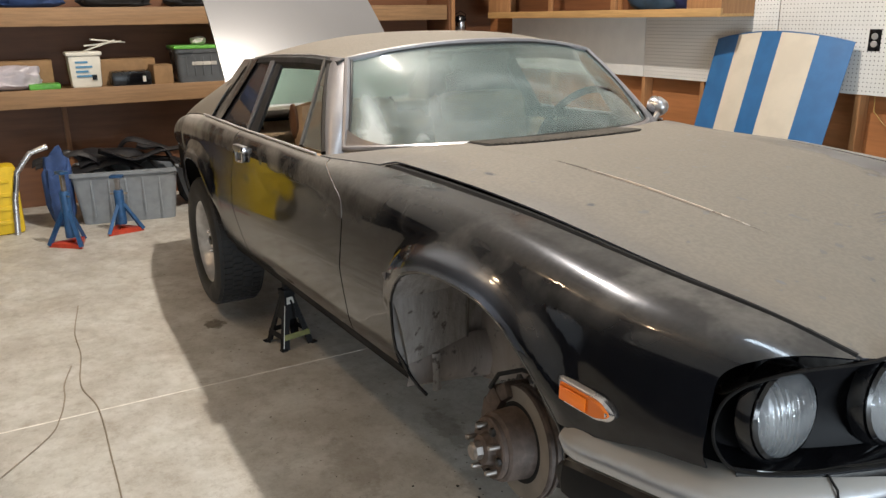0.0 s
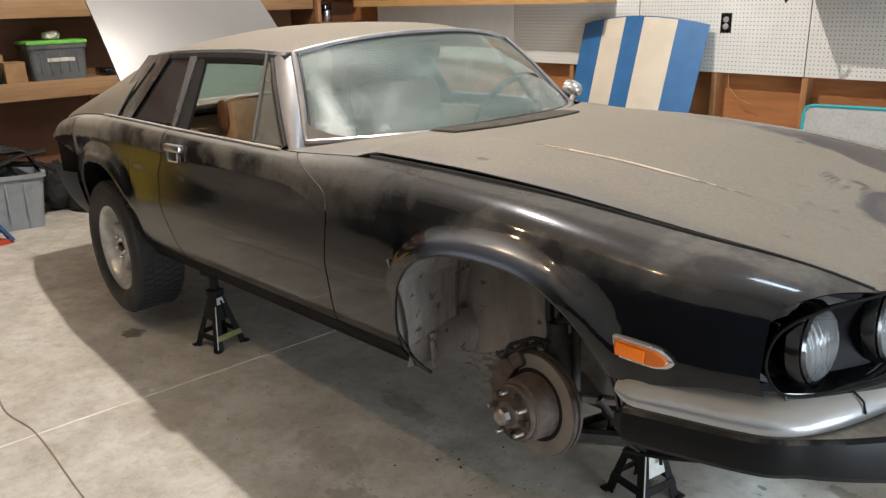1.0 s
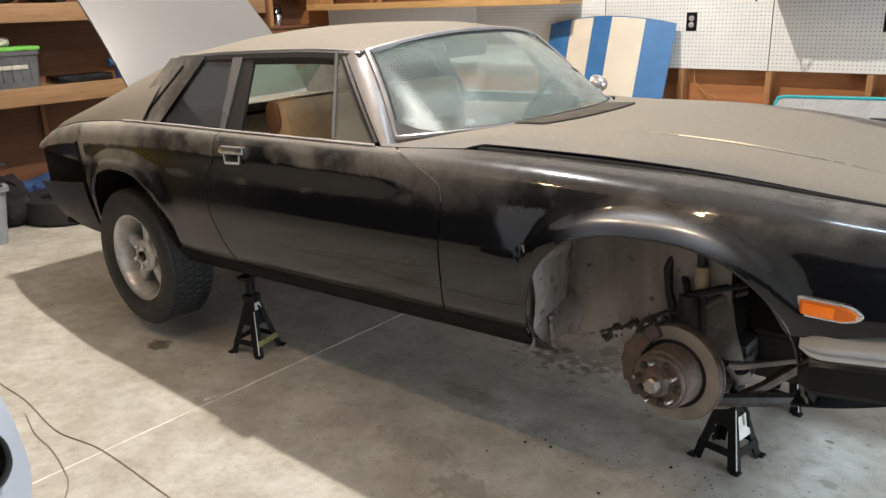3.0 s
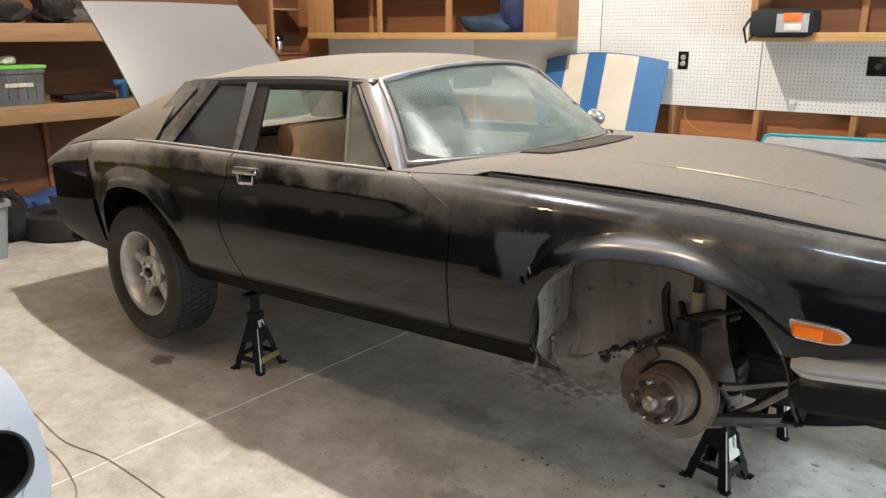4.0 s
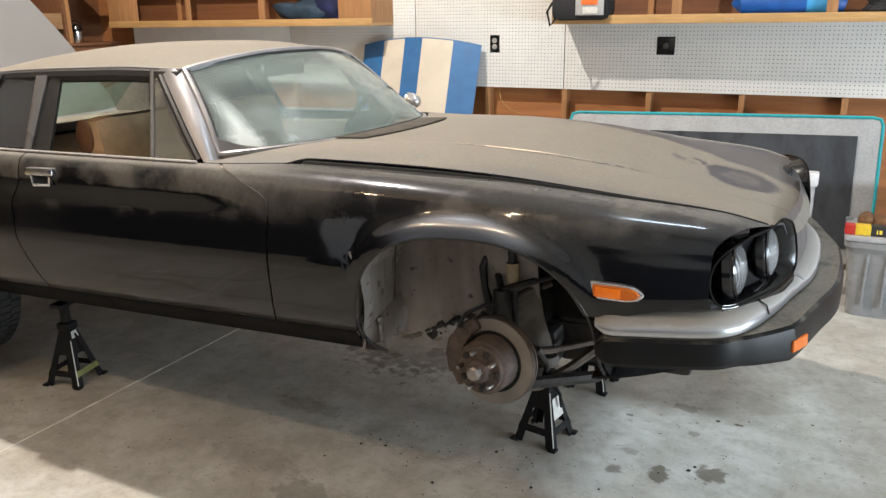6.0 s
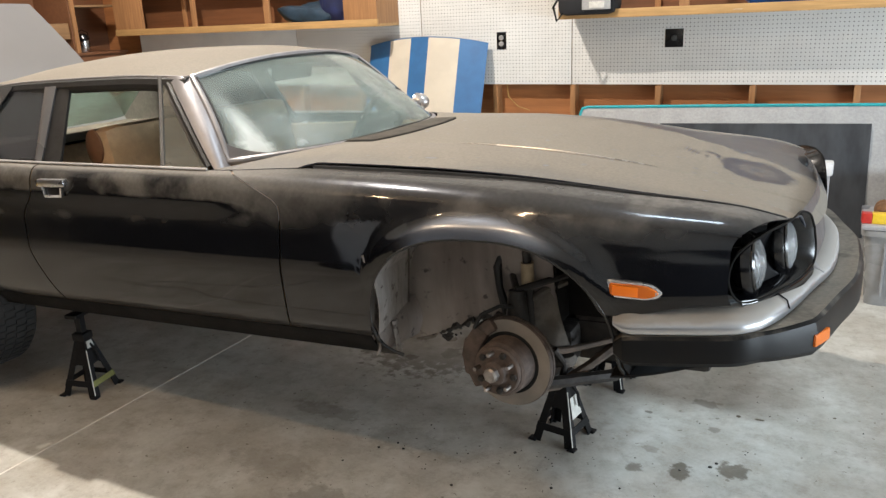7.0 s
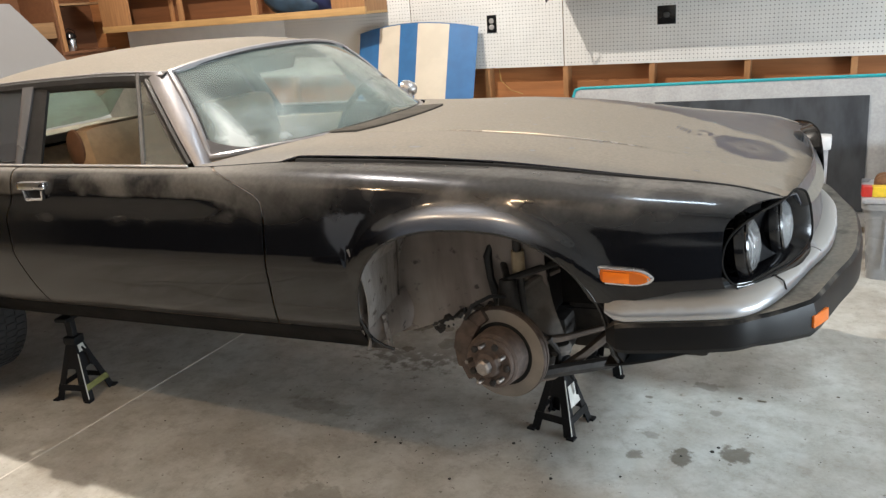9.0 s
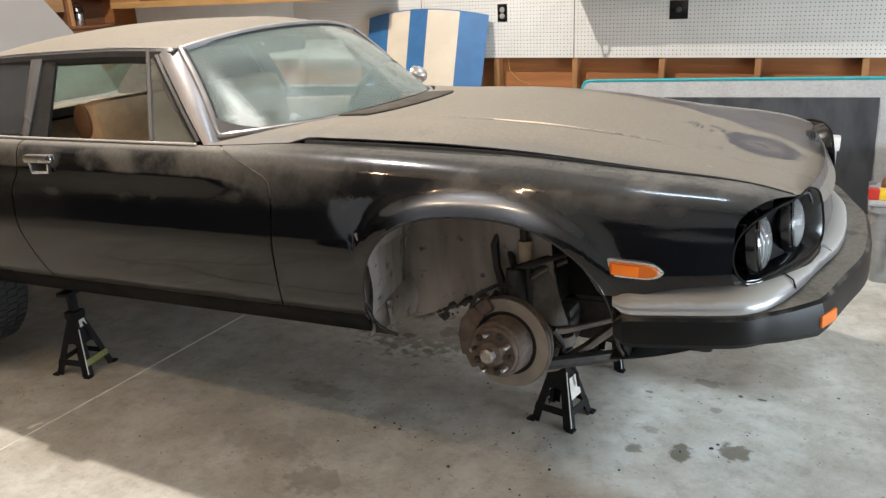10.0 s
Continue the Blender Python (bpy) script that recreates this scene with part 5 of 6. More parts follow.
# rear wheels and bare front hubs
def rear_wheel(side):
    m = pose(-2.591, side * 0.685, 0.0, -side * 90, 0, 0)
    w = part("rear_wheel", lathe(bmesh.new(), [(0.165, -0.09), (0.168, 0.01), (0.182, 0.055), (0.19, 0.082), (0.2, 0.094), (0.209, 0.097), (0.215, 0.09), (0.213, 0.08), (0.2, 0.07), (0.2, -0.09)], m, 40, False), ALLOY, car, "five-spoke cast alloy wheel")
    part("tyre", lathe(bmesh.new(), [(0.2, -0.10), (0.24, -0.118), (0.29, -0.118), (0.315, -0.105), (0.322, -0.08), (0.322, 0.08), (0.315, 0.105), (0.29, 0.118), (0.24, 0.116), (0.212, 0.10), (0.2, 0.09)], m, 48, False), RUBBER, w, "wide black tyre")
    bm = bmesh.new()
    for k in range(5):
        r = m @ pose(0, 0, 0, 0, 0, 72 * k + 14)
        box(bm, 0.045, 0.178, -0.027, 0.027, 0.0, 0.04, 0.014, r)
    lathe(bm, [(0.075, 0.02), (0.075, 0.05), (0.062, 0.064), (0.0005, 0.066)], m, 24, False)
    part("spokes", bm, ALLOY, w)
    # disc widened and blackened to stand for the shade between the spokes
    part("brake_disc", lathe(bmesh.new(), [(0.163, -0.05), (0.163, -0.03), (0.06, -0.028)], m, 32), UNDER, w)
    bm = bmesh.new()
    lathe(bm, [(0.026, 0.06), (0.026, 0.075), (0.018, 0.08)], m, 16)
    part("centre_cap", bm, BLACKP, w)
    for k in range(5):
        part("wheel_nut", lathe(bmesh.new(), [(0.011, 0.055), (0.011, 0.078), (0.008, 0.082)], m @ pose(0.052 * math.cos(k * 1.2566 + 0.9), 0.052 * math.sin(k * 1.2566 + 0.9), 0), 8), CHROME, w)
    bm = bmesh.new()
    for k in range(60):
        a = 6 * k
        for z0, z1 in ((-0.09, -0.05), (-0.045, -0.003), (0.003, 0.045), (0.05, 0.09)):
            box(bm, 0.318, 0.327, -0.011, 0.011, z0, z1, 0, m @ pose(0, 0, 0, 0, 0, a + (3 if z0 in (-0.045, 0.05) else 0)))
    tagged(part("tread", bm, RUBBER, w), kind="stuff")
rear_wheel(-1), rear_wheel(1)


def front_hub(side):
    m = pose(0.004, side * 0.643, 0.009, 86 if side < 0 else -86, 0, -4 if side < 0 else 4)
    d = part("brake_disc", lathe(bmesh.new(), [(0.07, -0.028), (0.130, -0.028), (0.134, -0.024), (0.134, -0.016), (0.127, -0.014), (0.127, -0.010), (0.134, -0.008), (0.134, 0.0), (0.130, 0.004), (0.096, 0.004), (0.090, 0.0), (0.084, 0.004), (0.080, 0.066), (0.074, 0.072), (0.045, 0.073)], m, 48), RUST, car, "rusty ventilated brake disc")
    # flat black ring painted for the shade at the foot of the hat
    part("hat_shade", lathe(bmesh.new(), [(0.080, 0.0056), (0.0955, 0.0056)], m, 48, False), HOLE, d)
    part("swept_face", lathe(bmesh.new(), [(0.095, 0.0060), (0.131, 0.0060)], m, 48, False), DISCF, d, "scored grey friction face")
    part("hub", lathe(bmesh.new(), [(0.072, 0.068), (0.072, 0.082), (0.068, 0.086), (0.040, 0.086), (0.036, 0.09), (0.034, 0.104), (0.027, 0.108), (0.0005, 0.108)], m, 28, False), RUST, d, "greasy wheel hub")
    part("hub_nut", lathe(bmesh.new(), [(0.022, 0.107), (0.022, 0.124), (0.016, 0.130), (0.0005, 0.131)], m, 8, False), STEELC, d, "bare metal hub nut")
    for k in range(5):
        a = k * 1.2566 + 0.5
        part("wheel_stud", lathe(bmesh.new(), [(0.0065, 0.085), (0.0065, 0.112), (0.005, 0.114)], m @ pose(0.056 * math.cos(a), 0.056 * math.sin(a), 0), 8), STEELC, d)
        part("hub_bolt", lathe(bmesh.new(), [(0.010, 0.085), (0.010, 0.094), (0.007, 0.096)], m @ pose(0.056 * math.cos(a + 0.63), 0.056 * math.sin(a + 0.63), 0), 6), IRON, d)
    cal = bmesh.new()
    for k, (ang, r0, r1, z0, z1) in enumerate(((132, 0.098, 0.140, -0.05, 0.022), (152, 0.092, 0.146, -0.06, 0.026), (173, 0.09, 0.149, -0.065, 0.028), (194, 0.092, 0.147, -0.06, 0.026), (213, 0.098, 0.141, -0.05, 0.022))):
        box(cal, r0, r1, -0.034, 0.034, z0, z1, 0.012, m @ pose(0, 0, 0, 0, 0, ang + (-6 if side < 0 else -0)))
    part("caliper", cal, RUST, car, "rusty iron brake caliper")
    part("bleed_hose", tube(bmesh.new(), [m @ Vector(q) for q in ((-0.10, 0.10, 0.03), (-0.08, 0.14, 0.02), (-0.04, 0.16, -0.02), (0.0, 0.15, -0.06))], 0.006, 6), RUBBER, car)
    bm = bmesh.new()
    yy = lambda v: side * v
    tube(bm, [Vector((0.02, yy(0.57), -0.10)), Vector((0.05, yy(0.40), -0.12)), Vector((0.03, yy(0.25), -0.06))], [0.022, 0.03, 0.03], 8)
    tube(bm, [Vector((0.02, yy(0.57), -0.10)), Vector((0.25, yy(0.42), -0.10)), Vector((0.33, yy(0.30), -0.06))], [0.02, 0.02, 0.02], 8)
    part("lower_arm", bm, IRON, car)
    bm = bmesh.new()
    tube(bm, [Vector((0.0, yy(0.55), 0.20)), Vector((-0.06, yy(0.44), 0.22))], 0.011, 8)
    tube(bm, [Vector((0.0, yy(0.55), 0.20)), Vector((0.12, yy(0.44), 0.22))], 0.011, 8)
    part("upper_arm", bm, IRON, car)
    part("upright", tube(bmesh.new(), [Vector((0.0, yy(0.55), 0.20)), Vector((0.0, yy(0.57), 0.02)), Vector((0.01, yy(0.56), -0.12))], [0.025, 0.045, 0.028], 10), IRON, car)
    part("damper", tube(bmesh.new(), [Vector((0.018, yy(0.50), 0.272)), Vector((0.016, yy(0.50), 0.192))], 0.02, 12), plain("tan_damper", (0.40, 0.31, 0.20), 0.6), car, "tan damper tube")
    part("damper_rod", tube(bmesh.new(), [Vector((0.018, yy(0.50), 0.45)), Vector((0.016, yy(0.50), 0.20)), Vector((0.03, yy(0.52), -0.06))], 0.013, 10), IRON, car)
    part("control_arm", tube(bmesh.new(), [Vector((0.05, yy(0.52), -0.005)), Vector((0.12, yy(0.47), -0.012)), Vector((0.23, yy(0.39), 0.0)), Vector((0.30, yy(0.34), 0.0))], [0.016, 0.013, 0.011, 0.014], 8, flat=0.8), BROWNG, car, "brown dirty front control arm")
    part("control_arm", tube(bmesh.new(), [Vector((0.03, yy(0.53), -0.125)), Vector((0.09, yy(0.49), -0.125)), Vector((0.17, yy(0.43), -0.078)), Vector((0.24, yy(0.35), -0.03))], [0.02, 0.019, 0.017, 0.02], 8, flat=0.8), BROWNG, car, "brown dirty lower control arm")
    part("spring_pan", lathe(bmesh.new(), [(0.012, 0.0), (0.035, 0.004), (0.04, 0.02), (0.032, 0.034)], pose(0.10, yy(0.44), -0.075), 14), GRIME, car)
    part("drop_link", tube(bmesh.new(), [Vector((0.09, yy(0.50), 0.0)), Vector((0.11, yy(0.47), -0.06)), Vector((0.10, yy(0.47), -0.11))], [0.012, 0.008, 0.012], 8), IRON, car)
    part("brake_hose", tube(bmesh.new(), [Vector((-0.075, yy(0.455), 0.30)), Vector((-0.095, yy(0.47), 0.24)), Vector((-0.085, yy(0.485), 0.18)), Vector((-0.07, yy(0.49), 0.13)), Vector((-0.055, yy(0.51), 0.10))], [0.010, 0.014, 0.012, 0.015, 0.012], 8), RUBBER, car)

front_hub(-1), front_hub(1)

for ob in car.children_recursive:
    if ob.name.startswith(("windscreen", "rear_window", "front_quarter_glass", "rear_quarter_glass")):
        ob.visible_shadow = False

# housing made up to carry the added engine bay light
wl = thing("bay_fill_lamp", pose(BAYFILL[0], BAYFILL[1], BAYFILL[2] + 0.004), "small black housing for the unseen light added in the engine bay", "lamp")
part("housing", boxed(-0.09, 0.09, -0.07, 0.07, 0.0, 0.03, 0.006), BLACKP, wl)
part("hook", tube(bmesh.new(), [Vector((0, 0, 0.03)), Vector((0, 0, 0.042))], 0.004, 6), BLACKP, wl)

# ---- jack stands ----
STANDM = plain("black_stand_paint", (0.009, 0.009, 0.01), 0.5, 0.1, 0.3, 30, 0.1)
STANDM.node_tree.nodes["Principled BSDF"].inputs["Specular IOR Level"].default_value = 0.25
STICK = plain("pale_sticker", (0.55, 0.54, 0.5), 0.5, 0, 0.2, 40, 0)
OLIVE = plain("worn_olive_label", (0.16, 0.16, 0.05), 0.5, 0, 0.3, 40, 0)


def jack_stand(x, y, turn, top, label="black steel jack stand with a ratchet post", tag_z=(0.10, 0.175)):
    t = thing("jack_stand", pose(x, y, 0, 0, 0, turn), label, "jack stand", "jack stands under the coupe")
    h = 0.25
    half = lambda z: lerp(0.082, 0.022, z / h)
    for k in range(4):
        r = pose(0, 0, 0, 0, 0, 90 * k)
        bm = bmesh.new()
        # an angle-iron leg on the corner, its two flanges lying in the sloping faces
        for flip in (0, 1):
            def flange(u, v, flip=flip):
                z = h * v
                w = half(z)
                a, b = -w + u * lerp(0.032, 0.024, v), -w
                return r @ Vector((a, b, z) if not flip else (b, a, z))
            q = sheet(flange, 1, 6, 0.004)
            me = bpy.data.meshes.new("flange")
            q.to_mesh(me)
            q.free()
            bm.from_mesh(me)
            bpy.data.meshes.remove(me)
        box(bm, -0.094, -0.064, -0.094, -0.064, 0.0, 0.008, 0.002, r)
        part("leg", bm, STANDM, t)
        def plate(u, v):
            e = abs(u * 2 - 1)
            z = lerp(0.135 - 0.04 * e ** 3, h, v)
            w = half(z) - 0.002
            return r @ Vector((lerp(-w, w, u), -w - 0.001, z))
        part("side_plate", sheet(plate, 10, 4, 0.004), STANDM, t)
        def bar(u, v):
            z = lerp(0.045, 0.07, v)
            w = half(z)
            return r @ Vector((lerp(-w, w, u), -w - 0.003, z))
        part("brace", sheet(bar, 2, 1, 0.004), OLIVE if k == 1 and tag_z[0] > 0.15 else STANDM, t)
    def tag(u, v):
        z = lerp(*tag_z, v)
        w = half(z)
        return pose(0, 0, 0, 0, 0, 90) @ Vector((lerp(-0.72 * w, 0.5 * w, u), -w - 0.0045, z))
    part("sticker", sheet(tag, 1, 2, 0.001), STICK, t, "pale warning sticker")
    part("worn_edge", tube(bmesh.new(), [pose(0, 0, 0, 0, 0, 90) @ Vector((-half(z), -half(z) - 0.002, z)) for z in (0.012, 0.1, 0.2)], 0.0022, 6), STICK, t, "edge worn to bare metal")
    part("collar", boxed(-0.03, 0.03, -0.03, 0.03, h - 0.012, h + 0.022, 0.006), STANDM, t)
    part("ratchet_post", boxed(-0.015, 0.015, -0.015, 0.015, 0.16, top - 0.018, 0.003), STANDM, t)
    part("saddle", boxed(-0.03, 0.03, -0.05, 0.05, top - 0.018, top, 0.005), STANDM, t)
    part("lever", tube(bmesh.new(), [Vector((0.03, 0, 0.22)), Vector((0.06, 0.0, 0.19)), Vector((0.068, 0, 0.14))], 0.006, 6), STANDM, t)
    return t


jack_stand(-2.04, -0.6, 12, 0.366, tag_z=(0.205, 0.235))
jack_stand(-0.015, -0.16, -9, 0.43, "black steel jack stand with a pale sticker")
jack_stand(0.02, 0.34, -4, 0.43, "black steel jack stand with a pale sticker")
jack_stand(-2.03, 0.55, 0, 0.366)

# ---- loose bonnet leaning on the wall ----
BLUE = plain("worn_blue_paint", (0.022, 0.12, 0.30), 0.45, 0, 0.2, 8, 0.05)
CREAM = plain("cream_primer_paint", (0.56, 0.50, 0.41), 0.5, 0, 0.12, 6, 0.05)
bh = thing("striped_bonnet", pose(-2.135, 2.80, 0.0), "blue car bonnet with cream stripes leaning on the pegboard", "car bonnet")


def bonnet_pt(t, v):
    z = lerp(0.25, 1.30 + 0.06 * (1 - t * t) - 0.0 * t, v)
    w = lerp(0.50, 0.515, v)
    return Vector((t * w, -0.32 * (1 - v) - 0.05 * (1 - t * t) + 0.03, z))


for a, b, mt in ((-1, -0.6, BLUE), (-0.6, -0.22, CREAM), (-0.22, 0.08, BLUE), (0.08, 0.58, CREAM), (0.58, 1, BLUE)):
    part("stripe" if mt is CREAM else "panel", sheet(lambda u, v: bonnet_pt(lerp(a, b, u), v), 8, 16, 0.006), mt, bh)
part("rim", tube(bmesh.new(), [bonnet_pt(lerp(-1, 1, k / 24), 1.0) + Vector((0, 0.004, 0)) for k in range(25)], 0.006, 6), BLUE, bh)

# ---- quilted mat leaning on the wall, storage bins ----
MATG = plain("grey_quilted_cloth", (0.36, 0.36, 0.36), 0.85, 0, 0.15, 60, 0.3)
TEAL = plain("teal_binding", (0.02, 0.32, 0.36), 0.7, 0, 0.15, 40, 0.2)
DKMESH = Nodes("dark_mesh_cloth", 0.7)
DKMESH.colour(DKMESH.mix(DKMESH.noise(7, 4, 0.6, (1, 1, 0.35)), (0.018, 0.021, 0.026), (0.045, 0.05, 0.058)))
DKMESH = DKMESH.mat
mt = thing("folding_mat", pose(-0.80, 2.44, 0, -6, -1.3, 0), "grey padded mat with teal binding and dark mesh panel", "mat")
part("pad", boxed(0.0, 1.89, 0.0, 0.11, 0.0, 0.885, 0.045), MATG, mt)
part("mesh_panel", sheet(lambda u, v: Vector((lerp(0.55, 1.76, u), -0.006 - 0.007 * max(0.0, u - 0.25) * (1 + math.sin(26 * u + 7 * v)) * math.sin(math.pi * v) ** 0.5 - 0.003 * math.sin(9 * u) ** 2, lerp(0.1, 0.775, v))), 60, 14, 0.004), DKMESH, mt, "dark mesh panel with slanting folds")
pts = [Vector((x, 0.012, z)) for x, z in ((0.02, 0.0), (0.006, 0.4), (0.006, 0.835), (0.02, 0.873), (0.06, 0.883), (1.0, 0.885), (1.83, 0.883), (1.87, 0.873), (1.885, 0.835), (1.885, 0.4), (1.87, 0.0))]
part("binding", tube(bmesh.new(), pts, 0.011, 6), TEAL, mt)

BINC = plain("clear_grey_plastic", (0.27, 0.275, 0.28), 0.35, 0, 0.15, 20, 0.05)
LIDW = plain("cloudy_lid_plastic", (0.42, 0.42, 0.44), 0.35, 0, 0.15, 20, 0.05)


def bin_shell(name, m, w, d, h, mat, label, lid=None, category="storage bin", taper=0.88):
    t = thing(name, m, label, category)
    bm = bmesh.new()
    def ring(f, z):
        c = 0.04
        pts = []
        for sx, sy in ((1, 1), (-1, 1), (-1, -1), (1, -1)):
            for k in range(4):
                a = math.radians({(1, 1): 0, (-1, 1): 90, (-1, -1): 180, (1, -1): 270}[(sx, sy)] + 30 * k)
                pts.append(bm.verts.new((sx * (w / 2 * f - c) + c * math.cos(a), sy * (d / 2 * f - c) + c * math.sin(a), z)))
        return pts
    rs = [ring(taper, 0.0), ring(1.0, h - 0.03), ring(1.05, h - 0.03), ring(1.05, h), ring(0.98, h), ring(taper * 0.97, 0.008)]
    for a, b in zip(rs, rs[1:]):
        for k in range(16):
            bm.faces.new((a[k], a[(k + 1) % 16], b[(k + 1) % 16], b[k]))
    bm.faces.new(rs[0][::-1])
    bm.faces.new(rs[-1])
    part("tub", bm, mat, t)
    for k in range(5):
        part("rib", boxed(w * (0.16 * (k - 2)) - 0.006, w * (0.16 * (k - 2)) + 0.006, -d / 2 - 0.004, -d / 2 * 0.94, 0.06, h - 0.06, 0.003), mat, t)
    if lid:
        part("lid", boxed(-w / 2 * 1.06, w / 2 * 1.06, -d / 2 * 1.06, d / 2 * 1.06, h + 0.001, h + 0.03, 0.012), lid, t)
    return t


bin_shell("storage_bin", pose(1.22, 1.86, 0), 0.55, 0.42, 0.40, BINC, "grey plastic storage bin with a cloudy lid and odds on top", LIDW)
ct = thing("carton", pose(1.035, 1.695, 0.4315, 0, 0, 4), "red, yellow and black cardboard carton lying on the bin lid", "carton")
for x0, x1, nm, c in ((-0.11, -0.065, "red_end", (0.50, 0.03, 0.02)), (-0.0645, 0.005, "yellow_panel", (0.75, 0.50, 0.03)), (0.0055, 0.16, "black_panel", (0.03, 0.028, 0.026))):
    part(nm, boxed(x0, x1, -0.028, 0.028, 0.0, 0.05, 0.002), plain("carton_" + nm, c, 0.45, 0.0, 0.15, 40, 0.03), ct)
part("print_bar", boxed(0.03, 0.036, -0.0295, -0.0282, 0.012, 0.032, 0.0), plain("carton_print", (0.75, 0.55, 0.05), 0.5), ct)
part("print_bar", boxed(0.042, 0.055, -0.0295, -0.0282, 0.012, 0.032, 0.0), bpy.data.materials["carton_print"], ct)
rnd = random.Random(12)
for k in range(4):
    bm = bmesh.new()
    bmesh.ops.create_icosphere(bm, subdivisions=3, radius=0.042)
    ph = [rnd.uniform(0, 6) for _ in range(3)]
    for v in bm.verts:
        v.co *= 1 + 0.07 * math.sin(70 * v.co.x + ph[0]) * math.sin(60 * v.co.y + ph[1]) + 0.05 * math.sin(90 * v.co.z + ph[2])
    t = thing("brown_lump", pose(1.02 + 0.075 * (k % 3), 1.80 + 0.05 * (k // 3), 0.471), "brown knobbly ball lying on the bin lid", "ball", "balls on the bin")
    part("ball", bm, plain("brown_fibre_%d" % k, (0.16, 0.075, 0.03), 0.8, 0, 0.4, 40, 0.4), t)
# tall clear container with a white lid, behind the nose
t = thing("plastic_container", pose(0.716, 1.90, 0), "tall cloudy plastic container with a white lid", "container")
part("container_body", boxed(-0.045, 0.045, -0.045, 0.045, 0.0, 0.625, 0.014), LIDW, t)
part("lid", boxed(-0.057, 0.057, -0.057, 0.057, 0.622, 0.692, 0.014), plain("white_lid_plastic", (0.72, 0.72, 0.73), 0.4, 0, 0.05, 20, 0.02), t, "white plastic lid")
# flakes of rust and dirt fallen from the hub
rnd = random.Random(77)
bm = bmesh.new()
for k in range(150):
    near = rnd.random() < 0.6
    p = Vector((rnd.gauss(-0.15, 0.4), rnd.gauss(-0.45, 0.22), 0)) if near else Vector((rnd.uniform(-1.5, 1.2), rnd.uniform(-1.0, 0.9), 0))
    r = rnd.uniform(0.001, 0.0028) if rnd.random() < 0.85 else rnd.uniform(0.003, 0.006)
    q = bmesh.ops.create_icosphere(bm, subdivisions=1, radius=r)["verts"]
    for v in q:
        v.co = Vector((v.co.x * rnd.uniform(0.7, 1.6), v.co.y * rnd.uniform(0.7, 1.6), max(0.0, v.co.z * 0.6 + r * 0.5))) + p
tagged(part("floor_grit", bm, IRON), "dark flakes of rust and dirt scattered on the floor", "grit", "", "stuff")
bin_shell("storage_bin", pose(1.45, 2.2, 0), 0.5, 0.3, 0.55, LIDW, "cloudy plastic storage bin beside the mat", None)

# grey tote with loose parts by the shelves
GREYB = plain("grey_tote_plastic", (0.25, 0.28, 0.31), 0.4, 0, 0.15, 20, 0.05)
bin_shell("tote", pose(-5.13, -0.87, 0, 0, 0, 80), 0.75, 0.5, 0.40, GREYB, "grey plastic tote heaped with dark car trim", None, "tote")
TRIMD = plain("trim_dark", (0.016, 0.016, 0.018), 0.42)
rnd = random.Random(41)
for dx, dy, dz, tilt, lean, turn, l, w, bend in ((0.05, -0.10, 0.43, 10, 6, 80, 0.66, 0.17, 0.10), (0.10, 0.12, 0.46, -14, 0, 95, 0.60, 0.14, -0.06), (-0.08, -0.02, 0.50, 16, 10, 100, 0.62, 0.20, 0.12),
                                                  (0.0, 0.22, 0.44, -18, -8, 70, 0.50, 0.12, 0.14), (0.02, -0.30, 0.50, 8, 14, 88, 0.60, 0.12, 0.13), (-0.12, 0.10, 0.56, 4, -12, 60, 0.55, 0.10, 0.16), (0.08, 0.26, 0.50, -24, 30, 75, 0.34, 0.08, 0.05), (0.0, -0.42, 0.52, 20, 10, 84, 0.42, 0.09, 0.12)):
    t = thing("trim_piece", pose(-5.13 + dx, -0.87 + dy, dz, tilt, lean, turn), "bent black moulded trim piece thrown in the tote", "car part", "trim in the tote")
    ph = rnd.uniform(0, 6)
    part("moulding", sheet(lambda u, v, l=l, w=w, bend=bend, ph=ph: Vector((lerp(-l / 2, l / 2, u), lerp(-w / 2, w / 2, v) * (1 + 0.3 * math.sin(4 * u + ph)), -bend * (2 * u - 1) ** 2 + 0.02 * math.sin(9 * u + ph) + 0.03 * math.sin(math.pi * v))), 18, 6, 0.006), TRIMD, t)

# ---- ceiling bulbs ----
GLOW = Nodes("lit_bulb", 0.4).set(Emission_Color=(1.0, 0.60, 0.22, 1.0), Emission_Strength=30.0).mat
t = thing("high_lamp", pose(HIGH[0], HIGH[1], 0), "bright lamp in a metal reflector hung high under the roof", "lamp")
part("rod", tube(bmesh.new(), [Vector((0, 0, ZC)), Vector((0, 0, HIGH[2] + 0.26))], 0.01, 8), GREYM, t)
part("reflector", lathe(bmesh.new(), [(0.05, 0.26), (0.07, 0.2), (0.15, 0.1), (0.2, 0.02), (0.195, 0.02), (0.145, 0.1), (0.06, 0.19)], pose(0, 0, HIGH[2]), 28, False), GREYM, t)
hb = part("bulb", lathe(bmesh.new(), [(0.0005, -0.05), (0.035, -0.035), (0.05, 0.0), (0.04, 0.05), (0.02, 0.1)], pose(0, 0, HIGH[2]), 18), GLOW, t, "glowing bulb")
hb.visible_shadow = False
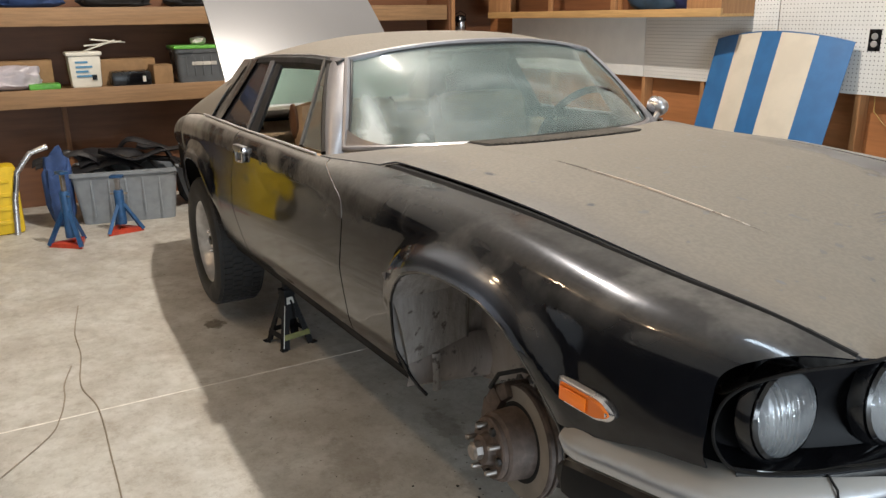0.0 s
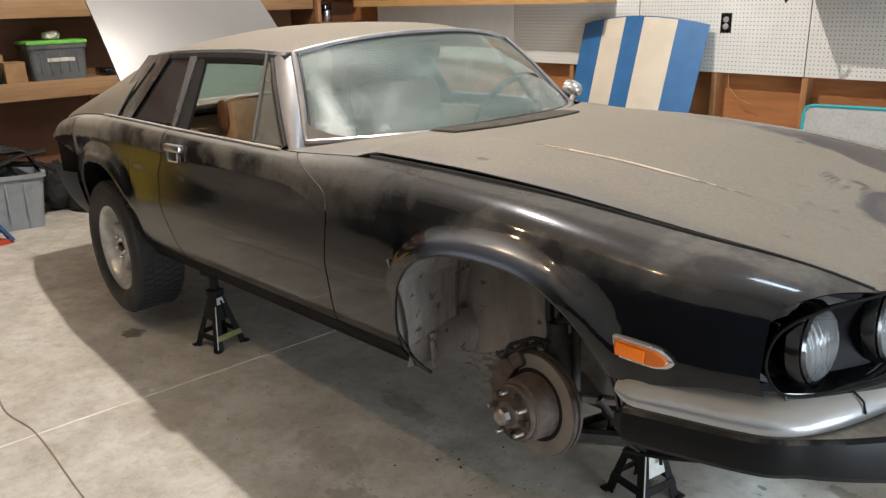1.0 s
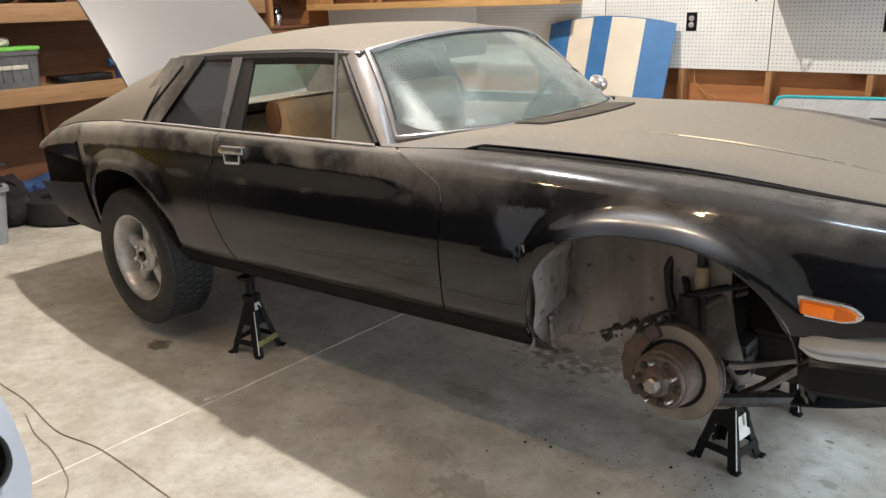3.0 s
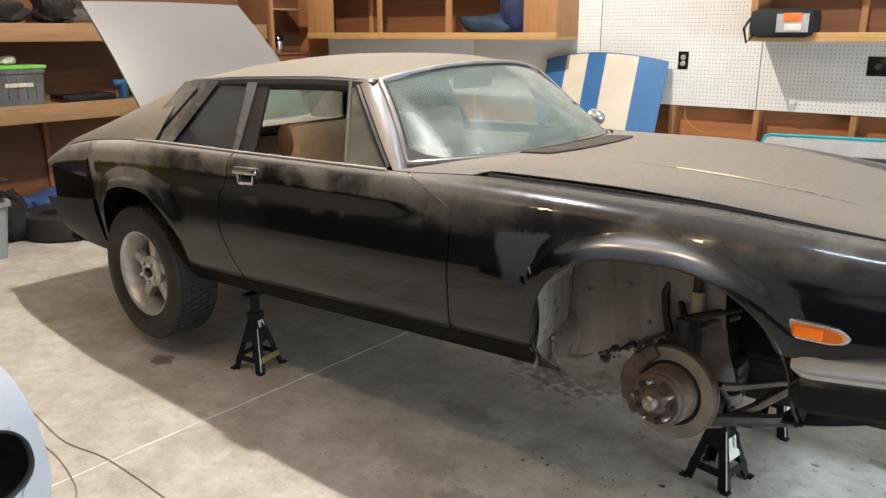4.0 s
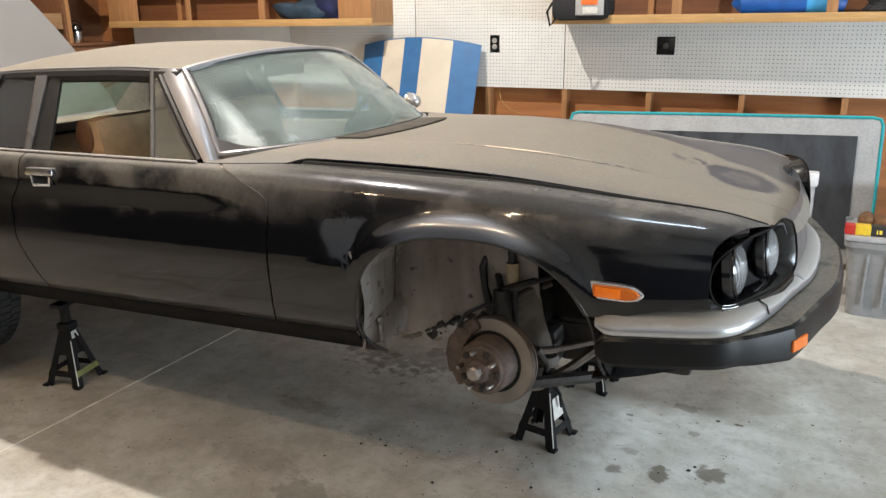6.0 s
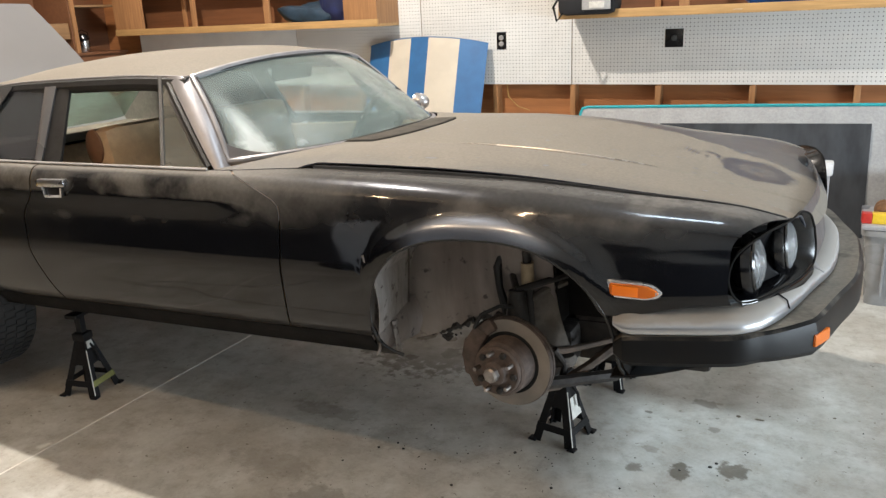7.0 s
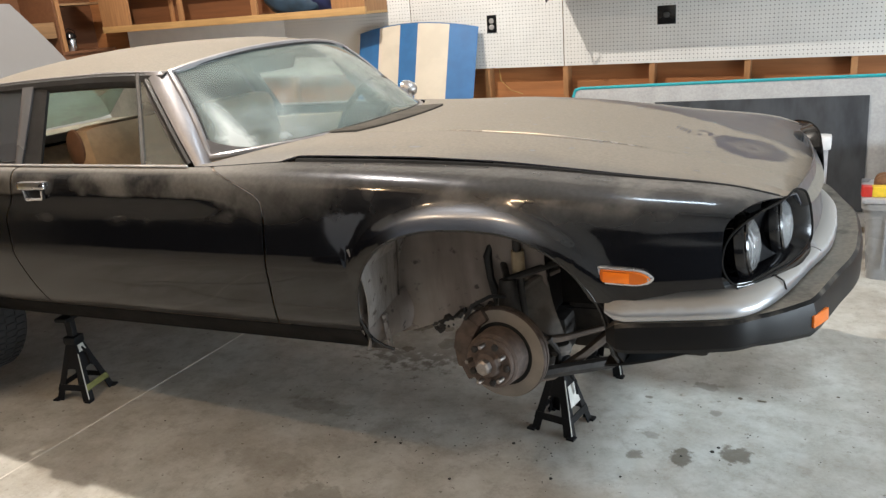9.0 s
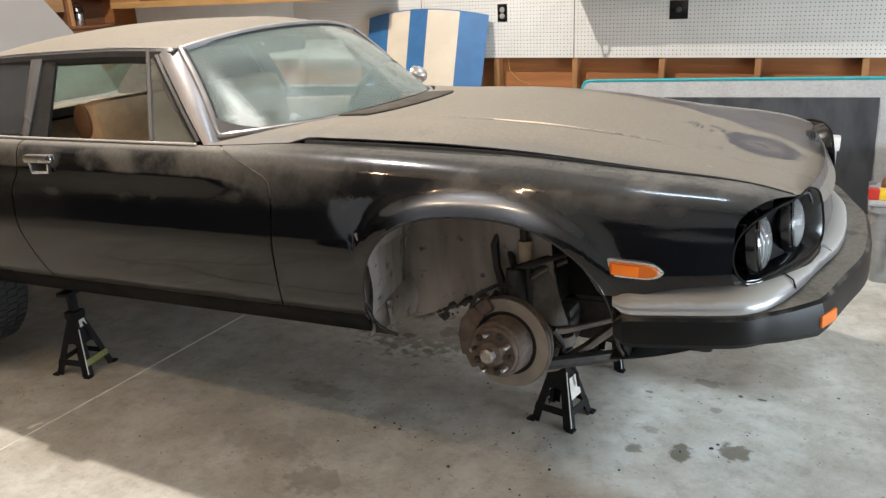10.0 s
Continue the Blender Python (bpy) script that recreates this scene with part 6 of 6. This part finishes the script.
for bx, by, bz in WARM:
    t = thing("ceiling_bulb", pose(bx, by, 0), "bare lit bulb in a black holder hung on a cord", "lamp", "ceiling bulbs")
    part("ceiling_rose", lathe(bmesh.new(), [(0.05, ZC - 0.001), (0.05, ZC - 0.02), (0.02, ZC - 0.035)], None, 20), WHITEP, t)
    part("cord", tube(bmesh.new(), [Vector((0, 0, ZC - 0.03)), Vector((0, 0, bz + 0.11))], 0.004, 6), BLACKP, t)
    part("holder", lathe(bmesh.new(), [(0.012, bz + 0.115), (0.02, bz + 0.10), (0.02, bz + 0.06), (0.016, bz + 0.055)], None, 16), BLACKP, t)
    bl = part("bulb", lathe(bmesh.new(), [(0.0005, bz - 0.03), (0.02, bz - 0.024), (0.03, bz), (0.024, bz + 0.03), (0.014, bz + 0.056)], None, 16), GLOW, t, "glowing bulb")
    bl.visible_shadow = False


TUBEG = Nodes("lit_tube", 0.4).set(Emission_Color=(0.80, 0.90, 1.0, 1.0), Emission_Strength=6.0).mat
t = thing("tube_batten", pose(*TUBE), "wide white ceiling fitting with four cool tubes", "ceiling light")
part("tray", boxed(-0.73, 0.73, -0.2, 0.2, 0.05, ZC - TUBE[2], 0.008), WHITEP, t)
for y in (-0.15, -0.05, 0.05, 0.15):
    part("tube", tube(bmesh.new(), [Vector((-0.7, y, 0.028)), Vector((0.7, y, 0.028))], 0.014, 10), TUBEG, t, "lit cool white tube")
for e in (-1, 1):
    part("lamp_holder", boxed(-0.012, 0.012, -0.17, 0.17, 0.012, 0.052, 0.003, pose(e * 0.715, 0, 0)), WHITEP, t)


# ---- pale loose nose panel standing on the floor, open behind ----
SILVER = plain("pale_silver_paint", (0.48, 0.50, 0.55), 0.35, 0.0, 0.1, 6, 0.02)
lp = thing("loose_nose_panel", Matrix(), "pale silver loose car nose panel with an empty lamp hole", "car panel")
nose_edge = curve([0.0, 0.2, 0.31, 0.39, 0.5, 0.58, 0.65, 0.74, 0.80], [-1.955, -1.925, -1.91, -1.90, -1.91, -1.922, -1.94, -1.985, -2.06])


def nose_point(u, z):
    """u: metres from the free edge along the nose; the top rolls back."""
    lift = max(0.0, (z - 0.50) / 0.3)
    return Vector((-1.205 + 0.10 * math.sin(min(1.0, u / 0.7) * math.pi / 2) - 0.22 * max(0.0, u - 0.55) ** 1.5 - 0.16 * lift ** 2.2, nose_edge(z) - u, z))


bm = bmesh.new()
NU, NZ, HU, HZ, RU, RZ = 70, 60, 0.175, 0.465, 0.142, 0.108
grid = {}
for i in range(NU + 1):
    for j in range(NZ + 1):
        u, z = 0.8 * i / NU, 0.8 * j / NZ
        eu, ez = (u - HU) / RU, (z - HZ) / RZ
        r = (abs(eu) ** 2.4 + abs(ez) ** 2.4) ** (1 / 2.4)
        if 0.8 < r < 1.0:
            u, z = HU + eu / r * RU, HZ + ez / r * RZ
        grid[i, j] = bm.verts.new(nose_point(u, z)) if r > 0.8 else None
for i in range(NU):
    for j in range(NZ):
        q = [grid[i, j], grid[i + 1, j], grid[i + 1, j + 1], grid[i, j + 1]]
        if all(q):
            bm.faces.new(q)
bmesh.ops.remove_doubles(bm, verts=bm.verts, dist=0.0005)
bmesh.ops.recalc_face_normals(bm, faces=bm.faces)
bmesh.ops.solidify(bm, geom=bm.faces[:], thickness=0.004)
part("shell", bm, SILVER, lp)
rim = []
for k in range(48):
    c, q = math.cos(k * math.pi / 24), math.sin(k * math.pi / 24)
    rim.append(nose_point(HU + RU * math.copysign(abs(c) ** (2 / 2.4), c), HZ + RZ * math.copysign(abs(q) ** (2 / 2.4), q)) + Vector((-0.012, 0, 0)))
part("lamp_hole_seal", tube(bmesh.new(), rim, 0.010, 8, True), RUBBER, lp)
part("lamp_bucket", sheet(lambda u, v: Vector((rim[int(u * 48) % 48].x - 0.22 * v, lerp(rim[int(u * 48) % 48].y, -2.13, 0.45 * v), lerp(rim[int(u * 48) % 48].z, HZ, 0.3 * v))), 34, 4, 0.003), UNDER, lp, "black lamp bucket with one open side")

# ---- cords on the floor ----
CORD = plain("dark_cord", (0.28, 0.235, 0.18), 0.7, 0, 0.2, 40, 0.05)
for pts in (((-3.1, -1.44), (-2.7, -1.49), (-2.4, -1.49), (-2.05, -1.52), (-1.8, -1.48), (-1.42, -1.48), (-0.9, -1.5), (-0.3, -1.62)), ((-2.28, -1.54), (-2.1, -1.58), (-1.95, -1.59), (-1.78, -1.62), (-1.64, -1.67), (-1.4, -1.85))):
    t = thing("cord", Matrix(), "thin dark cord lying loose on the concrete", "cord", "cords on the floor")
    P = [Vector((x, y, 0.0028)) for x, y in pts]
    part("cable", tube(bmesh.new(), [Vector(spline(P, k / 50)) for k in range(51)], 0.0028, 6), CORD, t)

# ---- west side clutter ----
SBLUE = plain("blue_stand_paint", (0.03, 0.10, 0.24), 0.45, 0.2, 0.3, 25, 0.1)
SRED = plain("red_stand_paint", (0.50, 0.05, 0.02), 0.45, 0.1, 0.3, 25, 0.1)


def tripod_stand(x, y, h, turn):
    t = thing("tripod_jack_stand", pose(x, y, 0, 0, 0, turn), "blue and red tripod jack stand standing on the floor", "jack stand", "blue and red jack stands")
    part("column", lathe(bmesh.new(), [(0.034, 0.06), (0.034, h * 0.72), (0.028, h * 0.74)], None, 14), SBLUE, t)
    part("post", boxed(-0.016, 0.016, -0.012, 0.012, h * 0.7, h - 0.02, 0.002), STEELC, t)
    part("saddle", boxed(-0.045, 0.045, -0.03, 0.03, h - 0.02, h, 0.006), SBLUE, t)
    for k in range(3):
        a = 2 * math.pi * k / 3
        part("leg", tube(bmesh.new(), [Vector((0.02 * math.cos(a), 0.02 * math.sin(a), h * 0.5)), Vector((0.14 * math.cos(a), 0.14 * math.sin(a), 0.014))], [0.016, 0.018], 4), SBLUE, t)
        c, s2 = Vector((0.145 * math.cos(a), 0.145 * math.sin(a), 0)), Vector((0.145 * math.cos(a + 2.0944), 0.145 * math.sin(a + 2.0944), 0))
        bm = bmesh.new()
        vs = [bm.verts.new(v) for v in (c + Vector((0, 0, 0.0)), s2, s2 * 0.35, c * 0.35)]
        up = [bm.verts.new(v.co + Vector((0, 0, 0.03))) for v in vs]
        bm.faces.new(vs)
        bm.faces.new(up)
        for q in range(4):
            bm.faces.new((vs[q], vs[(q + 1) % 4], up[(q + 1) % 4], up[q]))
        part("base_plate", bm, SRED, t)
    part("pin", tube(bmesh.new(), [Vector((-0.06, 0, h * 0.68)), Vector((0.06, 0, h * 0.68))], 0.006, 6), STEELC, t)


tripod_stand(-4.42, -1.36, 0.52, 20)
tripod_stand(-4.62, -1.0, 0.42, 70)
yc = thing("yellow_case", pose(-5.05, -1.85, 0, 0, 0, 6), "yellow plastic tool case standing on the floor", "tool case")
YEL = plain("yellow_plastic", (0.72, 0.50, 0.02), 0.45, 0, 0.15, 20, 0.05)
part("shell", boxed(-0.10, 0.10, -0.22, 0.22, 0.0, 0.50, 0.03), YEL, yc)
for k in range(4):
    part("rib", boxed(0.098, 0.108, -0.16, 0.16, 0.08 + 0.1 * k, 0.11 + 0.1 * k, 0.003), YEL, yc)
part("handle", tube(bmesh.new(), [Vector((0, -0.07, 0.49)), Vector((0, -0.06, 0.53)), Vector((0, 0.06, 0.53)), Vector((0, 0.07, 0.49))], 0.012, 8), BLACKP, yc)
t = thing("fender_strip", pose(-4.95, -1.5, 0), "curved bright metal trim strip propped up", "car trim")
part("strip", tube(bmesh.new(), [Vector((0.02, -0.18, 0.0)), Vector((0.0, -0.16, 0.25)), Vector((0, -0.12, 0.45)), Vector((0, -0.02, 0.58)), Vector((0, 0.1, 0.62))], 0.02, 8, flat=0.5), CHROME, t)
BAGB = plain("blue_bag_cloth", (0.03, 0.07, 0.20), 0.8, 0, 0.35, 12, 0.6)


def soft_lump(name, m, w, d, h, mat, label, category, seed=0, group=""):
    """A sagging bag or heap: a rounded, creased lump resting on its base."""
    t = thing(name, m, label, category, group)
    bm = bmesh.new()
    bmesh.ops.create_icosphere(bm, subdivisions=4, radius=1)
    for v in bm.verts:
        c = v.co.normalized()
        n1 = noise.noise(c * 1.7 + Vector((seed, 0, 0)))
        n2 = noise.noise(c * 5.0 + Vector((0, seed, 0)))
        r = 1 + 0.28 * n1 + 0.10 * n2
        sq = [math.copysign(abs(q) ** 0.7, q) for q in c]
        v.co = Vector((sq[0] * w / 2 * r, sq[1] * d / 2 * r, max(0.0, (sq[2] * 0.5 + 0.5) * h * (1 + 0.25 * n1 + 0.08 * n2))))
    part("cloth", bm, mat, t)
    return t


soft_lump("bag", pose(-5.05, -1.36, 0.0), 0.2, 0.19, 0.52, BAGB, "narrow blue cloth bag standing beside the tote", "bag", 1)
DARKC = plain("black_cloth", (0.014, 0.014, 0.016), 0.85, 0, 0.3, 15, 0.5)
soft_lump("bag", pose(-5.35, -0.34, 0), 0.3, 0.22, 0.34, DARKC, "black cloth bag beside the tote", "bag", 5)
soft_lump("bag", pose(-5.6, 0.15, 0), 0.3, 0.6, 0.28, BAGB, "blue and white bag lying behind the tyre", "bag", 9)
ty = thing("spare_tyre", pose(-5.22, 0.02, 0), "black tyre lying flat on the floor", "tyre")
part("tread", lathe(bmesh.new(), [(0.2, 0.03), (0.24, 0.0), (0.29, 0.0), (0.325, 0.02), (0.33, 0.05), (0.33, 0.15), (0.325, 0.18), (0.29, 0.2), (0.24, 0.2), (0.2, 0.17), (0.2, 0.03)], None, 40, False), RUBBER, ty)
t = thing("card_sheet", pose(-5.12, 0.12, 0.203, 0, 0, 15), "pale card lying on the tyre", "card")
part("card", boxed(-0.1, 0.1, -0.14, 0.14, 0, 0.008, 0.002), STICK, t)

Z1, Z2 = 0.985, 1.585
pail = thing("pail", pose(-5.52, -1.03, Z1 - 0.004), "white plastic pail with blue printed label", "pail")
WPL = plain("white_pail_plastic", (0.70, 0.68, 0.60), 0.4, 0, 0.08, 15, 0.02)
bm = bmesh.new()
box(bm, -0.11, 0.11, -0.12, 0.12, 0.0, 0.27, 0.025)
for v in bm.verts:
    k = 0.9 + 0.1 * v.co.z / 0.27
    v.co.x *= k
    v.co.y *= k
part("tub", bm, WPL, pail)
part("rim", boxed(-0.12, 0.12, -0.13, 0.13, 0.245, 0.275, 0.01), WPL, pail)
INK = plain("blue_print", (0.08, 0.25, 0.42), 0.5, 0, 0.2, 30, 0)
for k in range(4):
    part("print_bar", boxed(0.1085, 0.112, -0.07, 0.02 + 0.03 * (k % 2), 0.19 - 0.035 * k, 0.205 - 0.035 * k), INK, pail)
part("print_bar", boxed(0.1085, 0.112, 0.04, 0.075, 0.06, 0.10), BLACKP, pail)
for k in range(3):
    part("stick", boxed(-0.015, 0.015, -0.14, 0.14, -0.006, 0.006, 0.002, pose(-0.02, 0.12 + 0.04 * k, 0.31 + 0.02 * k, 18 - 12 * k, 0, 20 * k - 20)), WPL, pail)
soft_lump("plastic_bag", pose(-5.58, -1.55, Z1 - 0.004), 0.2, 0.42, 0.17, plain("pale_film", (0.5, 0.46, 0.5), 0.4, 0, 0.3, 14, 0.5), "pale crumpled plastic bag on the shelf", "bag", 3)
t = thing("green_tray", pose(-5.5, -1.33, Z1 - 0.004), "low green plastic tray on the shelf", "tray")
part("tray", boxed(-0.08, 0.08, -0.11, 0.11, 0, 0.045, 0.012), plain("green_plastic", (0.10, 0.36, 0.05), 0.45), t)
t = thing("black_case", pose(-5.5, -0.70, Z1 - 0.004), "black hard tool case with a latch", "tool case")
part("shell", boxed(-0.1, 0.1, -0.15, 0.15, 0, 0.115, 0.025), BLACKP, t)
part("latch", boxed(0.099, 0.106, 0.08, 0.105, 0.03, 0.075, 0.002), STICK, t)
KRAFT = plain("brown_cardboard", (0.30, 0.18, 0.085), 0.8, 0, 0.2, 12, 0.1)


def carton(x, y, z, w, d, h, turn=0):
    t = thing("carton", pose(x, y, z, 0, 0, turn), "plain brown cardboard carton on the shelf", "carton", "cartons on the shelf")
    part("body", boxed(-w / 2, w / 2, -d / 2, d / 2, 0, h, 0.003), KRAFT, t)
    part("flap", boxed(-w / 2, w / 2, -d / 2, -0.003, h + 0.001, h + 0.006, 0.001), KRAFT, t)
    part("flap", boxed(-w / 2, w / 2, 0.003, d / 2, h + 0.001, h + 0.006, 0.001), KRAFT, t)


carton(-5.5, -0.46, Z1 - 0.004, 0.18, 0.15, 0.15, 4)
carton(-5.7, -0.75, Z1 - 0.004, 0.16, 0.55, 0.2)
carton(-5.68, -1.5, Z1 - 0.004, 0.16, 0.5, 0.21)
TOTEG = plain("smoky_tote_plastic", (0.10, 0.11, 0.12), 0.3, 0, 0.3, 8, 0.05)
gt = bin_shell("tote", pose(-5.58, -0.13, Z1 - 0.004, 0, 0, 90), 0.42, 0.34, 0.27, TOTEG, "smoky clear tote with a bright green lid", plain("green_lid", (0.16, 0.50, 0.08), 0.4), "tote", 0.94)
part("label_bar", boxed(-0.09, 0.11, -0.174, -0.168, 0.14, 0.17, 0.001, pose(0, 0, 0)), STICK, gt)
soft_lump("rag", pose(-5.58, -0.12, Z1 + 0.296), 0.12, 0.12, 0.06, STICK, "pale rag on the tote lid", "rag", 4)
t = thing("drill_case", pose(-5.55, 0.42, Z1 - 0.004), "flat black tool case on the shelf", "tool case")
part("shell", boxed(-0.12, 0.12, -0.22, 0.22, 0, 0.06, 0.015), BLACKP, t)
t = thing("hand_drill", pose(-5.5, 0.74, Z1 - 0.004), "blue power drill with bright chuck", "drill")
part("grip", boxed(-0.03, 0.03, -0.03, 0.03, 0, 0.12, 0.012, pose(0, 0, 0, 0, 0, 20)), SBLUE, t)
part("motor", tube(bmesh.new(), [Vector((0, -0.09, 0.13)), Vector((0, 0.09, 0.13))], 0.032, 10), SBLUE, t)
part("chuck", tube(bmesh.new(), [Vector((0, 0.09, 0.13)), Vector((0, 0.14, 0.13))], [0.022, 0.014], 10), CHROME, t)
soft_lump("trim_heap", pose(-5.58, 1.1, Z1 - 0.004), 0.3, 0.42, 0.24, DARKC, "heap of dark small parts on the shelf", "car parts", 8)
for k, (y, l, h, c) in enumerate(((-1.35, 0.5, 0.16, BAGB), (-0.75, 0.55, 0.13, DARKC), (-0.15, 0.45, 0.15, DARKC), (0.3, 0.3, 0.2, DARKC))):
    soft_lump("bundle", pose(-5.6, y, Z2 - 0.004), 0.35, l, h, c, "dark cloth bundle on the upper shelf", "bundle", 20 + k, "bundles on the upper shelf")
t = thing("roof_rack", pose(-5.5, 0.72, Z2 - 0.004), "long grey metal rail lying on the upper shelf", "rail")
part("rail", boxed(-0.05, 0.05, -0.42, 0.34, 0.02, 0.11, 0.006), plain("grey_steel_rail", (0.10, 0.095, 0.09), 0.5, 0.6), t)
for y in (-0.4, 0.3):
    part("foot", boxed(-0.05, 0.05, y - 0.03, y + 0.03, 0, 0.02, 0.004), BLACKP, t)
t = thing("corner_cabinet", pose(-5.84, 2.25, 0), "dark brown plywood cabinet in the corner", "cabinet")
part("body", boxed(0.0, 0.42, 0.0, 0.55, 0.0, 1.30, 0.004), PLYY, t)
part("top", boxed(0.0, 0.44, -0.01, 0.56, 1.301, 1.325, 0.004), PLYY, t)
part("post", boxed(0.40, 0.44, 0.0, 0.04, 1.326, 2.6, 0.003), PINEZ, t)
part("upper_shelf", boxed(0.0, 0.40, 0.0, 0.55, 1.72, 1.74, 0.003), PINEY, t)
lt = thing("lantern", pose(-5.52, 2.42, 1.3255), "small silver camping lantern with a dark cap", "lantern")
part("body", lathe(bmesh.new(), [(0.05, 0), (0.055, 0.01), (0.055, 0.1), (0.045, 0.11)], None, 20), CHROME, lt)
part("cap", lathe(bmesh.new(), [(0.05, 0.11), (0.06, 0.12), (0.05, 0.15), (0.02, 0.165)], None, 20), BLACKP, lt)
part("bail", tube(bmesh.new(), [Vector((0, -0.058, 0.1)), Vector((0, -0.06, 0.17)), Vector((0, 0, 0.2)), Vector((0, 0.06, 0.17)), Vector((0, 0.058, 0.1))], 0.004, 6), BLACKP, lt)

# ---- in and on the wall cabinets ----
CZ = 1.4755
NAVY = plain("navy_cloth", (0.012, 0.018, 0.075), 0.75, 0, 0.4, 14, 0.6)
soft_lump("folded_tarp", pose(-3.1, 2.70, CZ), 0.55, 0.24, 0.17, plain("dark_teal_cloth", (0.015, 0.035, 0.06), 0.7, 0, 0.4, 14, 0.5), "dark blue folded tarp in the cabinet", "tarp", 31)
soft_lump("folded_tarp", pose(-2.83, 2.71, CZ), 0.3, 0.24, 0.36, NAVY, "navy blue bundled tarp in the cabinet", "tarp", 33)
gb = thing("gear_bag", pose(-0.78, 2.60, CZ), "black and grey zipped bag with an orange patch", "bag")
part("body", boxed(-0.2, 0.2, -0.09, 0.12, 0, 0.18, 0.06), DARKC, gb)
part("grey_panel", boxed(-0.02, 0.17, -0.096, -0.088, 0.035, 0.145, 0.003), MATG, gb)
part("orange_patch", boxed(0.02, 0.13, -0.101, -0.0965, 0.10, 0.15, 0.002), plain("orange_patch", (0.75, 0.16, 0.03), 0.5), gb)
part("white_panel", boxed(0.03, 0.13, -0.101, -0.0965, 0.045, 0.085, 0.002), STICK, gb)
part("strap", tube(bmesh.new(), [Vector((-0.19, -0.06, 0.12)), Vector((-0.215, -0.095, 0.06)), Vector((-0.19, -0.1, -0.03)), Vector((-0.15, -0.095, 0.02))], 0.008, 6), BLACKP, gb)
tb = thing("rolled_bag", pose(0.48, 2.70, CZ), "bright blue rolled tarp bag in the cabinet", "bag")
TARP = plain("bright_blue_tarp", (0.01, 0.09, 0.36), 0.45, 0, 0.25, 10, 0.4)
part("roll", tube(bmesh.new(), [Vector((-0.30, 0, 0.06)), Vector((-0.27, 0, 0.09)), Vector((0.0, 0, 0.09)), Vector((0.27, 0, 0.09)), Vector((0.31, 0, 0.08))], [0.05, 0.09, 0.092, 0.09, 0.06], 20), TARP, tb)
part("band", tube(bmesh.new(), [Vector((0.1, 0, 0.09)), Vector((0.24, 0, 0.09))], 0.0935, 20), plain("light_blue_band", (0.05, 0.3, 0.6), 0.4), tb)
t = thing("paper_slip", pose(0.22, 2.585, CZ + 0.001, 0, 0, 8), "small white paper slip on the cabinet edge", "paper")
part("sheet", boxed(-0.09, 0.09, -0.02, 0.03, 0, 0.002), STICK, t)
soft_lump("dark_bundle", pose(1.15, 2.70, CZ), 0.5, 0.24, 0.12, DARKC, "dark cloth bundle in the cabinet", "bundle", 41)
t = thing("board_offcut", pose(-0.2, 2.66, CZ), "pine board offcut lying in the cabinet", "board")
part("board", boxed(-0.33, 0.12, -0.04, 0.05, 0, 0.03, 0.003), PINEX, t)
# hanging cord below the pegboard
t = thing("hanging_cable", Matrix(), "thin tan cable hanging between the studs", "cable")
part("cable", tube(bmesh.new(), [Vector((-1.52, YB + 0.05, 0.995)), Vector((-1.5, YB + 0.03, 0.9)), Vector((-1.42, YB + 0.02, 0.83)), Vector((-1.33, YB + 0.03, 0.80))], 0.0028, 6), plain("tan_cable", (0.42, 0.27, 0.08), 0.6), t)
